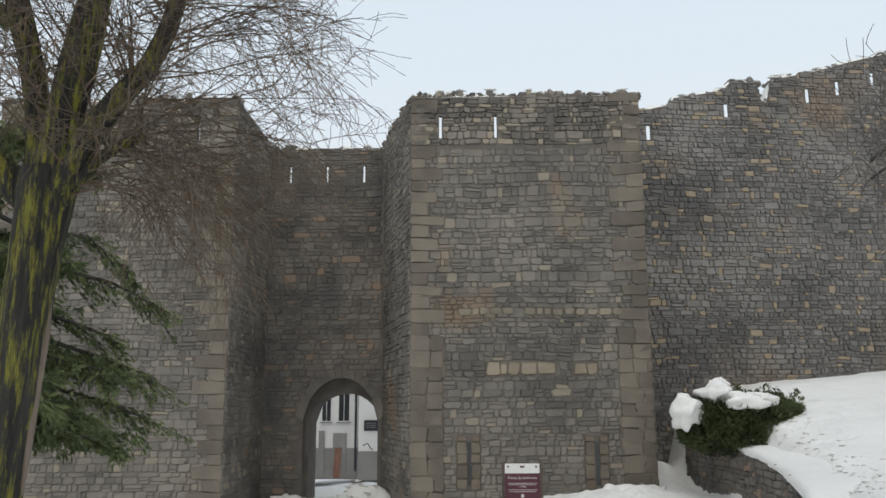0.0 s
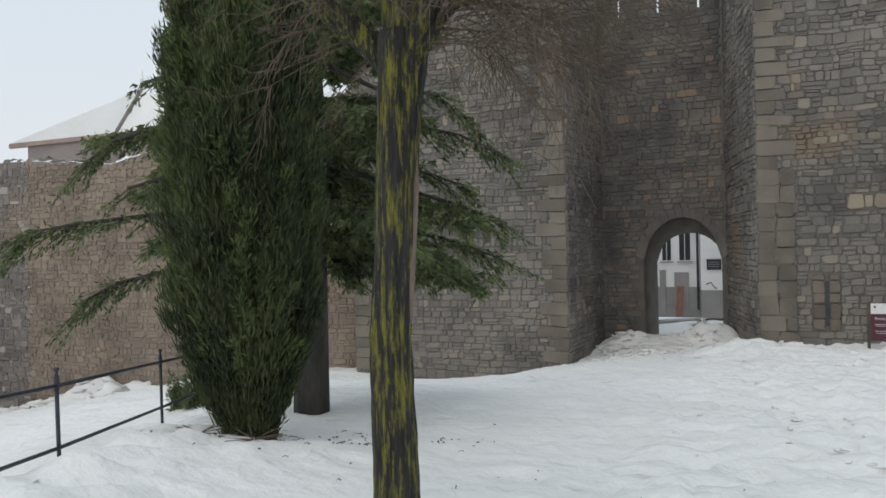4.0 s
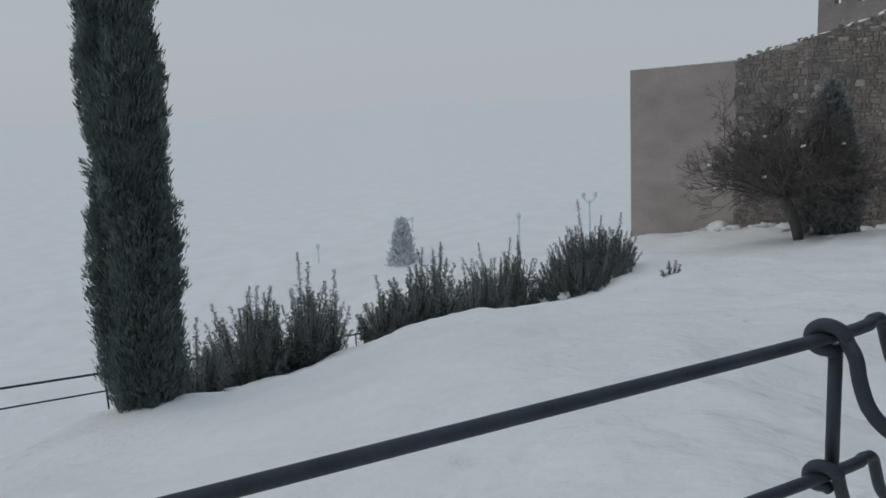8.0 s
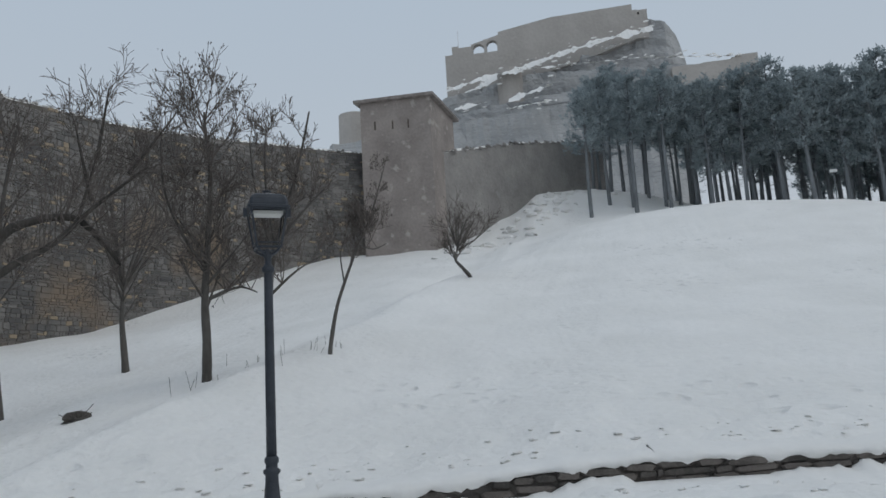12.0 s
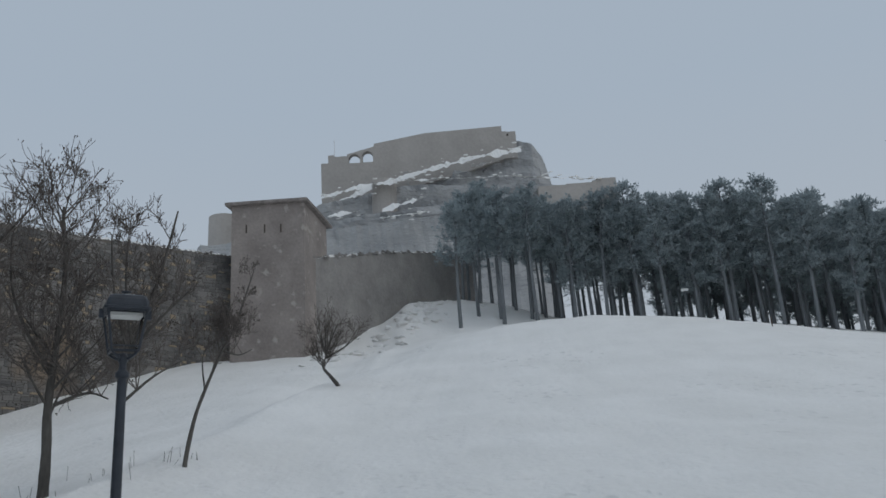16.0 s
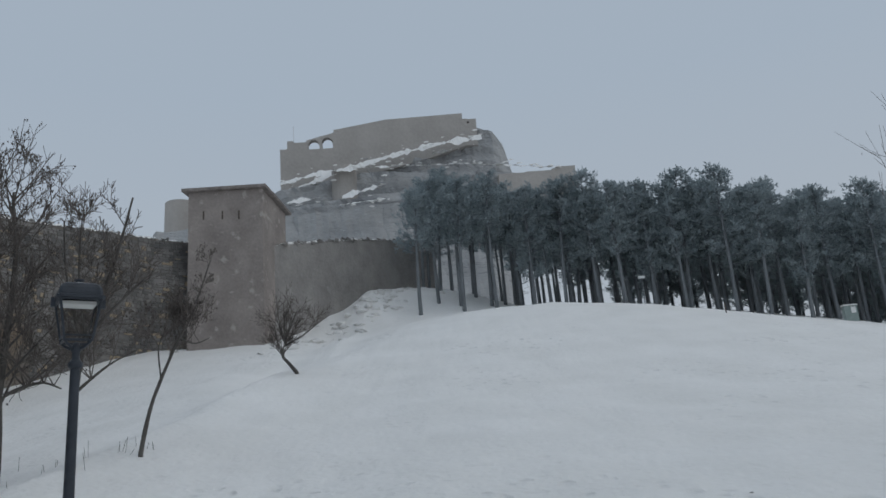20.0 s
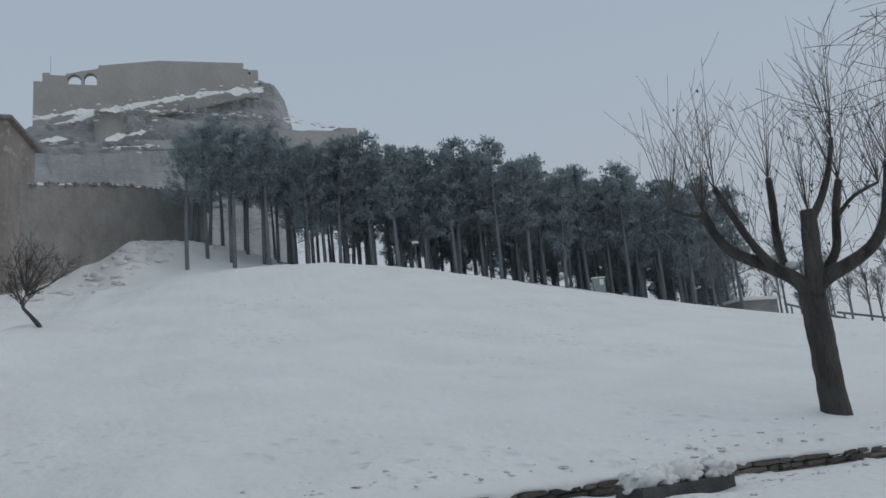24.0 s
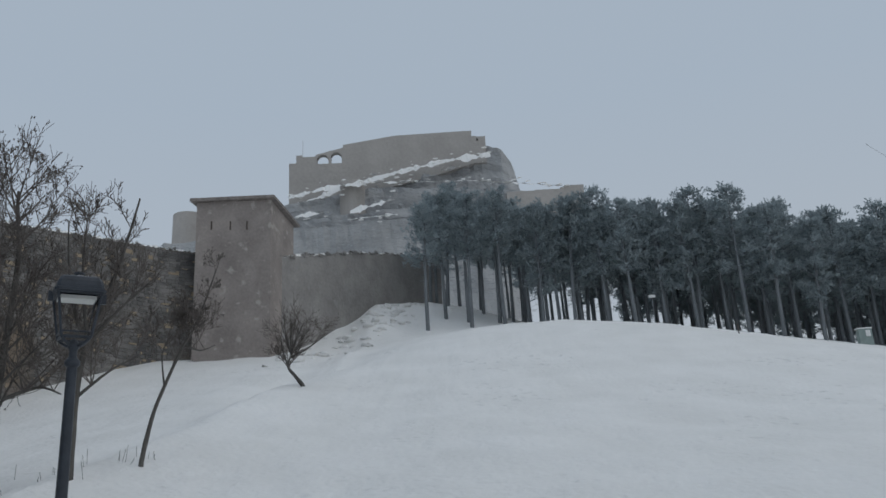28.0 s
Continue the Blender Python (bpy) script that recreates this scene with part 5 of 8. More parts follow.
# ---- trees ----
class Tree:
    """Bare wood: stems given as lines, and twigs grown from them."""

    def __init__(self, seed):
        self.rng = random.Random(seed)
        self.wood, self.twigs = Shape(), Shape()
        self.tips = []

    def stem(self, pts, r0, r1, sides=9):
        pts = [Vector(p) for p in pts]
        fine = []
        for i in range(len(pts) - 1):
            p0, p1, p2, p3 = pts[max(i - 1, 0)], pts[i], pts[i + 1], pts[min(i + 2, len(pts) - 1)]
            for k in range(4):
                t = k / 4
                fine.append(0.5 * ((2 * p1) + (p2 - p0) * t + (2 * p0 - 5 * p1 + 4 * p2 - p3) * t * t + (3 * p1 - p0 - 3 * p2 + p3) * t ** 3))
        fine.append(pts[-1])
        n = len(fine) - 1
        radii = [(r0 + (r1 - r0) * i / n) * (1 + 0.13 * noise.noise(fine[i] * 3.0)) for i in range(n + 1)]
        self.wood.tube(fine, radii, sides)
        return fine

    def shoot(self, p, d, long, r, depth, droop=0.0, up=0.0, bend=0.25, split=(3, 5), shrink=0.6, stop=0.004):
        """One twig, with its own side twigs. droop and up pull it down or up as it grows."""
        g = self.rng
        n = max(3, min(9, int(long / 0.22)))
        pts, q, e = [p.copy()], p.copy(), d.normalized()
        for i in range(n):
            e = (e + Vector((g.gauss(0, bend), g.gauss(0, bend), g.gauss(0, bend) - droop + up)) * (1.4 / n)).normalized()
            q = q + e * (long / n)
            pts.append(q.copy())
        target = self.wood if r > 0.03 else self.twigs
        target.tube(pts, [max(stop, r * (1 - 0.8 * i / n)) for i in range(n + 1)], 5 if r > 0.03 else 3, False)
        if depth > 0:
            for _ in range(g.randint(*split)):
                t = g.uniform(0.25, 0.98)
                i = min(n - 1, int(t * n))
                o = pts[i] + (pts[i + 1] - pts[i]) * (t * n - i)
                a = (pts[i + 1] - pts[i]).normalized()
                side = a.orthogonal()
                side.rotate(Matrix.Rotation(g.uniform(0, 6.28), 3, a))
                self.shoot(o, a * g.uniform(0.5, 1.0) + side.normalized() * g.uniform(0.4, 0.9), long * shrink * g.uniform(0.6, 1.1), max(stop, r * 0.5), depth - 1, droop, up, bend, split, shrink, stop)
        else:
            self.tips.append(pts[-1])

    def clothe(self, fine, count, long, r, depth, lo=0.2, hi=1.0, out=0.8, lift=0.3, **kw):
        g = self.rng
        for _ in range(count):
            t = g.uniform(lo, hi) * (len(fine) - 1)
            i = min(len(fine) - 2, int(t))
            p = fine[i] + (fine[i + 1] - fine[i]) * (t - i)
            a = (fine[i + 1] - fine[i]).normalized()
            side = a.orthogonal().normalized()
            side.rotate(Matrix.Rotation(g.uniform(0, 6.28), 3, a))
            self.shoot(p, a * (1 - out) + side * out + Vector((0, 0, lift)), long * g.uniform(0.6, 1.2), r * g.uniform(0.7, 1.1), depth, **kw)

    def finish(self, name, label, place, bark, twig, group=""):
        ob = thing(name, label, "tree", group, place=place)
        part("trunk", self.wood.mesh("trunk", bark, True), ob)
        if self.twigs.v:
            part("twig_crown", self.twigs.mesh("twigs", twig), ob, "fine bare twigs", "stuff")
        return ob


def fissured(shape, pts, r0, r1, sides=48, rings=70):
    """A trunk whose bark stands in rough upright ridges."""
    pts = [Vector(p) for p in pts]
    v, f = [], []
    for i in range(rings + 1):
        s = i / rings * (len(pts) - 1)
        k = min(len(pts) - 2, int(s))
        c = pts[k] + (pts[k + 1] - pts[k]) * (s - k)
        r = r0 + (r1 - r0) * i / rings - 0.02 * math.sin(math.pi * min(1.0, i / rings * 1.15)) ** 2 + 0.03 * ss(i / rings, 0.85, 1.0)
        for j in range(sides):
            a = 2 * math.pi * j / sides
            d = Vector((math.cos(a), math.sin(a), 0))
            q = 0.05 * noise.noise(Vector((d.x * 1.5, d.y * 1.5, c.z * 0.8))) - 0.11 * max(0.0, 0.35 - abs(noise.noise(Vector((d.x * 5.5, d.y * 5.5, c.z * 1.3))))) + 0.05 * noise.noise(Vector((d.x * 13, d.y * 13, c.z * 5)))
            v.append(tuple(c + d * r * (1 + 1.3 * q)))
    for i in range(rings):
        for j in range(sides):
            m = (j + 1) % sides
            f.append((i * sides + j, i * sides + m, (i + 1) * sides + m, (i + 1) * sides + j))
    f.append(tuple(rings * sides + j for j in range(sides)))
    shape.add(v, f)


def willow():
    t = Tree(3)
    fissured(t.wood, [(-0.92, 6.34, -0.75), (-0.93, 6.34, 0.2), (-0.95, 6.33, 1.03), (-0.91, 6.35, 1.63), (-0.88, 6.36, 2.33), (-0.82, 6.39, 3.15)], 0.178, 0.15)
    limbs = ((((-0.82, 6.37, 2.9), (-0.76, 6.37, 3.46), (-0.68, 6.40, 4.03), (-0.62, 6.43, 4.64), (-0.60, 6.44, 5.71)), 0.135, 0.10),
             (((-0.82, 6.34, 2.85), (-0.58, 6.34, 3.33), (-0.40, 6.42, 3.69), (-0.26, 6.47, 3.90), (-0.14, 6.52, 4.25), (-0.07, 6.54, 4.69), (0.02, 6.57, 5.57)), 0.09, 0.055),
             (((-0.85, 6.4, 2.85), (-1.12, 6.41, 3.13), (-1.33, 6.28, 3.32), (-1.62, 6.10, 3.63), (-1.90, 5.90, 4.11)), 0.11, 0.07),
             (((-0.87, 6.42, 3.0), (-0.99, 6.42, 3.76), (-1.13, 6.35, 4.34), (-1.27, 6.26, 5.14)), 0.1, 0.065),
             (((-0.78, 6.33, 2.8), (-0.50, 6.38, 3.23), (-0.23, 6.48, 3.42)), 0.05, 0.025))
    for pts, r0, r1 in limbs:
        fine = t.stem(pts, r0, r1, 9)
        t.clothe(fine, 22 if pts[-1][0] < -1.0 else 34, 0.8 if pts[-1][0] < -1.0 else 1.15, 0.010, 2, 0.1, 1.0, 0.75, 0.2, droop=0.24, bend=0.3, split=(4, 6), shrink=0.6, stop=0.002)
    g = t.rng
    for k in range(26):
        z = g.uniform(3.2, 5.2)
        p = Vector((g.uniform(-0.5, 0.0), g.uniform(6.3, 6.6), z))
        t.shoot(p, Vector((g.uniform(0.6, 1.0), g.uniform(-0.5, 0.4), g.uniform(-0.15, 0.55))), g.uniform(0.9, 1.5), 0.008, 2, droop=0.22, bend=0.26, split=(5, 7), shrink=0.5, stop=0.002)
    for k in range(16):
        p = Vector((g.uniform(-0.8, -0.3), g.uniform(6.2, 6.5), g.uniform(3.0, 3.6)))
        t.shoot(p, Vector((g.uniform(0.3, 1.0), g.uniform(-0.5, 0.3), g.uniform(-0.3, 0.2))), g.uniform(0.8, 1.4), 0.007, 2, droop=0.4, bend=0.28, split=(5, 7), shrink=0.55, stop=0.002)
    ob = t.finish("willow_tree", "leafless willow with yellow lichen on its fissured trunk", (-0.92, 6.34, -0.38), LICHEN_BARK, TWIG)
    scar = Shape().tube([(-0.74, 6.38, 2.3), (-0.755, 6.37, 2.05), (-0.77, 6.36, 1.75), (-0.785, 6.35, 1.4), (-0.79, 6.34, 1.1)], [0.012, 0.032, 0.03, 0.026, 0.008], 7)
    part("torn_wood", scar.mesh("torn_wood", TORN, True), ob, "pale torn strip of bare wood")


willow()


def pollard():
    t = Tree(5)
    g = t.rng
    fissured(t.wood, [(14.17, -11.04, 0.7), (14.17, -11.04, 1.13), (14.18, -11.02, 2.25), (14.2, -11.0, 3.21), (14.2, -10.98, 3.75)], 0.3, 0.24, 30, 40)
    limbs = ((((14.2, -10.95, 3.45), (14.17, -10.71, 3.7), (14.48, -10.29, 4.08), (14.79, -9.84, 4.41), (14.95, -9.59, 4.82), (15.05, -9.43, 5.35)), 0.17, 0.075),
             (((14.35, -10.4, 4.0), (14.31, -10.19, 4.17), (14.44, -10.0, 4.57), (14.59, -9.78, 5.16), (14.72, -9.58, 5.75)), 0.1, 0.06),
             (((14.3, -10.6, 3.8), (14.6, -10.8, 4.11), (14.79, -10.88, 4.68), (14.77, -10.91, 5.43), (14.77, -10.91, 5.97)), 0.1, 0.07),
             (((14.1, -11.0, 3.4), (13.97, -10.97, 3.9), (13.95, -10.99, 4.36), (13.92, -11.03, 5.04)), 0.19, 0.15),
             (((13.9, -11.06, 4.85), (13.74, -11.25, 5.26), (13.6, -11.42, 5.82), (13.51, -11.53, 6.4)), 0.085, 0.045),
             (((14.25, -11.2, 3.5), (14.31, -11.5, 3.87), (14.14, -11.71, 4.31), (14.08, -11.79, 4.98), (13.97, -11.91, 5.67)), 0.11, 0.07),
             (((14.12, -11.0, 3.4), (13.97, -11.13, 3.66), (13.58, -11.6, 3.95), (13.32, -11.9, 4.24), (13.13, -12.1, 4.77), (12.99, -12.25, 5.75)), 0.17, 0.08),
             (((14.1, -11.8, 4.9), (13.91, -12.13, 5.3), (13.58, -12.5, 5.5)), 0.05, 0.03), (((15.0, -9.5, 5.2), (15.2, -9.19, 5.33), (15.37, -8.9, 5.51)), 0.045, 0.02))
    for pts, r0, r1 in limbs:
        fine = t.stem(pts, r0, r1, 10)
        for _ in range(12):
            i = g.randint(len(fine) // 3, len(fine) - 1)
            d = Vector((g.gauss(0, 0.3), g.gauss(0, 0.3), 1))
            t.shoot(fine[i], d, g.uniform(0.7, 2.0), g.uniform(0.006, 0.011), 1, up=0.3, bend=0.1, split=(2, 4), shrink=0.4, stop=0.004)
        for _ in range(9):
            t.shoot(fine[-1], Vector((g.gauss(0, 0.22), g.gauss(0, 0.22), 1)), g.uniform(1.3, 2.7), 0.012, 1, up=0.2, bend=0.06, split=(2, 4), shrink=0.4, stop=0.004)
        for _ in range(5):
            i = g.randint(len(fine) // 3, len(fine) - 1)
            t.shoot(fine[i], Vector((g.gauss(0, 1), g.gauss(0, 1), g.uniform(-0.2, 0.5))), g.uniform(0.3, 0.9), 0.006, 1, bend=0.3, split=(2, 4), shrink=0.5, stop=0.004)
    ob = t.finish("pollarded_tree", "dark pollarded tree with upright bare shoots in the snow", (14.17, -11.03, ground(14.17, -11.03)), BARK, TWIG_FAR)
    part("snow_tuft", Shape().lump((14.3, -10.75, 4.02), (0.14, 0.14, 0.1), 0.4, 6, 9, 2).mesh("snow_tuft", SNOW, True), ob, "snow caught in the fork")
    lv = Shape()
    for p in t.tips[::9]:
        a, w = g.uniform(0, 6.28), g.uniform(0.04, 0.07)
        c = p - Vector((0, 0, g.uniform(0.2, 1.0)))
        lv.add([tuple(c), (c.x + w * math.cos(a), c.y + w * math.sin(a), c.z - w * 0.4), (c.x, c.y, c.z - w * 1.5)], [(0, 1, 2)])
    part("dead_leaves", lv.mesh("dead_leaves", TWIG_FAR), ob, "few withered leaves still hanging", "stuff")


pollard()


def broken_tree():
    t = Tree(8)
    a = t.stem([(13.12, 12.9, 0.3), (13.02, 12.99, 0.9), (12.68, 13.32, 2.76), (12.5, 13.48, 4.19), (12.61, 13.37, 5.3)], 0.38, 0.25, 14)
    t.stem([(12.55, 13.36, 2.6), (12.74, 13.11, 3.38), (12.72, 13.14, 5.46)], 0.2, 0.17, 10)
    t.stem([(13.0, 13.05, 0.4), (13.08, 13.03, 1.2), (13.08, 13.07, 2.48), (13.37, 12.78, 4.15), (13.48, 12.67, 5.36)], 0.3, 0.17, 12)
    t.stem([(12.40, 13.42, 4.4), (12.15, 13.52, 5.2), (12.10, 13.56, 5.6), (12.21, 13.47, 5.91)], 0.15, 0.12, 9)
    for pts, r in ((((12.4, 13.43, 4.0), (11.72, 13.88, 4.63), (11.35, 14.18, 5.48), (11.15, 14.33, 6.72), (10.22, 14.99, 6.65), (9.29, 15.56, 5.93)), 0.115),
                   (((11.3, 14.1, 5.35), (10.75, 14.38, 6.11), (9.90, 14.96, 6.02), (9.19, 15.39, 5.57)), 0.07),
                   (((13.3, 12.75, 4.1), (13.64, 12.21, 4.61), (14.13, 11.66, 5.09), (14.56, 11.12, 5.84), (15.21, 10.24, 6.81)), 0.09),
                   (((13.4, 12.75, 4.6), (13.80, 12.48, 5.40), (14.54, 11.62, 5.69), (14.97, 11.09, 5.09), (15.15, 10.85, 4.67)), 0.12)):
        fine = t.stem(pts, r, r * 0.3, 7)
        t.clothe(fine, 26, 1.5, 0.02, 2, 0.35, 1.0, 0.7, 0.35, bend=0.25, split=(3, 4), shrink=0.6, stop=0.006)
    for p, q in (((14.24, 11.21, 5.55), (14.45, 10.94, 6.97)), ((14.45, 10.94, 6.9), (14.58, 10.77, 8.5)), ((14.9, 10.5, 6.6), (15.37, 9.64, 8.0)), ((14.5, 11.1, 6.0), (14.2, 11.3, 7.6))):
        fine = t.stem([p, (Vector(p) + Vector(q)) / 2 + Vector((0.06, 0.05, 0)), q], 0.05, 0.016, 6)
        t.clothe(fine, 9, 0.9, 0.012, 2, 0.3, 1.0, 0.6, 0.6, bend=0.22, split=(3, 5), shrink=0.6, stop=0.006)
    t.clothe(a, 10, 1.3, 0.014, 2, 0.85, 1.0, 0.5, 0.8, split=(3, 4), stop=0.006)
    ob = t.finish("broken_tree", "old storm-broken tree with a forked dark trunk", (13, 13, ground(13, 13)), BARK, TWIG_FAR)
    for p in ((12.15, 13.4, 5.3), (12.85, 13.05, 2.1), (11.8, 13.75, 4.75)):
        part("snow_tuft", Shape().lump(p, (0.13, 0.13, 0.09), 0.4, 5, 8, p[0]).mesh("snow_tuft", SNOW, True), ob, "small lump of snow")


broken_tree()


def slim_tree(seed, stems, r, limbs, long, label, depth=2, fan=0, dead=True, up=0.12, fan_long=3.0, lift=0.5, lo=0.35):
    """A slender bare tree: given stems, limbs that fork on their way up, fine twigs with withered seed clusters."""
    t = Tree(seed)
    g = t.rng
    base = stems[0][0]
    for k, pts in enumerate(stems):
        if k == 0:
            pts = ((pts[0][0], pts[0][1], pts[0][2] - 0.5), *pts)
        fine = t.stem(pts, r if k == 0 else r * 0.36, r * 0.2 if k == 0 else r * 0.11, 8)
        n = limbs if k == 0 else max(3, limbs // 2)
        for j in range(n):
            f = lo + (0.97 - lo) * (j + g.random()) / n if k == 0 else g.uniform(0.3, 0.97)
            i = min(len(fine) - 2, int(f * (len(fine) - 1)))
            a = 2.4 * j + g.uniform(-0.5, 0.5)
            d = Vector((math.cos(a), math.sin(a), lift + 0.5 * f))
            reach = long * (1.15 - 0.6 * f) * g.uniform(0.75, 1.15)
            t.shoot(fine[i], d, reach, max(0.012, r * (0.36 - 0.2 * f) * (1 if k == 0 else 0.6)), depth, up=up, bend=0.24, split=(6, 8), shrink=0.55, stop=0.006)
    for _ in range(fan):
        d = Vector((g.gauss(0, 0.5), g.gauss(0, 0.5), 1))
        t.shoot(Vector(stems[0][-1]), d, fan_long * g.uniform(0.7, 1.1), r * 0.28, depth, up=0.1, bend=0.2, split=(4, 6), shrink=0.55, stop=0.0055)
    ob = t.finish("bare_tree", label, base, BARK_FAR, TWIG_FAR, "bare trees on the slope")
    if dead:
        lv = Shape()
        for p in t.tips[::3]:
            for _ in range(3):
                a, s = g.uniform(0, 6.28), g.uniform(0.025, 0.05)
                c = p + Vector((g.gauss(0, 0.03), g.gauss(0, 0.03), g.gauss(0, 0.03)))
                lv.add([tuple(c), (c.x + s * math.cos(a), c.y + s * math.sin(a), c.z - s * 0.4), (c.x, c.y, c.z - s * 1.6)], [(0, 1, 2)])
        part("dead_leaves", lv.mesh("dead_leaves", TWIG_FAR), ob, "few withered leaves still hanging", "stuff")
    return ob


slim_tree(11, (((16.89, 15.46, 1.50), (16.77, 15.60, 3.60), (16.80, 15.57, 6.6), (17.0, 15.3, 9.2)),), 0.14, 20, 2.2, "slender bare tree before the town wall", lift=0.7, lo=0.56)
slim_tree(12, (((22.44, 15.95, 2.81), (22.36, 16.05, 4.38), (22.38, 16.03, 5.35)),), 0.17, 5, 2.4, "bushy-topped bare tree on the snowy slope", fan=13, fan_long=3.9, lo=0.7)
slim_tree(13, (((16.2, 9.4, 2.1), (16.24, 9.42, 3.0), (16.2, 9.44, 3.9), (16.27, 9.4, 5.18), (16.3, 9.34, 6.8), (16.26, 9.44, 7.8), (16.24, 9.46, 8.3)), ((16.26, 9.36, 3.93), (16.45, 9.05, 4.1), (16.62, 8.75, 4.18), (16.78, 8.45, 4.05)), ((16.24, 9.42, 4.6), (15.95, 9.85, 5.4), (15.8, 10.2, 6.4), (15.78, 10.3, 7.6))), 0.13, 24, 2.0, "tall bare tree with a few dry leaves", up=0.2, lift=0.75, lo=0.42)
slim_tree(14, (((17.48, 7.02, 2.67), (17.6, 6.9, 3.54), (17.67, 6.74, 4.1), (17.8, 6.42, 4.98), (17.92, 6.12, 5.66), (18.04, 5.72, 6.98)), ((17.68, 6.7, 4.22), (17.66, 6.76, 4.94), (17.73, 6.56, 5.4)), ((17.84, 6.36, 5.1), (17.98, 6.05, 5.0), (18.06, 5.75, 5.12))), 0.065, 9, 1.1, "thin leaning bare sapling on the slope", up=0.25, lift=0.9, lo=0.6)
slim_tree(15, (((15.6, 7.57, 2.36), (15.62, 7.58, 3.12), (15.62, 7.56, 3.97), (15.68, 7.48, 4.74), (15.74, 7.35, 5.28), (15.88, 7.02, 6.4), (16.02, 6.74, 7.85)), ((15.7, 7.42, 4.9), (15.95, 6.9, 5.6), (16.24, 6.28, 6.32)), ((15.62, 7.55, 3.8), (15.85, 7.05, 4.3), (16.1, 6.56, 4.62)),
               ((15.7, 7.45, 4.9), (15.62, 7.62, 6.2), (15.62, 7.6, 7.5)), ((15.68, 7.48, 4.7), (15.52, 7.8, 6.0), (15.45, 7.9, 7.25))), 0.1, 12, 1.1, "many-stemmed bare tree behind the lamp", dead=False, lift=1.0, up=0.25, lo=0.6)
slim_tree(16, (((32.9, 7.0, 6.2), (32.74, 7.3, 6.65), (32.69, 7.57, 7.03), (32.72, 7.45, 7.5)), ((32.69, 7.55, 7.0), (32.65, 7.75, 7.6), (32.63, 7.85, 8.2)), ((32.72, 7.45, 7.4), (32.89, 6.75, 7.8), (33.0, 6.1, 8.3))), 0.12, 8, 1.3, "small round-topped bare tree on the crest", fan=12, fan_long=1.7, dead=False, lo=0.7)


def west_tree():
    t = Tree(21)
    fine = t.stem([(-34.0, 16.7, -6.2), (-34.06, 16.62, -5.3), (-34.19, 16.36, -4.23), (-34.40, 15.91, -2.98)], 0.27, 0.18, 10)
    for _ in range(80):
        d = Vector((t.rng.gauss(0, 0.75), t.rng.gauss(0, 0.75), t.rng.uniform(0.15, 1.0)))
        t.shoot(fine[-3], d, t.rng.uniform(2.4, 3.9), 0.05, 3, up=0.08, bend=0.16, split=(4, 6), shrink=0.52, stop=0.008)
    ob = t.finish("spreading_tree", "wide dark leafless tree below the wall with specks of snow", (-34.06, 16.62, ground(-34.06, 16.62)), BARK_FAR, TWIG_FAR)
    for i in range(9):
        p = t.tips[(i * 97) % len(t.tips)]
        part("snow_tuft", Shape().lump(p, (0.1, 0.1, 0.06), 0.4, 5, 7, i).mesh("snow_tuft", SNOW, True), ob, "small lump of snow")


west_tree()


def overhanging_tree():
    t = Tree(31)
    t.stem([(3.6, -9.5, -0.4), (3.6, -9.5, 1.5), (3.7, -9.3, 3.4)], 0.22, 0.17, 12)
    for pts in (((3.7, -9.3, 3.2), (4.3, -7.9, 4.3), (5.2, -6.6, 4.6)), ((3.7, -9.3, 3.2), (5.0, -8.6, 4.2), (6.4, -7.6, 4.4)), ((3.7, -9.3, 3.2), (3.4, -9.6, 5.2), (3.2, -9.9, 6.5))):
        fine = t.stem(pts, 0.08, 0.014, 8)
        t.clothe(fine, 12, 1.7, 0.011, 2, 0.4, 1.0, 0.6, 0.1, droop=0.12, bend=0.2, split=(3, 5), shrink=0.6, stop=0.003)
    g = t.rng
    for k in range(8):
        t.shoot(Vector((g.uniform(4.9, 5.6), g.uniform(-7.0, -6.2), g.uniform(3.9, 4.7))), Vector((g.uniform(-0.1, 0.8), g.uniform(0.4, 1.0), g.uniform(-0.35, 0.2))), g.uniform(1.0, 1.9), 0.008, 2, droop=0.12, bend=0.16, split=(3, 5), shrink=0.55, stop=0.0026)
    t.finish("overhanging_tree", "leafless tree with drooping twigs over the path", (3.6, -9.5, ground(3.6, -9.5)), BARK, TWIG)


overhanging_tree()


# ---- evergreens ----
def sprays(shape, g, p, d, count, size, spread=0.5, slim=1.0):
    """A tuft of narrow leaf blades round p, pointing along d."""
    for _ in range(count):
        e = (d + Vector((g.gauss(0, spread), g.gauss(0, spread), g.gauss(0, spread)))).normalized()
        s = e.orthogonal().normalized()
        s.rotate(Matrix.Rotation(g.uniform(0, 6.28), 3, e))
        w = size * slim * g.uniform(0.12, 0.24)
        q = p + Vector((g.gauss(0, size * 0.3), g.gauss(0, size * 0.3), g.gauss(0, size * 0.3)))
        long = size * g.uniform(0.7, 1.4)
        m = q + e * long * 0.5
        shape.add([tuple(q), tuple(m + s * w), tuple(q + e * long), tuple(m - s * w)], [(0, 1, 2, 3)])


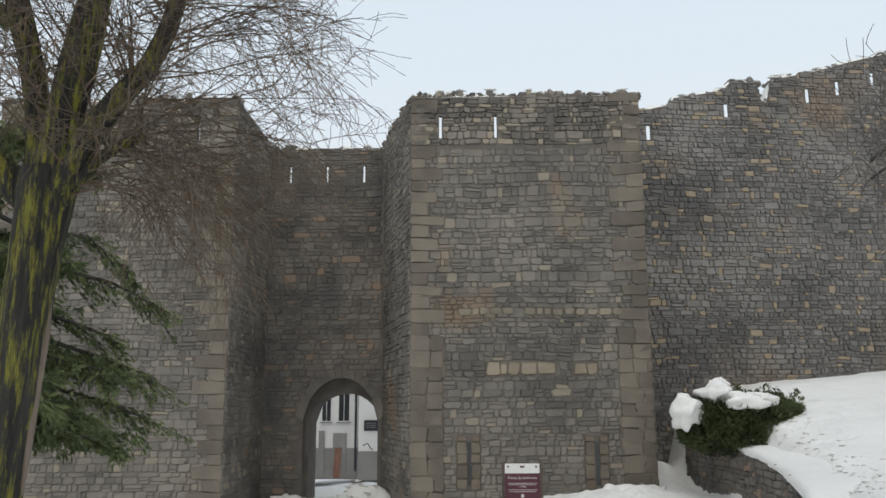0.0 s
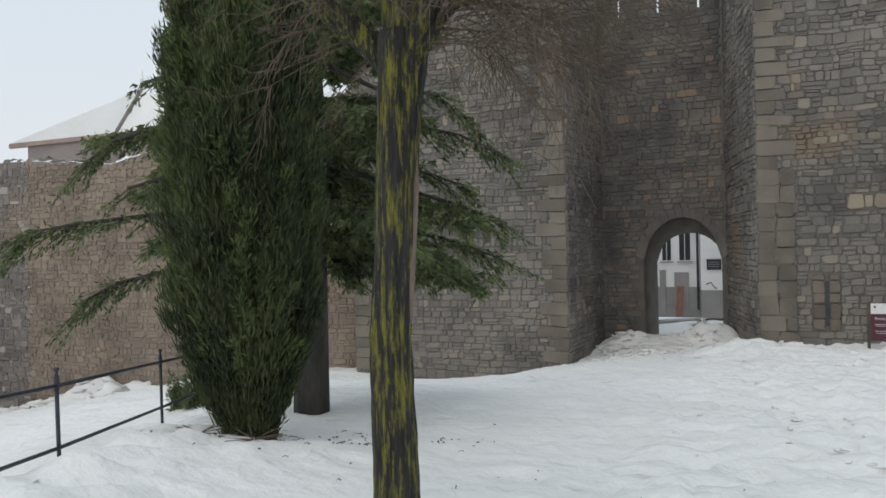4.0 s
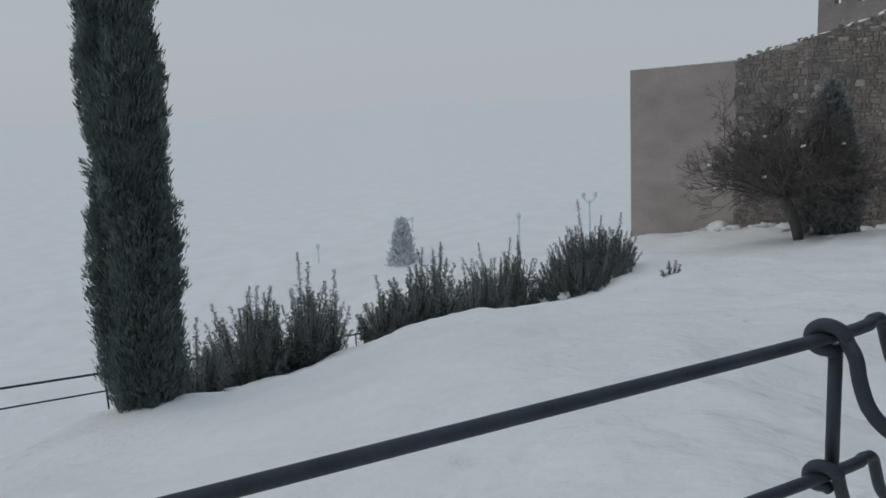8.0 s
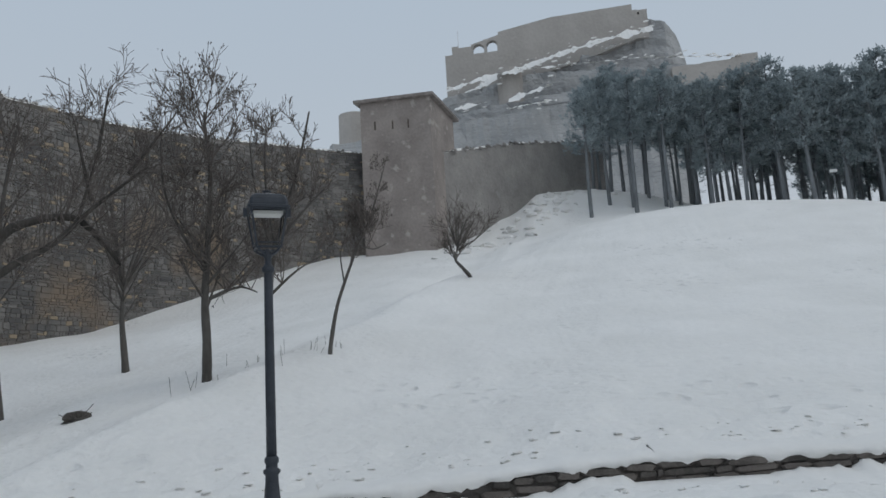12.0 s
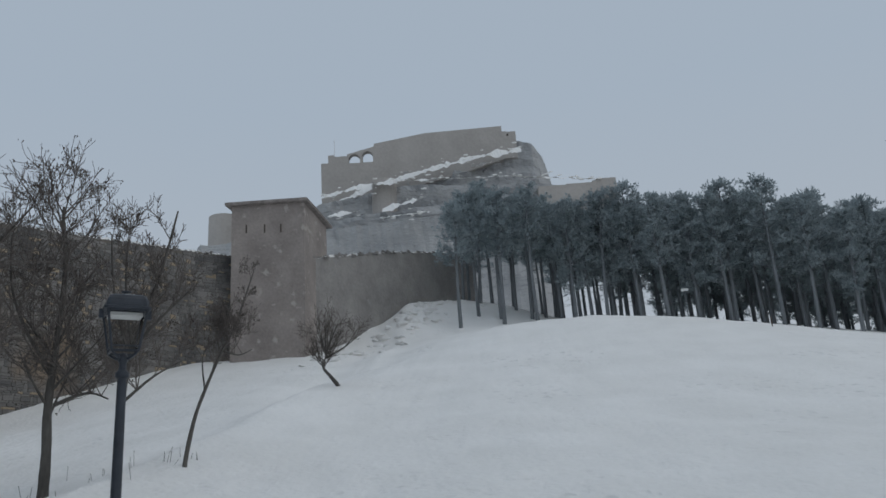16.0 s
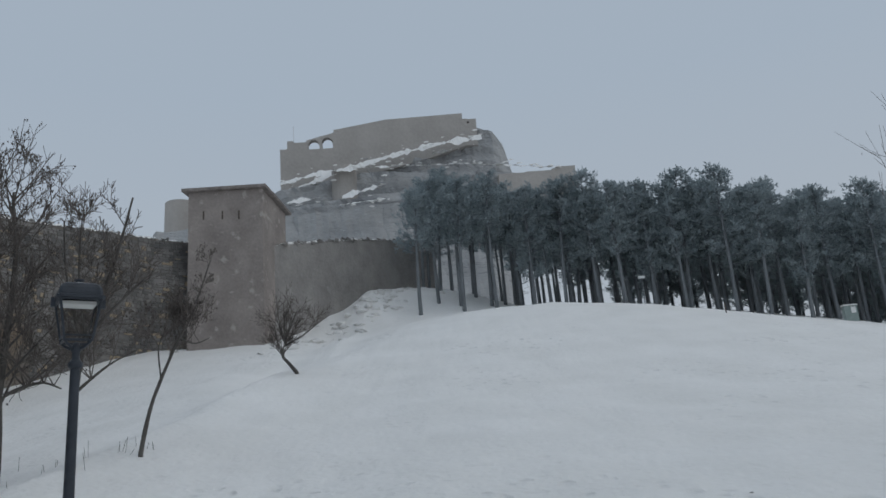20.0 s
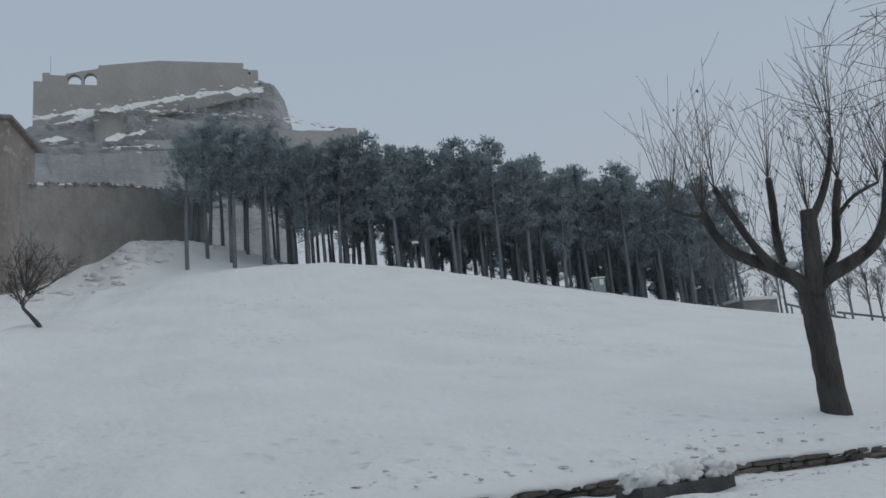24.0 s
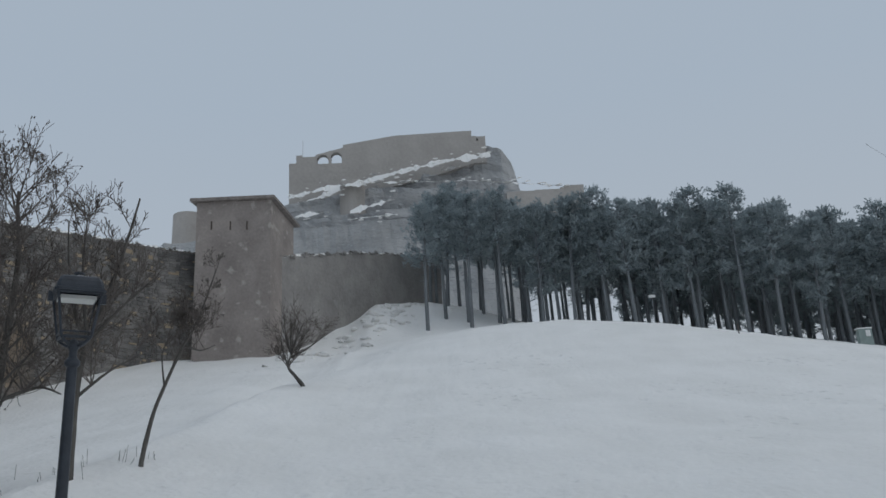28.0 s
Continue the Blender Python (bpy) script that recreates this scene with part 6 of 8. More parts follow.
def column(name, base, profile, material, tufts, size, label, lean=0.55, seed=1, core=0.8, snow=0, slim=1.0):
    """A dense upright evergreen: profile of (height, radius)."""
    g = random.Random(seed)
    ob = thing(name, label, "tree", place=base)
    base = Vector(base)
    part("trunk", Shape().tube([base - Vector((0, 0, 0.5)), base + Vector((0, 0, profile[-1][0] * 0.6))], [0.14, 0.05], 8).mesh("trunk", BARK), ob)
    inner = Shape()
    rows = [(r * core * g.uniform(0.85, 1.1), h) for h, r in profile]
    inner.lathe(base, [(max(0.02, r), h) for r, h in rows], 14)
    part("inner_foliage", inner.mesh("inner_foliage", material), ob, "", "stuff")
    sh, tuft = Shape(), Shape()
    top = profile[-1][0]
    for _ in range(tufts):
        h = g.uniform(profile[0][0], top)
        r = line(h, [(a, b) for a, b in profile]) * (0.72 + 0.34 * g.random()) * (1 + 0.16 * noise.noise(Vector((h * 1.6, seed, g.random() * 0.2))))
        a = g.uniform(0, 6.283)
        r *= 1 + 0.38 * noise.noise(Vector((math.cos(a) * 1.9, math.sin(a) * 1.9, h * 0.55 + seed))) + 0.12 * noise.noise(Vector((math.cos(a) * 4, math.sin(a) * 4, h * 2 + seed)))
        p = base + Vector((math.cos(a) * r, math.sin(a) * r, h))
        sprays(sh, g, p, Vector((math.cos(a) * lean, math.sin(a) * lean, 1)), 7, size, 0.35 if slim == 1 else 0.24, slim)
    part("foliage", sh.mesh("foliage", material), ob, "dense scaly green sprays", "stuff")
    high_tree = top > 12
    if slim != 1:
        for _ in range(70 if high_tree else 260):
            h, a = g.uniform(0.1, 0.97) * top, g.uniform(0, 6.283)
            r = line(h, profile) * g.uniform(0.9, 1.15 if high_tree else 1.0)
            d = Vector((math.cos(a), math.sin(a), 0))
            for j in range(5):
                sprays(tuft, g, base + d * (r + 0.035 * j) + Vector((0, 0, h + 0.075 * j)), d * 0.6 + Vector((0, 0, 1)), 16, size * 0.95, 0.55, 0.6)
        part("side_tuft", tuft.mesh("side_tuft", CYPRESS_TIP if material is CYPRESS else material), ob, "paler green shoot tips" if material is CYPRESS else "", "stuff")
    for k in range(snow):
        a, h = g.uniform(0, 6.28), g.uniform(0.3, 1.0) * top
        r = line(h, profile) * 0.95
        part("snow_tuft", Shape().lump(base + Vector((math.cos(a) * r, math.sin(a) * r, h)), (0.12, 0.12, 0.07), 0.4, 5, 7, k).mesh("snow_tuft", SNOW, True), ob, "small lump of snow")
    return ob


column("cypress", (-4.1, 8.75, -0.62), ((0.05, 0.18), (0.4, 0.34), (1.0, 0.56), (1.8, 0.7), (3.0, 0.8), (4.4, 0.78), (6.0, 0.62), (7.6, 0.32), (8.6, 0.05)), CYPRESS, 27000, 0.11, "broad dark green cypress beside the railing", seed=41, lean=0.3, slim=0.42)
column("columnar_cypress", (-15.08, -5.9, -4.05), ((0.0, 0.54), (0.8, 0.66), (2.8, 0.68), (5.6, 0.62), (8.5, 0.53), (11.3, 0.4), (13.5, 0.2), (14.2, 0.03)), BLUE_CYPRESS, 26000, 0.13, "tall narrow dark cypress standing in snow", seed=42, lean=0.4, slim=0.5).rotation_euler = (-0.034, 0, 0)
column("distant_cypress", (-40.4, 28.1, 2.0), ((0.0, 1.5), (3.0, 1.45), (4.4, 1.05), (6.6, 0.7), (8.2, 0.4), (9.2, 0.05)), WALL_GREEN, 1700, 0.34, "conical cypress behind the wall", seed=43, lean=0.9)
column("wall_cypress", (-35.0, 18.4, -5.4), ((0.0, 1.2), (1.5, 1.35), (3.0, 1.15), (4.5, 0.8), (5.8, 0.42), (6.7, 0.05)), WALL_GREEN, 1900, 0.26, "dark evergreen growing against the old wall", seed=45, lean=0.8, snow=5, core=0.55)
column("misty_cypress", (-69.8, -1.0, -15.5), ((0.0, 1.1), (3.0, 0.9), (5.0, 0.5), (6.4, 0.05)), HAZE_PALE, 500, 0.5, "small haze-pale cypress far below", seed=44)


def cedar():
    """Layered drooping boughs round a tall trunk, behind the cypress."""
    g = random.Random(51)
    base = Vector((-5.6, 12.2, -0.95))
    ob = thing("cedar", "dark green cedar with layered drooping boughs", "tree", place=base)
    part("trunk", Shape().tube([base - Vector((0, 0, 0.4)), base + Vector((0.1, 0, 5)), base + Vector((0.1, 0, 10))], [0.3, 0.22, 0.06], 10).mesh("trunk", BARK, True), ob)
    wood, leaf = Shape(), Shape()
    for k in range(58):
        h = g.uniform(2.3, 9.4)
        a = g.uniform(0, 6.283)
        long = (4.4 - 0.34 * h) * g.uniform(0.65, 1.12)
        d = Vector((math.cos(a), math.sin(a), 0.18))
        p = base + Vector((0, 0, h))
        pts = [p.copy()]
        n = 9
        for i in range(n):
            d = (d + Vector((g.gauss(0, 0.06), g.gauss(0, 0.06), -0.055))).normalized()
            p = p + d * (long / n)
            pts.append(p.copy())
        wood.tube(pts, [0.05 * (1 - 0.85 * i / n) for i in range(n + 1)], 5)
        side = Vector((-math.sin(a), math.cos(a), 0))
        for i in range(2, n + 1):
            for s in (-1, 1):
                for _ in range(4):
                    q = pts[i] + (pts[i - 1] - pts[i]) * g.random()
                    e = (side * s * g.uniform(0.5, 1.0) + d * g.uniform(0.3, 0.9) + Vector((0, 0, g.uniform(-0.75, 0.15)))).normalized()
                    reach = long * 0.26 * g.uniform(0.4, 1.0) * (1.15 - 0.5 * i / n)
                    wood.tube([q, q + e * reach], [0.009, 0.004], 3, False)
                    m = max(3, int(reach / 0.075))
                    for j in range(m):
                        sprays(leaf, g, q + e * reach * (j + 0.5) / m, e + Vector((0, 0, -0.25)), 5, 0.125, 0.55)
    for pts in (((-5.6, 12.2, 2.7), (-6.8, 10.4, 2.25), (-7.6, 9.5, 2.1), (-8.0, 9.1, 2.0), (-8.3, 8.8, 1.75)), ((-5.6, 12.2, 4.3), (-6.7, 10.5, 3.6), (-7.3, 9.9, 3.3), (-7.6, 9.6, 2.95)),
                ((-5.6, 12.2, 1.7), (-6.7, 10.5, 1.45), (-7.3, 9.9, 1.25), (-7.7, 9.5, 0.95)), ((-5.6, 12.2, 3.2), (-6.5, 10.6, 2.9), (-7.2, 10.0, 2.6)), ((-5.6, 12.2, 5.2), (-6.5, 10.6, 4.4), (-7.0, 10.1, 4.1)), ((-5.6, 12.2, 4.2), (-4.0, 12.2, 3.6), (-2.9, 12.2, 3.3), (-2.2, 12.27, 2.95)),
                ((-5.6, 12.2, 3.2), (-4.0, 12.3, 2.6), (-3.0, 12.2, 2.3), (-2.24, 12.25, 2.0)), ((-5.6, 12.2, 2.6), (-4.0, 12.0, 2.0), (-3.0, 12.1, 1.75), (-2.35, 12.2, 1.5)),
                ((-5.6, 12.2, 4.8), (-4.2, 12.0, 4.1), (-3.2, 12.0, 3.9), (-2.7, 12.1, 3.5)), ((-5.6, 12.2, 3.6), (-4.2, 11.8, 3.0), (-3.3, 11.9, 2.75), (-2.8, 12.0, 2.55))):
        pts = [Vector(p) for p in pts]
        wood.tube(pts, [0.05, 0.035, 0.025, 0.015, 0.006][:len(pts)], 5)
        for p, q in zip(pts[1:], pts[2:]):
            d = (q - p).normalized()
            side = Vector((-d.y, d.x, 0))
            for k in range(11):
                o, s = p + (q - p) * g.random(), g.choice((-1, 1))
                e = (d * g.uniform(0.6, 1.0) + side * s * g.uniform(0.1, 0.8) + Vector((0, 0, g.uniform(-0.8, 0.05)))).normalized()
                reach = g.uniform(0.25, 0.85)
                wood.tube([o, o + e * reach], [0.009, 0.004], 3, False)
                for j in range(8):
                    sprays(leaf, g, o + e * reach * (j + 0.5) / 8, e + Vector((0, 0, -0.2)), 4, 0.09, 0.5)
    part("boughwork", wood.mesh("boughs", BARK), ob, "", "stuff")
    part("needles", leaf.mesh("needles", CEDAR), ob, "drooping needle sprays", "stuff")


cedar()


def shrub(base, size, high, seed, label="small haze-pale evergreen shrub in the snow", material=None, n=None, snow=0):
    """A rounded evergreen: many upright leafy shoots under a dome, with a few that stand out on top."""
    g = random.Random(seed)
    base = Vector(base)
    ob = thing("shrub", label, "shrub", "shrubs along the slope edge", place=base)
    wood, leaf = Shape(), Shape()
    for k in range(n or int(26 + 30 * size)):
        a, t = g.uniform(0, 6.28), g.random() ** 0.55
        p = base + Vector((math.cos(a) * size * 0.4 * t, math.sin(a) * size * 0.4 * t, -0.1))
        tall = high * (0.55 + 0.3 * math.sqrt(max(0.0, 1 - t * t)) + 0.05 * g.random() - 0.32 * t)
        if g.random() < 0.14:
            tall *= g.uniform(1.15, 1.4)
        d = Vector((math.cos(a) * 0.5 * t + g.gauss(0, 0.08), math.sin(a) * 0.5 * t + g.gauss(0, 0.08), 1)).normalized()
        wood.tube([p, p + d * tall], [0.018, 0.005], 3, False)
        m = max(3, int(tall / 0.085))
        for j in range(m):
            f = (j + 0.6) / m
            for _ in range(2):
                o = Vector((g.gauss(0, 1), g.gauss(0, 1), 0)) * 0.07 * (1.1 - f) * min(1.6, high)
                sprays(leaf, g, p + d * tall * f + o, d + o * 2.0, 9, 0.085 * (1.2 - 0.5 * f), 0.7, 0.8)
    part("stemwork", wood.mesh("stems", BARK), ob, "", "stuff")
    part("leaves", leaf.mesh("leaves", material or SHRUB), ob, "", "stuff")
    for k in range(snow):
        a, t = g.uniform(0, 6.28), g.uniform(0.35, 0.6)
        c = base + Vector((math.cos(a) * size * t, math.sin(a) * size * t, g.uniform(0.0, 0.3)))
        r = g.uniform(0.1, 0.24)
        part("snow_lump", Shape().lump(c, (r * 1.4, r * 1.2, r * 0.7), 0.5, 7, 10, seed + k).mesh("snow_lump", SNOW, True), ob, "lump of snow caught in the twigs")
    return ob


for k, (x, y, s, h) in enumerate(((-18.42, -5.9, 0.95, 1.75), (-20.5, -5.1, 1.5, 2.4), (-21.3, -4.6, 1.2, 2.55), (-21.26, -3.63, 0.6, 2.6), (-22.68, -3.21, 0.62, 2.5), (-22.68, -1.36, 1.4, 1.6), (-23.2, -0.5, 1.2, 2.2), (-23.67, 0.13, 0.7, 2.9),
                                  (-26.8, 1.69, 1.5, 1.9), (-28.9, 2.69, 1.4, 2.6), (-29.6, 3.54, 1.1, 2.3), (-29.6, 5.6, 2.4, 2.1), (-31.0, 6.6, 2.8, 2.8), (-32.5, 7.6, 2.2, 2.3))):
    shrub((x, y, ground(x, y)), s * 1.15, h * 1.1, 60 + k, snow=5 if 7 < k < 12 else 2)
shrub((-26.2, 8.3, ground(-26.2, 8.3)), 0.6, 0.8, 81, n=7, label="few bare stems poking out of the snow", material=TWIG_FAR)
shrub((-9.05, 13.8, ground(-9.05, 13.8) - 0.1), 1.6, 1.15, 82, label="low juniper bush beside the railing", material=CEDAR)
for k, (x, y) in enumerate(((-27.5, 24.3), (-31.5, 23.6), (-37.5, 21.0), (-30.2, 23.9))):
    shrub((x, y, ground(x, y)), 1.2, 0.5, 90 + k, n=12, label="snow-laden low bush at the wall foot")


def laurel():
    """The snow-laden evergreen on the planter wall."""
    g = random.Random(71)
    c = Vector((9.35, 23.7, 0.72))
    ob = thing("evergreen_bush", "dark evergreen bush weighed down with heaps of snow", "bush", place=c)
    leaf = Shape()
    for k in range(5200):
        a, t, h = g.uniform(0, 6.28), g.random() ** 0.4, g.uniform(-0.8, 1.0)
        p = c + Vector((math.cos(a) * 1.6 * t, math.sin(a) * 1.2 * t, 0.3 + h * 0.95 * math.sqrt(max(0, 1 - t * t * 0.75)))) + Vector((0, 0, 0.12 * noise.noise(Vector((math.cos(a) * 3, math.sin(a) * 3, t * 3)))))
        sprays(leaf, g, p, Vector((math.cos(a), math.sin(a), 0.6)), 6, 0.125, 0.6)
    for dx, dy, h in ((0.0, 0.2, 1.45), (0.2, 0.3, 1.35), (0.9, 0.2, 1.42), (1.1, 0.1, 1.2), (1.5, 0.0, 1.25), (-0.3, 0.2, 1.2)):
        for j in range(22):
            q = c + Vector((dx + g.gauss(0, 0.1), dy + g.gauss(0, 0.1), h * (0.45 + 0.025 * j)))
            sprays(leaf, g, q, Vector((g.gauss(0, 0.3), 0, 1)), 9, 0.11, 0.6)
    part("leaves", leaf.mesh("leaves", CYPRESS), ob, "", "stuff")
    for k, (dx, dy, dz, sx, sy, sz) in enumerate(((-1.6, -0.6, 0.72, 0.34, 0.4, 0.46), (-0.8, -0.5, 1.22, 0.42, 0.45, 0.28), (-0.62, -0.4, 1.42, 0.2, 0.25, 0.18), (-0.1, -0.85, 0.96, 0.6, 0.45, 0.24), (0.35, -0.8, 1.05, 0.35, 0.4, 0.18), (-0.35, 0.2, 1.34, 0.16, 0.2, 0.2), (1.1, -0.5, 0.55, 0.2, 0.3, 0.3))):
        part("snow_lump", Shape().lump(c + Vector((dx, dy, dz)), (sx, sy, sz), 0.42, 14, 20, k * 1.7 + 3).mesh("snow_lump", SNOW, True), ob, "heap of snow on the branches")


laurel()


# ---- pine wood on the hill ----
def pine_kind(seed, high, start, wide=1.0):
    g = random.Random(seed)
    ob = thing("pine", "tall haze-pale pine with a bare lower trunk", "tree", "pines of the wood")
    pts = [Vector((0, 0, -1.0))]
    bend = Vector((g.gauss(0, 0.01), g.gauss(0, 0.01), 0))
    for i in range(1, 7):
        pts.append(Vector((bend.x * i * i, bend.y * i * i, high * i / 6)))
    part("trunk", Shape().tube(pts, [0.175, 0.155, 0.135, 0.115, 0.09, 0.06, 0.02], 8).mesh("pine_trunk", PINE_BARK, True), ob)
    leaf, wood = Shape(), Shape()
    for k in range(int(high * 12 * (1 - start))):
        f = g.random() ** 0.85
        h = high * (start + (1.0 - start) * f)
        reach = wide * (0.55 + 1.15 * math.sin(math.pi * min(1, 0.22 + f * 0.72))) * g.uniform(0.4, 1.0) * (1 + 0.45 * noise.noise(Vector((h * 0.7, seed, 2))))
        a = g.uniform(0, 6.28)
        p = Vector((bend.x * (h / high * 6) ** 2, bend.y * (h / high * 6) ** 2, h))
        q = p + Vector((math.cos(a) * reach, math.sin(a) * reach, reach * g.uniform(0.05, 0.55)))
        wood.tube([p, q], [0.03, 0.012], 3, False)
        for j in range(6):
            c = p + (q - p) * (0.4 + 0.12 * j) + Vector((g.gauss(0, 0.17), g.gauss(0, 0.17), g.gauss(0, 0.13)))
            sprays(leaf, g, c, Vector((math.cos(a) * 0.5, math.sin(a) * 0.5, 0.8)), 9, 0.26, 0.8)
    for k in range(9):
        h, a = high * g.uniform(start * 0.55, start), g.uniform(0, 6.28)
        reach = g.uniform(0.3, 1.1)
        p = Vector((bend.x * (h / high * 6) ** 2, bend.y * (h / high * 6) ** 2, h))
        wood.tube([p, p + Vector((math.cos(a) * reach, math.sin(a) * reach, -0.1 * reach))], [0.022, 0.008], 3, False)
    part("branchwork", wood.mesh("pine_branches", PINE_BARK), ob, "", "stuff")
    part("needles", leaf.mesh("pine_needles", PINE), ob, "haze-pale blue-green needle clumps", "stuff")
    return ob


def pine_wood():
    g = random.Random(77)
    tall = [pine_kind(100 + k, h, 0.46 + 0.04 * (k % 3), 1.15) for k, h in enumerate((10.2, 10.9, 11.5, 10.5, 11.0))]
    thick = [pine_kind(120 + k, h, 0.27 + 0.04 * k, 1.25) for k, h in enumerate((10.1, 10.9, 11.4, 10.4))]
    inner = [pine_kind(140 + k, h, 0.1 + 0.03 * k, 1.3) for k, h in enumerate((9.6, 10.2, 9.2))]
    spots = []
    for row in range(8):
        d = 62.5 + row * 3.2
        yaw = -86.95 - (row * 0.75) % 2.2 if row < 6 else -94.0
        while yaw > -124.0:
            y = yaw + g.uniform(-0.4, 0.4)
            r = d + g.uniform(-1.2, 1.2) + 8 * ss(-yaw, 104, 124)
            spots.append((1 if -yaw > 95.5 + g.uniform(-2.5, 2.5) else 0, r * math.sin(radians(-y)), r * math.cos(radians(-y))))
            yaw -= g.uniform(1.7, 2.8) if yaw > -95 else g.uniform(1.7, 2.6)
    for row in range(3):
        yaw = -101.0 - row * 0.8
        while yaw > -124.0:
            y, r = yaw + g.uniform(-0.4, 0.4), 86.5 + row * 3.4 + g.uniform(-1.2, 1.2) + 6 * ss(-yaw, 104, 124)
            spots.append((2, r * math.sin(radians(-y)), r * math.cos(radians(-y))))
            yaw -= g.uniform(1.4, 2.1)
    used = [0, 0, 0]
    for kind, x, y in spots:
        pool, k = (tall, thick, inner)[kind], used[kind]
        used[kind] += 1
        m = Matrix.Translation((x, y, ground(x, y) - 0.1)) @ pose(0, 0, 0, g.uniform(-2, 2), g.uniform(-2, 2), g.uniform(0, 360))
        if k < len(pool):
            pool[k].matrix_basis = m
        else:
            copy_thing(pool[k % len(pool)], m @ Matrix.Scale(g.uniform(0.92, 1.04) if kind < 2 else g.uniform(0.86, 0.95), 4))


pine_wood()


def far_saplings():
    g = random.Random(88)
    for k in range(30):
        yaw, d = -122.5 - k * 0.75 + g.uniform(-0.4, 0.4), g.uniform(62, 82)
        x, y = d * math.sin(radians(-yaw)), d * math.cos(radians(-yaw))
        if k < 4:
            t = Tree(200 + k)
            h = (5.2, 4.4, 6.0, 3.6)[k]
            fine = t.stem([(0, 0, -0.8), (0.05, 0, h * 0.4), (0, 0.08, h * 0.75)], 0.1, 0.04, 6)
            t.clothe(fine, 16, h * 0.3, 0.035, 2, 0.35, 1.0, 0.5, 0.7, up=0.15, bend=0.2, split=(3, 4), shrink=0.6, stop=0.014)
            ob = t.finish("sapling", "young bare haze-pale tree at the edge of the field", (0, 0, 0), PINE_BARK, PINE_BARK, "saplings at the field edge")
            ob.location = (x, y, ground(x, y))
            kinds_s.append(ob)
        else:
            copy_thing(kinds_s[k % 4], Matrix.Translation((x, y, ground(x, y))) @ pose(0, 0, 0, 0, 0, g.uniform(0, 360)))


kinds_s = []
far_saplings()


# ---- forged railing beside the path ----
POSTS = ((-2.165, 1.555, 0.975, 0.255), (-3.235, 3.85, 0.815, 0.117), (-4.14, 6.21, 0.682, -0.01), (-5.57, 8.90, 0.475, -0.24), (-6.9, 11.5, 0.28, -0.44))


def bend(pts, steps=5):
    """A smooth line through the points."""
    pts = [Vector(p) for p in pts]
    out = []
    for i in range(len(pts) - 1):
        a, b, c, f = pts[max(i - 1, 0)], pts[i], pts[i + 1], pts[min(i + 2, len(pts) - 1)]
        for s in range(steps):
            t = s / steps
            out.append(0.5 * ((2 * b) + (c - a) * t + (2 * a - 5 * b + 4 * c - f) * t * t + (3 * b - a - 3 * c + f) * t ** 3))
    return out + [pts[-1]]


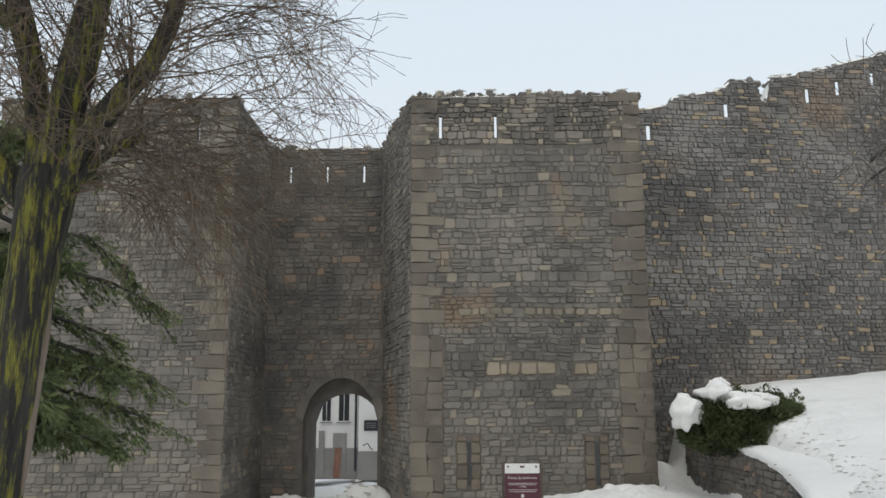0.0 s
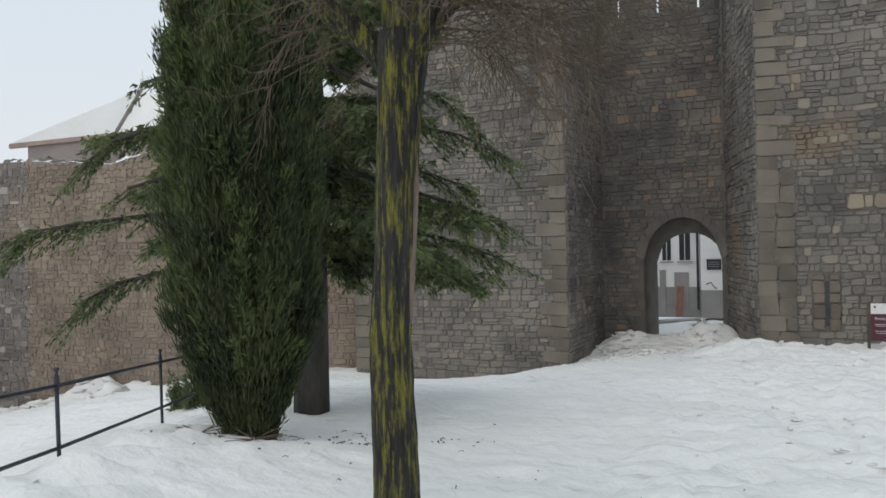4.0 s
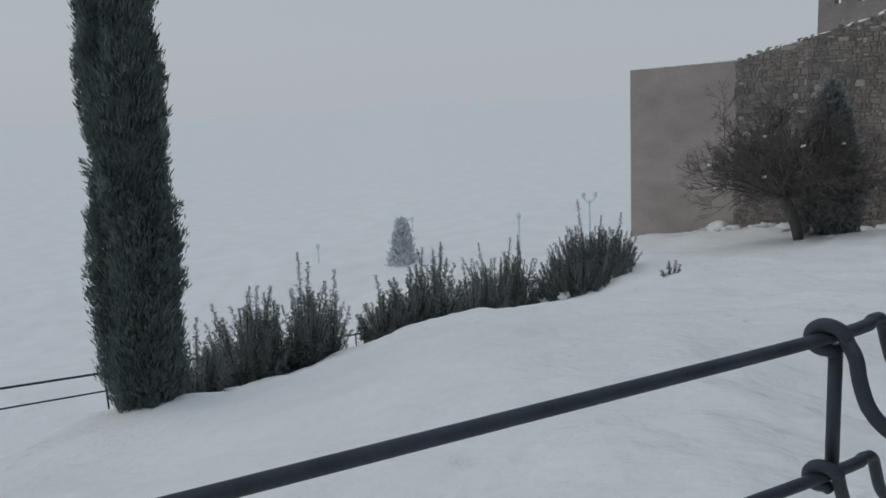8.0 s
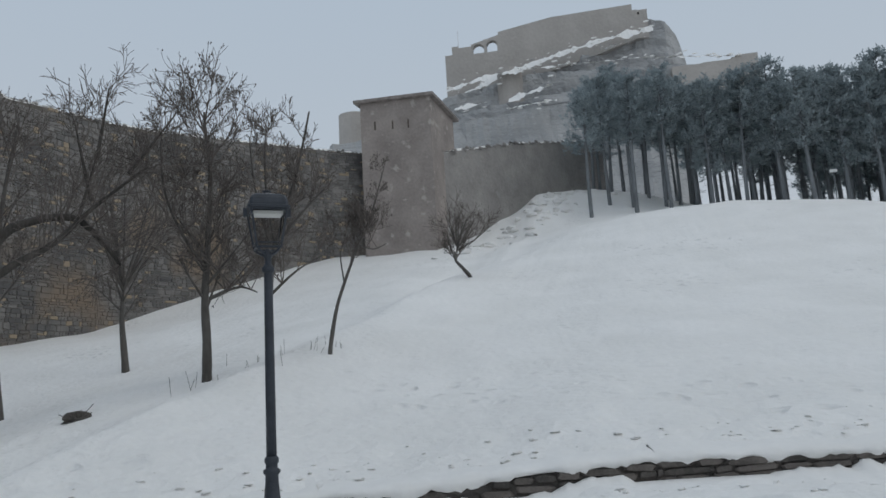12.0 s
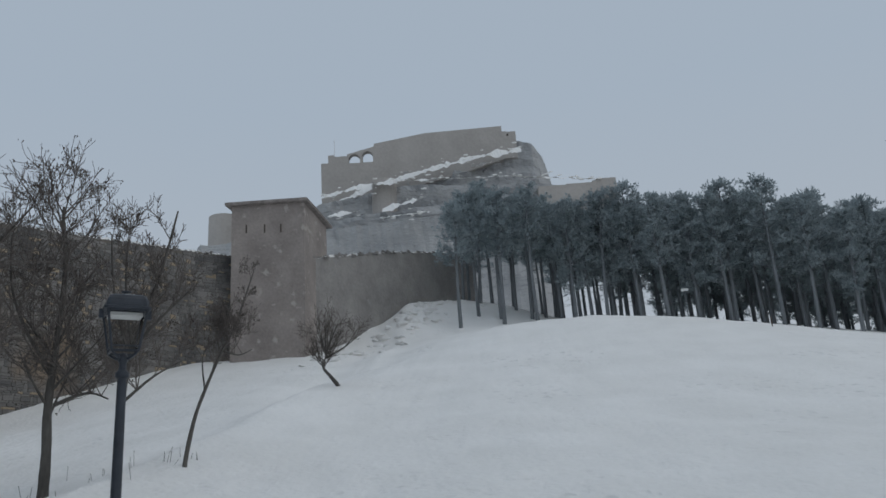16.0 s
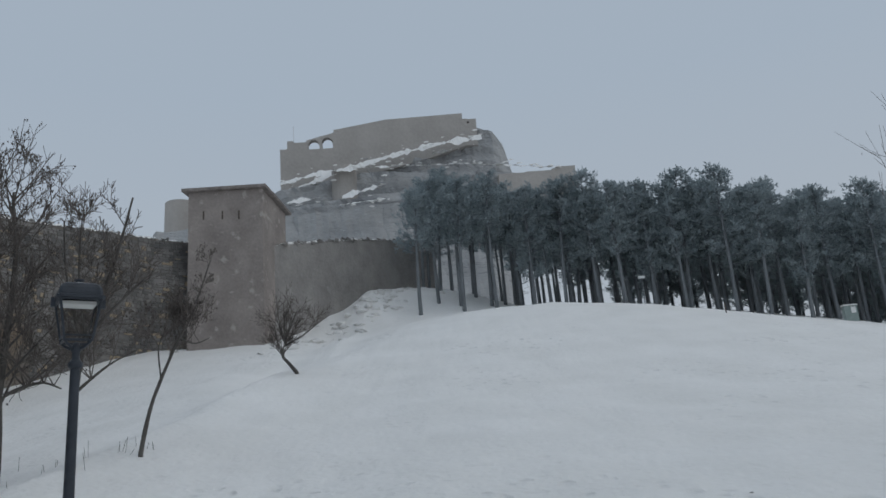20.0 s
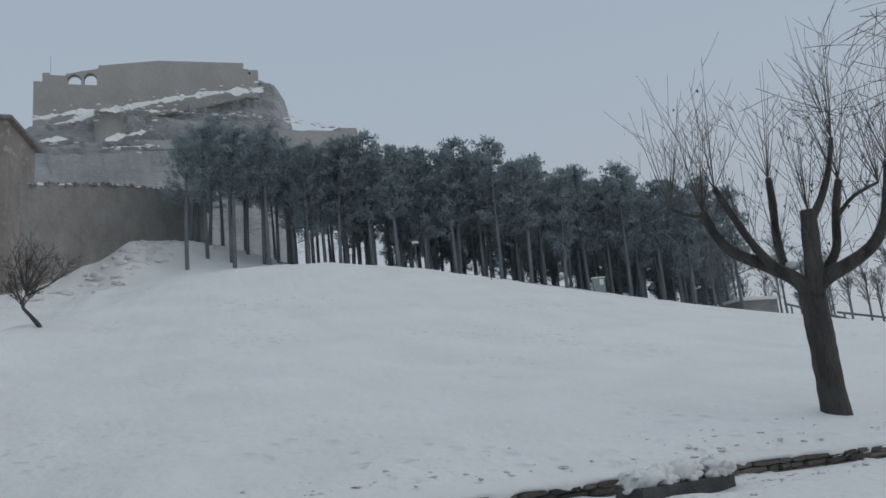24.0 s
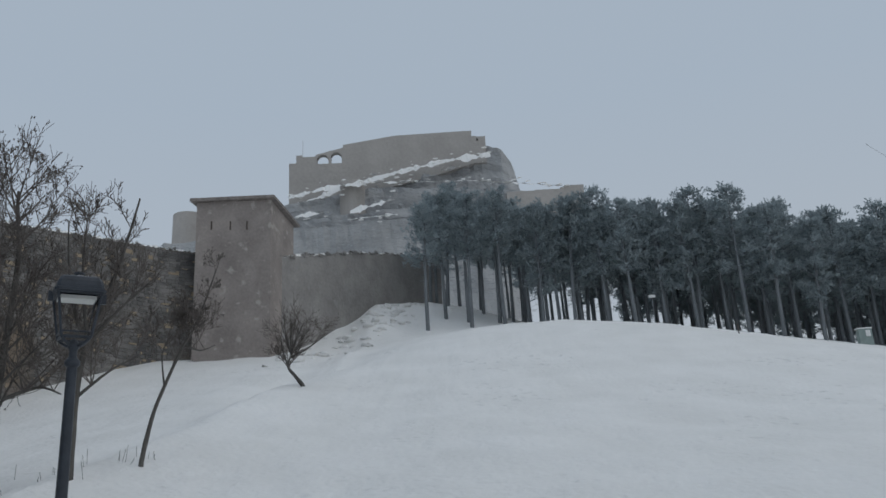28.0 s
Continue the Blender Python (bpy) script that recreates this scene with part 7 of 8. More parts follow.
def railing():
    ob = thing("railing", "black forged iron railing half buried in snow", "railing", place=(-3.2, 3.9, -0.1))
    for k, (x, y, top, low) in enumerate(POSTS):
        foot = min(low - 0.35, ground(x, y) - 0.2)
        lean = (0.045, 0.075, 0.03, 0.02, 0.02)[k]
        sh = Shape().tube([(x + lean, y, foot), (x, y, top - 0.15)], 0.022 if k == 0 else 0.018, 10)
        if k == 0:
            sh.lathe((x, y, top - 0.19), [(0.026, 0), (0.029, 0.03), (0.0275, 0.06), (0.02, 0.095), (0.0125, 0.13), (0.011, 0.146), (0.016, 0.156), (0.024, 0.166), (0.0275, 0.176), (0.025, 0.186), (0.014, 0.192), (0.004, 0.194)], 12)
        else:
            sh.lathe((x, y, top - 0.2), [(0.022, 0), (0.025, 0.05), (0.022, 0.11), (0.013, 0.15), (0.013, 0.163), (0.025, 0.177), (0.027, 0.187), (0.018, 0.195), (0.006, 0.198)], 10)
        part("post", sh.mesh("post", IRON, True), ob, "iron post with a flat button finial" if k == 0 else "")
        part("rail_band", Shape().ring((x + lean * 0.15, y, top - 0.16), (-0.42, 0.91, -0.07), 0.02, 0.011, 12, 8).mesh("rail_band", IRON, True), ob)
    drop = 0.16
    for k, (a, b) in enumerate(zip(POSTS, POSTS[1:])):
        p, q = Vector((a[0], a[1], a[2] - drop)), Vector((b[0], b[1], b[2] - drop))
        line_up = bend([p, p.lerp(q, 0.27) + Vector((0, 0, 0.004)), Vector((-2.57, 2.43, 0.776)), p.lerp(q, 0.56) + Vector((0, 0, 0.03)), q], 4) if k == 0 else [p, q]
        part("upper_rail", Shape().tube(line_up, 0.0185, 9).mesh("upper_rail", IRON, True), ob)
        u, v = 0.03 if k < 2 else 0.01, 0.03 if k < 1 else 0.01
        part("lower_rail", Shape().tube([(a[0] + u, a[1], a[3]), (b[0] + v, b[1], b[3])], 0.017, 9).mesh("lower_rail", IRON, True), ob)
    part("rail_knob", Shape().lump((-2.135, 1.53, 0.252), (0.038, 0.038, 0.037), 0.12, 8, 12).mesh("rail_knob", IRON, True), ob)
    d = Vector((0.401, -0.916, 0))
    c1, c2, p0 = Vector((-1.995, 0.577, 0.849)), Vector((-2.271, 1.09, 0.617)), Vector((-2.155, 1.52, 0.58))
    b1 = Vector((-1.998, 0.582, 0.401))
    z = Vector((0, 0, 1))
    e = c2 - c1
    e.z = 0
    u, n = e.normalized(), Vector((e.y, -e.x, 0)).normalized()
    r = 0.0205
    top = bend([c1 + d * 4.6, c1 + d * 1.5, c1, c1 + e * 0.40 + z * 0.012, c1 + e * 0.475 + z * 0.004, c1 + e * 0.51 - z * 0.03, c1 + e * 0.55 - z * 0.085, c1 + e * 0.63 - z * 0.165, c1 + e * 0.76 - z * 0.215, c2 - e * 0.06 - z * 0.006, c2,
                c2 + (p0 - c2) * 0.2 + z * 0.034, c2 + (p0 - c2) * 0.38 + z * 0.06, c2 + (p0 - c2) * 0.47 + z * 0.058, p0])
    part("end_rail", Shape().tube(top, r, 12).mesh("end_rail", IRON, True), ob, "long bent iron handrail")
    part("rail_band", Shape().ring(p0 - Vector((0.002, 0.02, -0.004)), (0.2, 0.97, -0.1), 0.017, 0.009, 12, 8).mesh("rail_end_band", IRON, True), ob)
    low = bend([b1 + d * 4.6, b1 + d * 1.5, b1, b1 + e * 0.36 + z * 0.0, b1 + e * 0.45 - z * 0.012, b1 + e * 0.49 - z * 0.06, b1 + e * 0.55 - z * 0.14, b1 + e * 0.66 - z * 0.2, b1 + e * 0.82 - z * 0.225, b1 + e * 0.9 - z * 0.2, b1 + e * 0.97 - z * 0.185, b1 + e * 1.05 - z * 0.24])
    part("end_rail", Shape().tube(low, r * 0.95, 12).mesh("low_end_rail", IRON, True), ob)

    def loop(c, s=1.0):
        """The bar's one turn round the rail, from its lower end behind to its upper end in front."""
        turn = ((0.045, -0.005, -0.06), (0.028, -0.012, -0.046), (0.002, -0.026, -0.038), (-0.02, -0.038, -0.014), (-0.025, -0.03, 0.022), (-0.014, -0.004, 0.041), (0.006, 0.028, 0.033), (0.028, 0.042, 0.008))
        return [c + u * a * s + n * b * s + z * f * s for a, b, f in turn]

    h = Vector((0.731, 0.682, 0))
    for c, low_end in ((c1, b1 + u * 0.045 - z * 0.01), (c2, c2 + u * 0.045 - z * 0.42)):
        part("drop_bar", Shape().tube([c + u * 0.045 - z * 0.03, low_end], 0.0215, 12).mesh("drop_bar", IRON, True), ob)
        part("collar", Shape().tube(bend(loop(c)), 0.0225, 12).mesh("collar", IRON, True), ob, "iron bar coiled once round the rail")
        sweep = ((0.082, -0.05), (0.097, -0.12), (0.125, -0.195), (0.18, -0.25), (0.27, -0.284), (0.385, -0.313), (0.49, -0.343), (0.56, -0.378), (0.605, -0.425), (0.63, -0.52), (0.635, -0.9))
        sb = bend([c + u * 0.02 + n * 0.04 + z * 0.016, c + u * 0.032 + n * 0.044 - z * 0.01] + [c + h * a + z * f for a, f in sweep])
        part("scroll_bar", Shape().tube(sb, 0.0225, 12).mesh("scroll_bar", IRON, True), ob, "curved iron brace sweeping down into the snow")
    part("collar", Shape().tube(bend(loop(b1, 0.9)), 0.0215, 12).mesh("low_collar", IRON, True), ob, "iron bar coiled once round the rail")
    stub = bend([b1 + u * 0.018 + n * 0.036 + z * 0.02, b1 + u * 0.03 + n * 0.04 - z * 0.03, b1 + u * 0.055 + n * 0.036 - z * 0.08, b1 + u * 0.058 + n * 0.036 - z * 0.125])
    part("bar_stub", Shape().tube(stub, 0.0205, 12).mesh("bar_stub", IRON, True), ob, "short end of the coiled bar")
    hook = bend([Vector((-2.15, 1.56, 0.812)), Vector((-2.172, 1.49, 0.806)), Vector((-2.183, 1.45, 0.79)), Vector((-2.183, 1.44, 0.755)), Vector((-2.172, 1.462, 0.67)), Vector((-2.15, 1.5, 0.57)), Vector((-2.135, 1.525, 0.48)), Vector((-2.125, 1.535, 0.37))])
    part("hook", Shape().tube(hook, 0.0195, 10).mesh("hook", IRON, True), ob, "hooked bar lying along the post")


railing()


def floodlight():
    """A lamp on a steel bracket reaching out from the edge below the railing."""
    o = Vector((-5.45, 5.78, -0.68))
    ob = thing("floodlight", "dark floodlight on a steel bracket beyond the railing", "floodlight", place=(-5.2, 6.0, ground(-5.2, 6.0)))
    s = Vector((0.70, 0.71, 0))
    f = (s * -0.3 + Vector((0, 0, 0.95))).normalized()
    n = s.cross(f).normalized()
    s, f, n = s * 1.27, f * 1.2, n * 1.2

    def plate(c, a, b, d, taper=1.0):
        v = [tuple(c + s * a * i * (taper if k > 0 else 1) + f * b * j * (taper if k > 0 else 1) + n * d * k) for i in (-1, 1) for j in (-1, 1) for k in (-1, 1)]
        return Shape().add(v, [(0, 1, 3, 2), (4, 6, 7, 5), (0, 4, 5, 1), (2, 3, 7, 6), (0, 2, 6, 4), (1, 5, 7, 3)])

    part("housing", plate(o, 0.14, 0.155, 0.06, 0.8).mesh("housing", IRON), ob)
    part("lens", plate(o - n * 0.066, 0.125, 0.14, 0.006).mesh("lens", WINDOW_GLASS), ob, "dark glass front")
    part("back_plate", plate(o + n * 0.064, 0.095, 0.09, 0.006).mesh("back_plate", STEEL), ob, "grey ribbed back plate")
    for e in (-1, 1):
        part("lug", Shape().lump(o + s * 0.1 * e + f * 0.155, (0.025, 0.025, 0.032), 0.2, 5, 8).mesh("lug", LAMP_WHITE, True), ob, "pale metal lug")
    z = Vector((0, 0, 1.2))
    part("yoke", Shape().tube([o - s * 0.12 - f * 0.08, o - s * 0.14 - z * 0.24], 0.02, 8).mesh("yoke", IRON), ob)
    part("yoke", Shape().tube([o + s * 0.09 - f * 0.13, o + s * 0.1 - z * 0.25], 0.022, 8).mesh("yoke", IRON), ob)
    part("arm", Shape().tube([o - s * 0.2 - z * 0.25, o + s * 0.75 - z * 0.27], 0.028, 8).mesh("arm", IRON), ob)
    part("strut", Shape().tube([o - s * 0.1 - z * 0.25, o + s * 0.08 - z * 0.42, o + s * 0.4 - z * 0.72], 0.02, 8).mesh("strut", IRON), ob)
    part("strut", Shape().tube([o + s * 0.1 - z * 0.25, o + s * 0.42 - z * 0.75], 0.025, 8).mesh("strut", IRON), ob)
    part("cable", Shape().tube([o - s * 0.08 - z * 0.16, o - s * 0.02 - z * 0.21, o + s * 0.08 - z * 0.19], 0.006, 5).mesh("cable", IRON), ob)


floodlight()


# ---- street lamps ----
def street_lamp(place, high, turn):
    ob = thing("street_lamp", "black cast-iron street lamp with a four-sided lantern", "street lamp", "street lamps")
    k = high / 3.75
    part("base", Shape().lathe((0, 0, 0), [(0.14, -0.3), (0.14, 0.02), (0.135, 0.1), (0.125, 0.32), (0.10, 0.36), (0.12, 0.4), (0.105, 0.44), (0.085, 0.5), (0.078, 0.58), (0.07, 0.66), (0.068, 0.74), (0.088, 0.76), (0.09, 0.79), (0.062, 0.81), (0.062, 0.85), (0.074, 0.87), (0.074, 0.91), (0.056, 0.93)], 16).mesh("lamp_base", IRON, True), ob)
    part("pole", Shape().lathe((0, 0, 0), [(0.054, 0.92), (0.052, 1.6), (0.049, 2.2), (0.046, 2.84), (0.044, 2.9)], 14).mesh("lamp_pole", IRON, True), ob)
    part("collar", Shape().lathe((0, 0, 0), [(0.048, 2.86), (0.068, 2.88), (0.07, 2.92), (0.05, 2.94), (0.036, 2.96), (0.036, 3.02), (0.052, 3.05), (0.05, 3.08), (0.03, 3.12), (0.012, 3.13)], 14).mesh("lamp_collar", IRON, True), ob, "turned neck under the lantern")
    lo, hi, z0, z1 = 0.128, 0.19, 3.15, 3.545
    for sx, sy in ((1, 1), (1, -1), (-1, 1), (-1, -1)):
        part("lantern_bar", Shape().tube([(sx * lo, sy * lo, z0 - 0.02), (sx * hi, sy * hi, z1)], 0.013, 6).mesh("lantern_bar", IRON), ob)
        arm = [(sx * 0.02, sy * 0.02, 3.06), (sx * 0.06, sy * 0.06, 3.075), (sx * 0.1, sy * 0.1, 3.105), (sx * lo, sy * lo, z0 - 0.015)]
        part("bracket_arm", Shape().tube(arm, [0.016, 0.015, 0.013, 0.012], 6).mesh("bracket_arm", IRON, True), ob, "curved arm holding the lantern")
    for z, w, t in ((z0 - 0.015, lo, 0.012), (z0 + 0.03, lo * 1.07, 0.009), (z1, hi, 0.014)):
        c = [(w, w, z), (-w, w, z), (-w, -w, z), (w, -w, z)]
        fr = Shape()
        for a, b in zip(c, c[1:] + c[:1]):
            fr.tube([a, b], t, 5)
        part("lantern_frame", fr.mesh("lantern_frame", IRON), ob)
    for a in range(4):
        q = Matrix.Rotation(a * math.pi / 2, 3, "Z")
        v = [q @ Vector(p) for p in ((lo - 0.012, lo - 0.006, z0 + 0.01), (-lo + 0.012, lo - 0.006, z0 + 0.01), (-hi + 0.014, hi - 0.008, z1 - 0.02), (hi - 0.014, hi - 0.008, z1 - 0.02))]
        g = part("pane", mesh_of("lantern_pane", v, [(0, 1, 2, 3)], GLASS), ob, "clear lantern glass")
        g.visible_shadow = False
    cap = Shape()
    ring = [(0.2, 3.545), (0.225, 3.55), (0.228, 3.575), (0.207, 3.585), (0.205, 3.62), (0.196, 3.66), (0.176, 3.695), (0.145, 3.715), (0.09, 3.722), (0.05, 3.724)]
    v, f = [], []
    for w, z in ring:
        e = w * 0.86
        v += [(w, e, z), (e, w, z), (-e, w, z), (-w, e, z), (-w, -e, z), (-e, -w, z), (e, -w, z), (w, -e, z)]
    for i in range(len(ring) - 1):
        for j in range(8):
            f.append((i * 8 + j, i * 8 + (j + 1) % 8, i * 8 + 8 + (j + 1) % 8, i * 8 + 8 + j))
    f += [tuple(range(7, -1, -1)), tuple(len(v) - 8 + j for j in range(8))]
    part("canopy", cap.add(v, f).mesh("lantern_canopy", IRON), ob, "dark domed lantern roof")
    for sx, sy in ((1, 0), (-1, 0)):
        c = Vector((sx * 0.235, sy * 0.235, 3.54))
        part("hinge_lug", Shape().box(tuple(c - Vector((0.022, 0.022, 0.055))), tuple(c + Vector((0.022, 0.022, 0.04)))).mesh("hinge_lug", IRON), ob)
    part("finial", Shape().lathe((0, 0, 3.715), [(0.05, 0), (0.034, 0.012), (0.03, 0.03), (0.036, 0.045), (0.052, 0.052), (0.05, 0.064)], 12).mesh("lamp_finial", IRON), ob)
    part("reflector", Shape().box((-0.158, -0.105, 3.5), (0.158, 0.105, 3.535)).mesh("reflector", LAMP_WHITE), ob, "white diffuser under the roof")
    part("snow_cap", Shape().lump((0.0, 0.0, 3.715), (0.13, 0.13, 0.016), 0.3, 5, 9).mesh("lamp_snow", SNOW, True), ob, "thin snow")
    ob.matrix_basis = Matrix.Translation(place) @ pose(0, 0, 0, 0, 0, turn) @ Matrix.Scale(k, 4)
    return ob


lamp_one = street_lamp((8.14, 3.86, 0.1), 3.76, 124)
copy_thing(lamp_one, Matrix.Translation((12.71, -14.15, 0.42)) @ pose(0, 0, 0, 0, 0, 10))


def far_lamp(top, base, twin):
    """Slender lamp far down in the mist, which is painted into its pale colour."""
    ob = thing("distant_lamp", "haze-pale lamp post far below the walls", "street lamp", "distant lamps", place=base)
    x, y = base[0], base[1]
    part("pole", Shape().tube([(x, y, base[2] - 3), (x, y, top)], [0.1, 0.06], 6).mesh("far_pole", HAZE_PALE), ob)
    if twin:
        part("arm", Shape().tube([(x, y - 0.45, top + 0.1), (x, y, top - 0.3), (x, y + 0.45, top + 0.1)], 0.06, 5).mesh("far_arm", HAZE_PALE), ob)
        for s in (-0.45, 0.45):
            part("lantern", Shape().lathe((x, y + s, top + 0.1), [(0.08, 0), (0.2, 0.3), (0.05, 0.45)], 6).mesh("far_lantern", HAZE_PALE), ob)
    else:
        part("lantern", Shape().lathe((x, y, top - 0.1), [(0.1, 0), (0.22, 0.35), (0.06, 0.55)], 6).mesh("far_lantern", HAZE_PALE), ob)


for top, base, twin in ((-11.7, (-74.3, -8.9, -16.5), False), (-11.2, (-84.7, 0.1, -15.5), False), (-7.9, (-61.1, 8.1, -11.5), False), (-6.6, (-60.1, 13.4, -9.5), True)):
    far_lamp(top, base, twin)


# ---- low retaining wall along the path ----
def low_wall():
    ob = thing("low_wall", "low dry-stone wall edging the path under thick snow", "wall", place=(10.4, 0, 0.3))
    knots = [(x, y) for y, x in LOW_WALL if -23 < y < 8.4]
    knots.sort(key=lambda p: -p[1])
    g = random.Random(9)
    units = []
    for k in range(6):
        v, f = stone_block(Vector((0, 0, 0)), Vector((1, 0, 0)), Vector((0, -1, 0)), 0, 0.4, 0, 0.18, 0.05)
        units.append(mesh_of("low_wall_stone", v, f, LOW_STONE))
    body, lip, foot = Shape(), Shape(), Shape()
    for a, b in zip(knots, knots[1:]):
        p, q = Vector((*b, 0)), Vector((*a, 0))
        u, long = (q - p).normalized(), (q - p).length
        n = Vector((-u.y, u.x, 0))
        n = n if n.x < 0 else -n
        turn = math.degrees(math.atan2(-u.y, -u.x))
        base = lambda c: ground(c.x - 0.4, c.y) - 0.06  # noqa: E731
        high = lambda c: 0.25 + 0.04 * ss(c.y, -2.5, 2.5)  # noqa: E731
        tilt = math.degrees(math.atan2(base(p) - base(q), long))
        for row in range(3):
            s = 0.0
            while s < long - 0.04:
                w = min(g.uniform(0.22, 0.6), long - s)
                c = p + u * (s + w)
                h = high(c) / 3
                if not 5.75 < c.y < 6.15:
                    o = new("stone", g.choice(units))
                    o.matrix_basis = Matrix.Translation(Vector((c.x, c.y, base(c) + row * h)) + n * 0.01) @ pose(0, 0, 0, 0, 0, turn) @ pose(0, 0, 0, 0, tilt + g.uniform(-1, 1), 0) @ Matrix.Diagonal((w / 0.4, g.uniform(0.5, 1.4), h / 0.18, 1))
                    o.parent = ob
                    o.location -= ob.location
                s += w
        inner = -n * 0.35
        z0, z1 = base(p), base(q)
        body.prism([(p.x, p.y), (p.x + inner.x, p.y + inner.y), (q.x + inner.x, q.y + inner.y), (q.x, q.y)], min(z0, z1) - 0.4, [z0 + high(p), z0 + high(p), z1 + high(q), z1 + high(q)])
        m = max(2, int(long / 0.07))
        v, f, w, e = [], [], [], []
        for i in range(m + 1):
            c = p + (q - p) * i / m
            r = lambda k, z: noise.noise(Vector((c.x * k, c.y * k, z)))  # noqa: E731
            zt = base(c) + high(c)
            gap = 0.22 * math.exp(-((c.y - 5.95) / 0.2) ** 2) + 0.2 * math.exp(-((c.y - 4.9) / 0.12) ** 2)
            lap = 0.07 + 0.05 * r(1.7, 2) + 0.05 * r(6, 5)
            drip = max(0.0, 0.02 + 0.16 * r(1.1, 7) + 0.09 * r(5, 3) + 0.05 * r(13, 9)) + gap
            for d, h in ((lap - 0.03, -drip), (lap + 0.02, 0.03 - drip * 0.5), (lap - 0.02, 0.08 + 0.03 * r(5, 1)), (-0.12, 0.12 + 0.05 * r(3, 4)), (-0.35, 0.13 + 0.05 * r(2, 8))):
                x = c + n * d
                v.append((x.x, x.y, zt + h))
            x = c - n * 1.0
            v.append((x.x, x.y, snow_height(x.x, x.y) - 0.03))
            rise = max(0.0, 0.03 + 0.17 * r(0.8, 11) + 0.09 * r(4, 13) + 0.06 * r(11, 3)) + gap
            for d, h in ((-0.02, rise), (0.1, rise * 0.95 + 0.01), (0.22, rise * 0.6 + 0.02 * r(8, 1)), (0.42, rise * 0.2 + 0.02 * r(7, 2))):
                x = c + n * d
                w.append((x.x, x.y, base(c) + 0.05 + h))
            x = c + n * 0.8
            w.append((x.x, x.y, snow_height(x.x, x.y) - 0.03))
        for i in range(m):
            for k in range(5):
                f.append((i * 6 + k, i * 6 + 6 + k, i * 6 + 7 + k, i * 6 + 1 + k))
            for k in range(4):
                e.append((i * 5 + k, i * 5 + 5 + k, i * 5 + 6 + k, i * 5 + 1 + k))
        lip.add(v, f)
        foot.add(w, e)
    part("core", body.mesh("wall_core", LOW_STONE), ob)
    part("snow_ledge", lip.mesh("snow_ledge", SNOW, True), ob, "thick ragged snow on the wall top", "stuff")
    part("snow_drift", foot.mesh("snow_drift", SNOW, True), ob, "crumbled snow against the wall foot", "stuff")


low_wall()


def stone_bench():
    ob = thing("stone_bench", "low stone slab bench heaped with snow by the wall", "bench", place=(10.6, -5.4, 0.45))
    a, b = Vector((10.17, -4.85, 0)), Vector((10.65, -6.45, 0))
    u = (b - a).normalized()
    n = Vector((-u.y, u.x, 0))
    n = n if n.x > 0 else -n
    q = [a, b, b + n * 0.5, a + n * 0.5]
    part("slab", Shape().prism([tuple(p[:2]) for p in (q[0], q[1], q[2], q[3])], 0.39, 0.58).mesh("slab", BENCH), ob, "weathered stone slab")
    for s in (0.1, 1.25):
        c = a + u * s + n * 0.08
        part("foot", Shape().prism([tuple((c + e)[:2]) for e in (Vector(), u * 0.3, u * 0.3 + n * 0.35, n * 0.35)], 0.1, 0.5).mesh("foot", LOW_STONE), ob)
    c = (a + b) / 2 + n * 0.27
    sn = Shape()
    g = random.Random(17)
    for k in range(46):
        p = a + u * g.uniform(0.08, 1.6) + n * g.uniform(0.06, 0.5)
        r = g.uniform(0.07, 0.17)
        sn.lump((p.x, p.y, 0.6 + g.uniform(0.0, 0.12)), (r, r, r * 0.8), 0.7, 7, 10, k)
    part("snow_lump", sn.mesh("bench_snow", SNOW, True), ob, "rounded heap of snow", "stuff")


stone_bench()


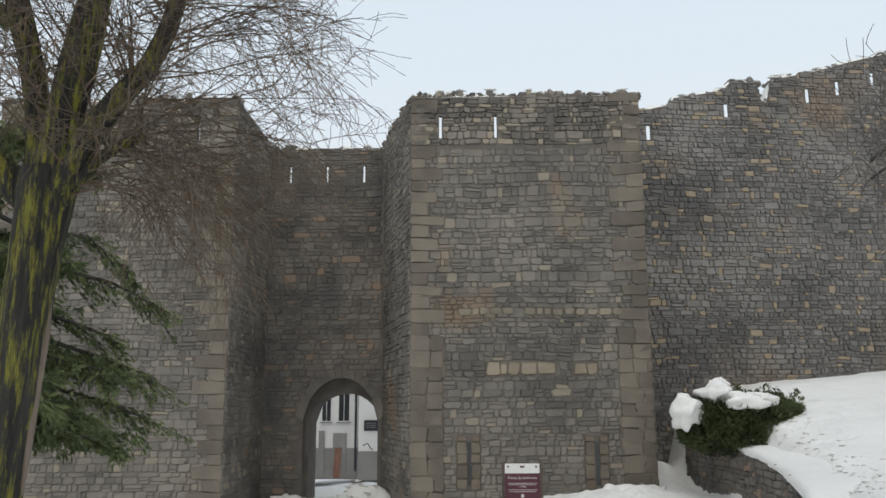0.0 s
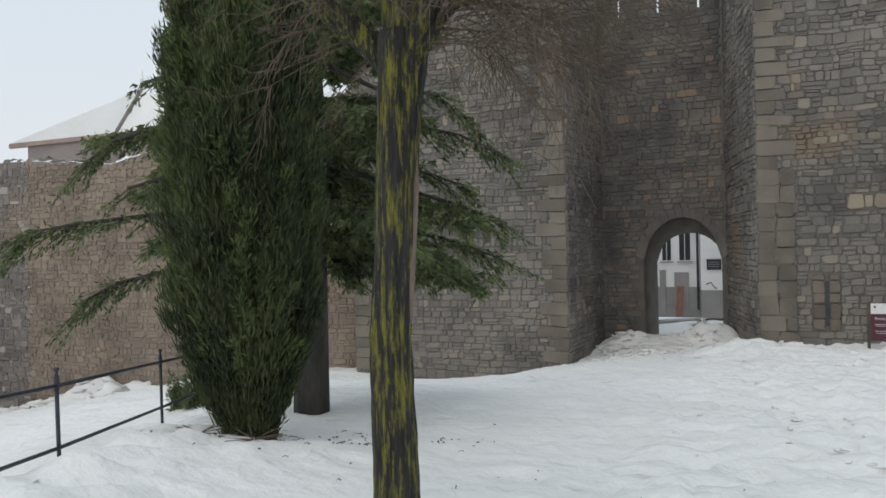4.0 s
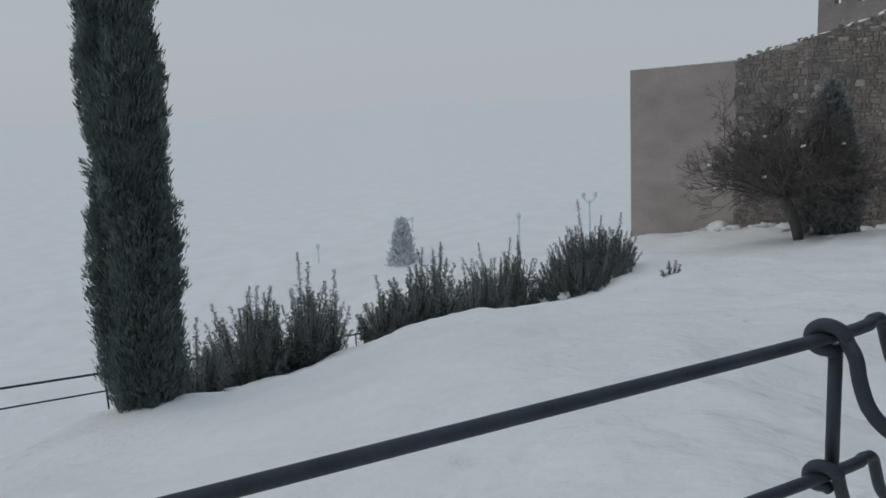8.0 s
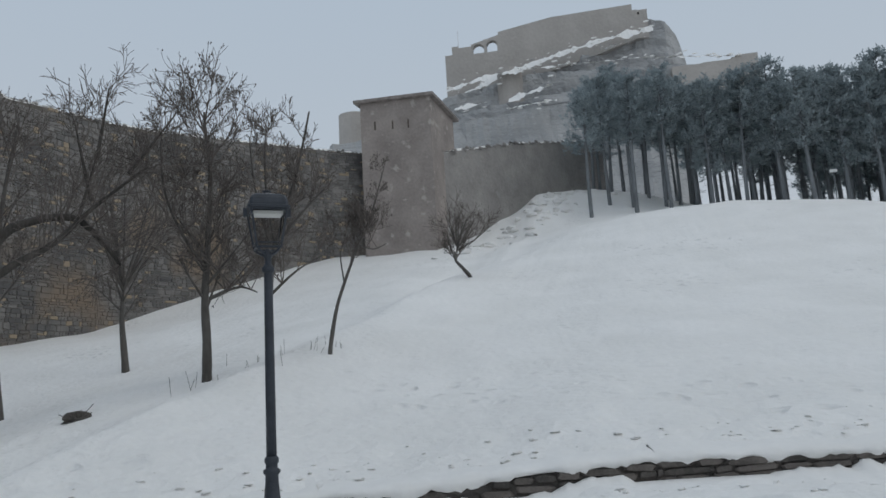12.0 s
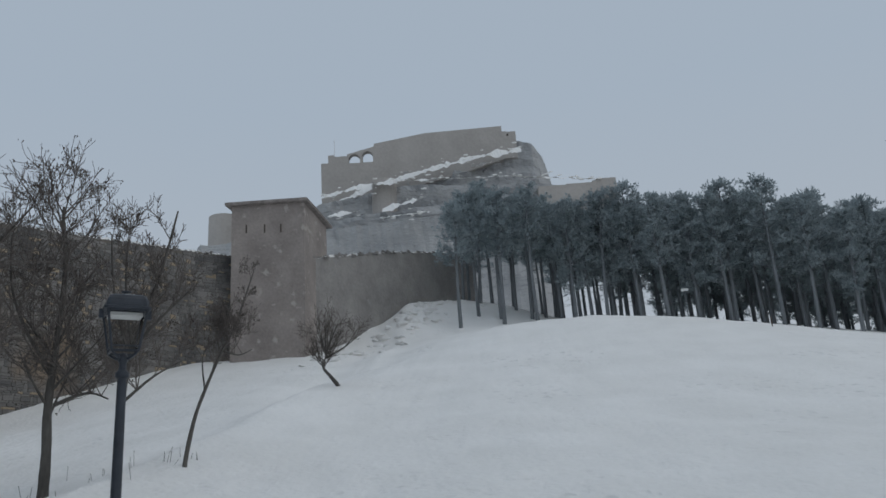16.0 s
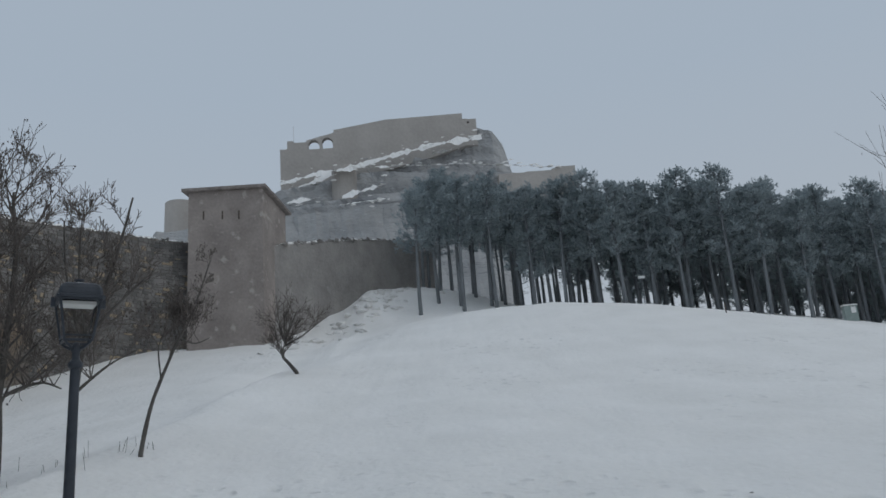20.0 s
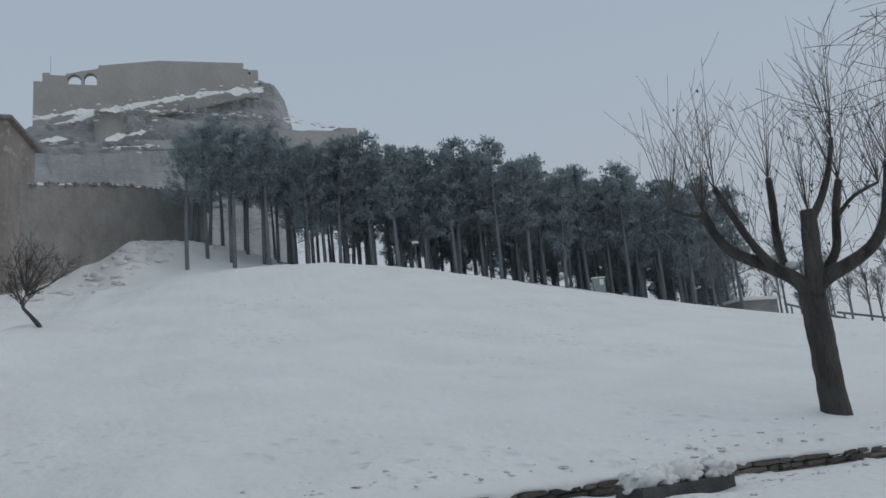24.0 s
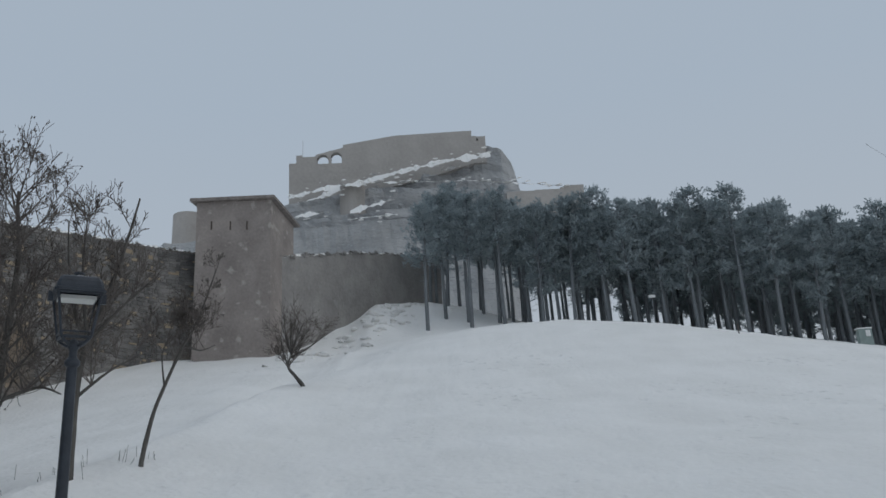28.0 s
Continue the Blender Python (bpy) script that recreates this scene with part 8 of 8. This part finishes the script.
def planter_wall():
    ob = thing("planter_wall", "curved dark rubble retaining wall with snow behind it", "wall", place=(8.4, 20, -0.5))
    pts = [(8.0, 15.7), (8.2, 16.4), (8.65, 18.0), (9.0, 20.0), (9.1, 22.0), (9.0, 23.6), (8.85, 25.2), (8.8, 27.2)]
    top = [-1.05, -0.5, -0.12, 0.15, 0.4, 0.58, 0.8, 0.9]
    body, st = Shape(), Shape()
    for (a, b), t0, t1 in zip(zip(pts, pts[1:]), top, top[1:]):
        p, q = Vector((*a, 0)), Vector((*b, 0))
        long = (q - p).length
        body.prism([b, a, (a[0] + 0.5, a[1]), (b[0] + 0.5, b[1])], -2.5, [t1, t0, t0, t1])
        high = lambda s: t1 + (t0 - t1) * s / long  # noqa: E731
        lay(b, a, FLAT(-1.7), high, 0.17, 0.3, st, single=(0.0, 2.5, -1.2, 1.0), deep=0.05, parent=ob, units=BLOTCHED_STONES)
    lip = Shape()
    for (a, b), t0, t1 in zip(zip(pts, pts[1:]), top, top[1:]):
        m = 14
        v, f = [], []
        for i in range(m + 1):
            t = i / m
            x, y, z = a[0] + (b[0] - a[0]) * t, a[1] + (b[1] - a[1]) * t, t0 + (t1 - t0) * t
            k = noise.noise(Vector((x * 1.1, y * 1.1, 1))) * 0.05 + noise.noise(Vector((x * 3.7, y * 3.7, 4))) * 0.022
            e = ss(y, 15.75, 17.2)
            low = min(z, snow_height(x + 0.1, y)) - 0.08
            for d, h in ((-0.05 - k * 0.5, -0.05 - k), (-0.08 - k * 0.4, 0.05 + k), (0.12, 0.13 + k), (0.55, 0.17 + k)):
                v.append((x + d, y, low + (z + h - low) * e))
            v.append((x + 1.6, y, snow_height(x + 1.6, y) - 0.04))
        for i in range(m):
            for j in range(4):
                f.append((i * 5 + j, i * 5 + 1 + j, i * 5 + 6 + j, i * 5 + 5 + j))
        lip.add(v, f)
    part("snow_ledge", lip.mesh("planter_snow", SNOW, True), ob, "snow bank slumping over the wall top", "stuff")
    part("core", body.mesh("planter_core", MORTAR), ob)
    part("rubble", st.mesh("planter_stones", BLOTCHED), ob, "", "stuff")


planter_wall()


# ---- small things ----
def info_panel():
    ob = thing("information_panel", "maroon information panel with a white header on two posts", "sign", place=(3.5, 24.1, -1.0))
    y = 24.1
    for x in (2.98, 4.02):
        part("post", Shape().box((x - 0.035, y - 0.03, -1.6), (x + 0.035, y + 0.03, 0.13)).mesh("panel_post", TIMBER), ob)
    part("board", Shape().box((3.02, y - 0.015, -0.84), (3.98, y + 0.015, 0.1)).mesh("panel_board", MAROON), ob)
    part("header", Shape().box((3.03, y - 0.022, -0.17), (3.97, y - 0.016, 0.09)).mesh("panel_header", WHITE_PANEL), ob, "white header strip")
    txt = bpy.data.curves.new("title", "FONT")
    txt.body, txt.size, txt.align_x, txt.extrude = "Portal de la Nevera", 0.098, "CENTER", 0.002
    txt.materials.append(LETTERING)
    t = new("title", txt)
    t.parent = ob
    t.matrix_basis = Matrix.Translation((0.0, -0.02, 0.68)) @ pose(0, 0, 0, 90)
    for z, w in ((-0.43, 0.78), (-0.47, 0.74), (-0.52, 0.2), (-0.60, 0.78), (-0.65, 0.72)):
        part("text_line", Shape().box((3.5 - w / 2, y - 0.02, z - 0.006), (3.5 + w / 2, y - 0.016, z + 0.006)).mesh("text_line", LETTERING), ob)
    for x, w in ((3.12, 0.05), (3.5, 0.12), (3.88, 0.05)):
        part("emblem", Shape().box((x - w / 2, y - 0.027, -0.02), (x + w / 2, y - 0.023, 0.03)).mesh("emblem", MAROON), ob)
    part("foot_mark", Shape().box((3.46, y - 0.02, -0.8), (3.54, y - 0.016, -0.72)).mesh("foot_mark", LETTERING), ob)


info_panel()


def trail_post():
    ob = thing("trail_post", "dark wooden post with a slanted board and a litter box", "post", place=(6.25, 8.4, 0.0))
    x, y = 6.25, 8.4
    part("post", Shape().box((x - 0.05, y - 0.05, -0.4), (x + 0.05, y + 0.05, 1.0)).mesh("trail_post", TIMBER), ob)
    e = Vector((0.78, -0.62, 0))
    n = Vector((-0.62, -0.78, 0))
    c = Vector((x, y, 0.84)) + n * 0.06 - e * 0.05
    v = []
    for i in (-1, 1):
        for j in (-1, 1):
            for k in (-1, 1):
                v.append(tuple(c + n * 0.16 * i + e * 0.11 * -i + Vector((0, 0, 0.21 * -i)) * 1.0 + n.cross(Vector((0, 0, 1))) * 0.03 * j + Vector((0, 0, 0.012 * k))))
    part("slanted_board", Shape().add(v, [(0, 1, 3, 2), (4, 6, 7, 5), (0, 4, 5, 1), (2, 3, 7, 6), (0, 2, 6, 4), (1, 5, 7, 3)]).mesh("slanted_board", TIMBER), ob)
    b = Vector((x, y, 0.2)) + n * 0.1
    q = [b - e * 0.17 - n * 0.12, b + e * 0.17 - n * 0.12, b + e * 0.17 + n * 0.12, b - e * 0.17 + n * 0.12]
    part("litter_box", Shape().prism([tuple(p[:2]) for p in q], 0.15, 0.58).mesh("litter_box", IRON), ob, "dark metal litter box")
    part("bracket", Shape().tube([(x + 0.04, y - 0.04, 0.55), (x + 0.22, y - 0.18, 0.56), (x + 0.22, y - 0.18, 0.42)], 0.02, 5).mesh("bracket", IRON), ob)
    part("snow_patch", Shape().lump(tuple(b + n * 0.06 + Vector((0, 0, 0.39))), (0.13, 0.1, 0.04), 0.3, 5, 9).mesh("box_snow", SNOW, True), ob, "little snow on the box")


trail_post()


def lower_handrail():
    ob = thing("lower_handrail", "thin two-bar handrail on the lower terrace", "railing", place=(-22, -6.5, -5.4))
    a, b = Vector((-17.0, -10.52, -4.24)), Vector((-28.07, -2.42, -6.66))
    part("bar", Shape().tube([a, b], 0.03, 6).mesh("hand_bar", IRON), ob)
    part("bar", Shape().tube([a - Vector((0, 0, 0.48)), b - Vector((0, 0, 0.48))], 0.022, 6).mesh("hand_bar_b", IRON), ob)
    for t in (0.25, 0.55, 0.97):
        p = a + (b - a) * t
        part("post", Shape().tube([p - Vector((0, 0, 3.5)), p + Vector((0, 0, 0.06))], 0.025, 6).mesh("hand_post", IRON), ob)


lower_handrail()


def field_things():
    s = thing("boundary_stake", "thin dark stake standing on the snowy crest", "stake", place=(47.6, -15.2, ground(47.6, -15.2)))
    z = ground(47.6, -15.2)
    part("stake", Shape().tube([(47.6, -15.2, z - 0.6), (47.6, -15.2, z + 0.55)], 0.04, 6).mesh("stake", TIMBER), s)
    w = thing("white_notice", "small white notice board among the pines", "sign", place=(60.5, -13.4, 12))
    part("board", Shape().box((60.5, -13.7, 15.25), (60.54, -13.2, 15.45)).mesh("notice", WHITE_PANEL), w)
    part("post", Shape().tube([(60.56, -13.45, ground(60.56, -13.45) - 0.5), (60.56, -13.45, 15.3)], 0.04, 6).mesh("notice_post", PINE_BARK), w)
    cx, cy = 53.2, -25.0
    z = ground(cx, cy)
    cab = thing("field_cabinet", "small grey-green service cabinet between the pines", "cabinet", place=(cx, cy, z))
    part("body", Shape().box((cx, cy - 0.42, z - 0.5), (cx + 0.4, cy + 0.42, z + 1.05)).mesh("cabinet_body", CABINET), cab)
    part("lid", Shape().box((cx - 0.04, cy - 0.46, z + 1.05), (cx + 0.44, cy + 0.46, z + 1.12)).mesh("cabinet_lid", SNOW), cab, "lid under a little snow")
    part("label_plate", Shape().box((cx - 0.02, cy - 0.3, z + 0.55), (cx - 0.002, cy + 0.0, z + 0.95)).mesh("cabinet_plate", WHITE_PANEL), cab, "white plate on the door")
    st = thing("tree_stump", "dark twiggy stump poking out of the snow", "stump", place=(12.75, 9.95, 1.4))
    z = ground(12.75, 9.95)
    part("stump", Shape().lump((12.75, 9.95, z + 0.02), (0.26, 0.18, 0.17), 0.5, 9, 12, 2).mesh("stump", BARK), st)
    g = random.Random(4)
    tw = Shape()
    for _ in range(6):
        a = g.uniform(0, 6.28)
        tw.tube([(12.75, 9.95, z), (12.75 + 0.3 * math.cos(a), 9.95 + 0.3 * math.sin(a), z + g.uniform(0.1, 0.35))], 0.008, 3, False)
    part("twigs", tw.mesh("stump_twigs", TWIG_FAR), st, "", "stuff")
    fe = thing("field_fence", "sloping timber handrail at the far field edge", "fence", place=(55, -45, 6))
    for p, q in (((57.5, -43.0, 8.6), (53.0, -45.5, 6.4)), ((53.5, -44.5, 7.2), (49.5, -47.0, 5.9))):
        part("rail", Shape().tube([p, q], 0.09, 5).mesh("fence_rail", PINE_BARK), fe)
        for t in (0.1, 0.5, 0.9):
            c = Vector(p) + (Vector(q) - Vector(p)) * t
            part("post", Shape().tube([c - Vector((0, 0, 2.0)), c], 0.08, 5).mesh("fence_post", PINE_BARK), fe)
    hut = thing("field_hut", "low grey hut with a snowy flat roof behind the trees", "hut", place=(62.5, -42.4, 8))
    z = ground(62.5, -42.4)
    part("wall", Shape().box((61.0, -45.0, z - 1), (65, -41.5, z + 0.9)).mesh("hut_wall", PLINTH), hut)
    part("roof", Shape().box((60.6, -45.4, z + 0.9), (65.4, -41.2, z + 1.15)).mesh("hut_roof", SNOW), hut, "snow-covered flat roof")
    g = random.Random(6)
    sh = Shape()
    for cx, cy, n in ((17.9, 7.9, 12), (16.3, 8.3, 8), (15.7, 8.9, 5)):
        for _ in range(n):
            x, y = cx + g.gauss(0, 0.5), cy + g.gauss(0, 0.5)
            z = ground(x, y)
            sh.tube([(x, y, z - 0.1), (x + g.gauss(0, 0.05), y + g.gauss(0, 0.05), z + g.uniform(0.1, 0.4))], 0.005, 3, False)
    tagged(new("dry_grass", sh.mesh("dry_grass", TWIG_FAR)), "dry weed stalks poking through the snow", "grass", kind="stuff")


field_things()


# ---- fallen litter on the snow ----
def litter():
    g = random.Random(14)
    sh = Shape()
    for cx, cy, spread, n in ((-3.4, 8.7, 0.5, 60), (-2.7, 9.7, 0.6, 40), (-4.2, 8.3, 0.3, 30), (-1.0, 7.2, 1.2, 24), (12.3, -11.2, 0.8, 30)):
        for _ in range(n):
            x, y = cx + g.gauss(0, spread), cy + g.gauss(0, spread)
            z, a, s = snow_height(x, y) + 0.012, g.uniform(0, 6.28), g.uniform(0.01, 0.035)
            dx, dy = math.cos(a) * s, math.sin(a) * s
            sh.tube([(x - dx, y - dy, z), (x, y, z + 0.012), (x + dx, y + dy, z)], g.uniform(0.003, 0.007), 4, False)
    tagged(new("fallen_litter", sh.mesh("fallen_litter", TWIG)), "brown twigs and scales fallen on the snow", "litter", kind="stuff")
    for k, (x, y, s) in enumerate(((-3.55, 8.1, 0.3), (-4.15, 8.0, 0.25))):
        z = snow_height(x, y)
        d = thing("dry_branch", "brown dead branch lying under the cypress", "branch", "dead branches", place=(x, y, z))
        w = Shape()
        for _ in range(14):
            a = g.uniform(0, 6.28)
            w.tube([(x, y, z + 0.04), (x + s * math.cos(a), y + s * math.sin(a), z + g.uniform(0.03, 0.14))], 0.006, 3, False)
        part("twig_crown", w.mesh("dry_branch", TWIG), d, "", "stuff")


litter()


# ---- crumbs and clods of snow beside the path ----
def snow_clods():
    g = random.Random(23)
    sh = Shape()

    def drop(x, y, r):
        sh.lump((x, y, snow_height(x, y) + r * 0.15), (r * g.uniform(0.7, 1.4), r * g.uniform(0.7, 1.4), r * g.uniform(0.3, 0.5)), 0.8, 6, 9, g.random() * 50)

    for _ in range(600):
        y = g.uniform(-16, 8)
        off = g.choice((-1, 1)) * abs(g.gauss(0, 0.75))
        drop(line(y, LOW_WALL) + off + (0.25 if off > 0 else -0.45), y, 0.012 + 0.04 * g.random() ** 2)
    for _ in range(260):
        drop(g.uniform(0.0, 6.5), g.uniform(4.0, 22.0), 0.015 + 0.05 * g.random() ** 2)
    for _ in range(40):
        y = g.uniform(4.5, 10.5)
        drop(line(y, RAIL) + abs(g.gauss(0, 0.9)), y, 0.01 + 0.03 * g.random() ** 2)
    for _ in range(220):
        drop(g.uniform(-6, 7.5), 26 - abs(g.gauss(0, 1.6)), 0.02 + 0.06 * g.random() ** 2)
    for _ in range(300):
        drop(g.uniform(-4.9, -0.9), g.uniform(25.5, 30), 0.04 + 0.1 * g.random() ** 2)
    for _ in range(500):
        y = g.uniform(14, 26)
        drop(line(y, PLANTER) + 0.5 + abs(g.gauss(0, 0.5)), y, 0.015 + 0.045 * g.random() ** 2)
    for _ in range(70):
        x = g.uniform(-45, -22)
        r = g.uniform(0.25, 0.6)
        y = line(x, WEST_LINE) - 0.3 - abs(g.gauss(0, 0.6))
        sh.lump((x, y, snow_height(x, y) - 0.05), (r * g.uniform(0.8, 1.5), r, r * g.uniform(0.4, 0.8)), 0.5, 7, 11, g.random() * 50)
    for _ in range(130):
        t = g.random()
        x, y = 55 + 24 * t - abs(g.gauss(0, 3.5)), 13 - 9.5 * t - abs(g.gauss(0, 1.2))
        r = g.uniform(0.12, 0.42)
        sh.lump((x, y, snow_height(x, y) - 0.1), (r * g.uniform(0.8, 1.5), r, r * g.uniform(0.4, 0.7)), 0.6, 6, 9, g.random() * 50)
    for _ in range(420):
        x = g.uniform(-46, -20)
        y = line(x, WEST_LINE) - 0.4 - abs(g.gauss(0, 1.0))
        drop(x, y, 0.06 + 0.22 * g.random() ** 2)
    tagged(new("snow_clods", sh.mesh("snow_clods", SNOW, True)), "small clods and crumbs of trodden snow", "snow", kind="stuff")


snow_clods()
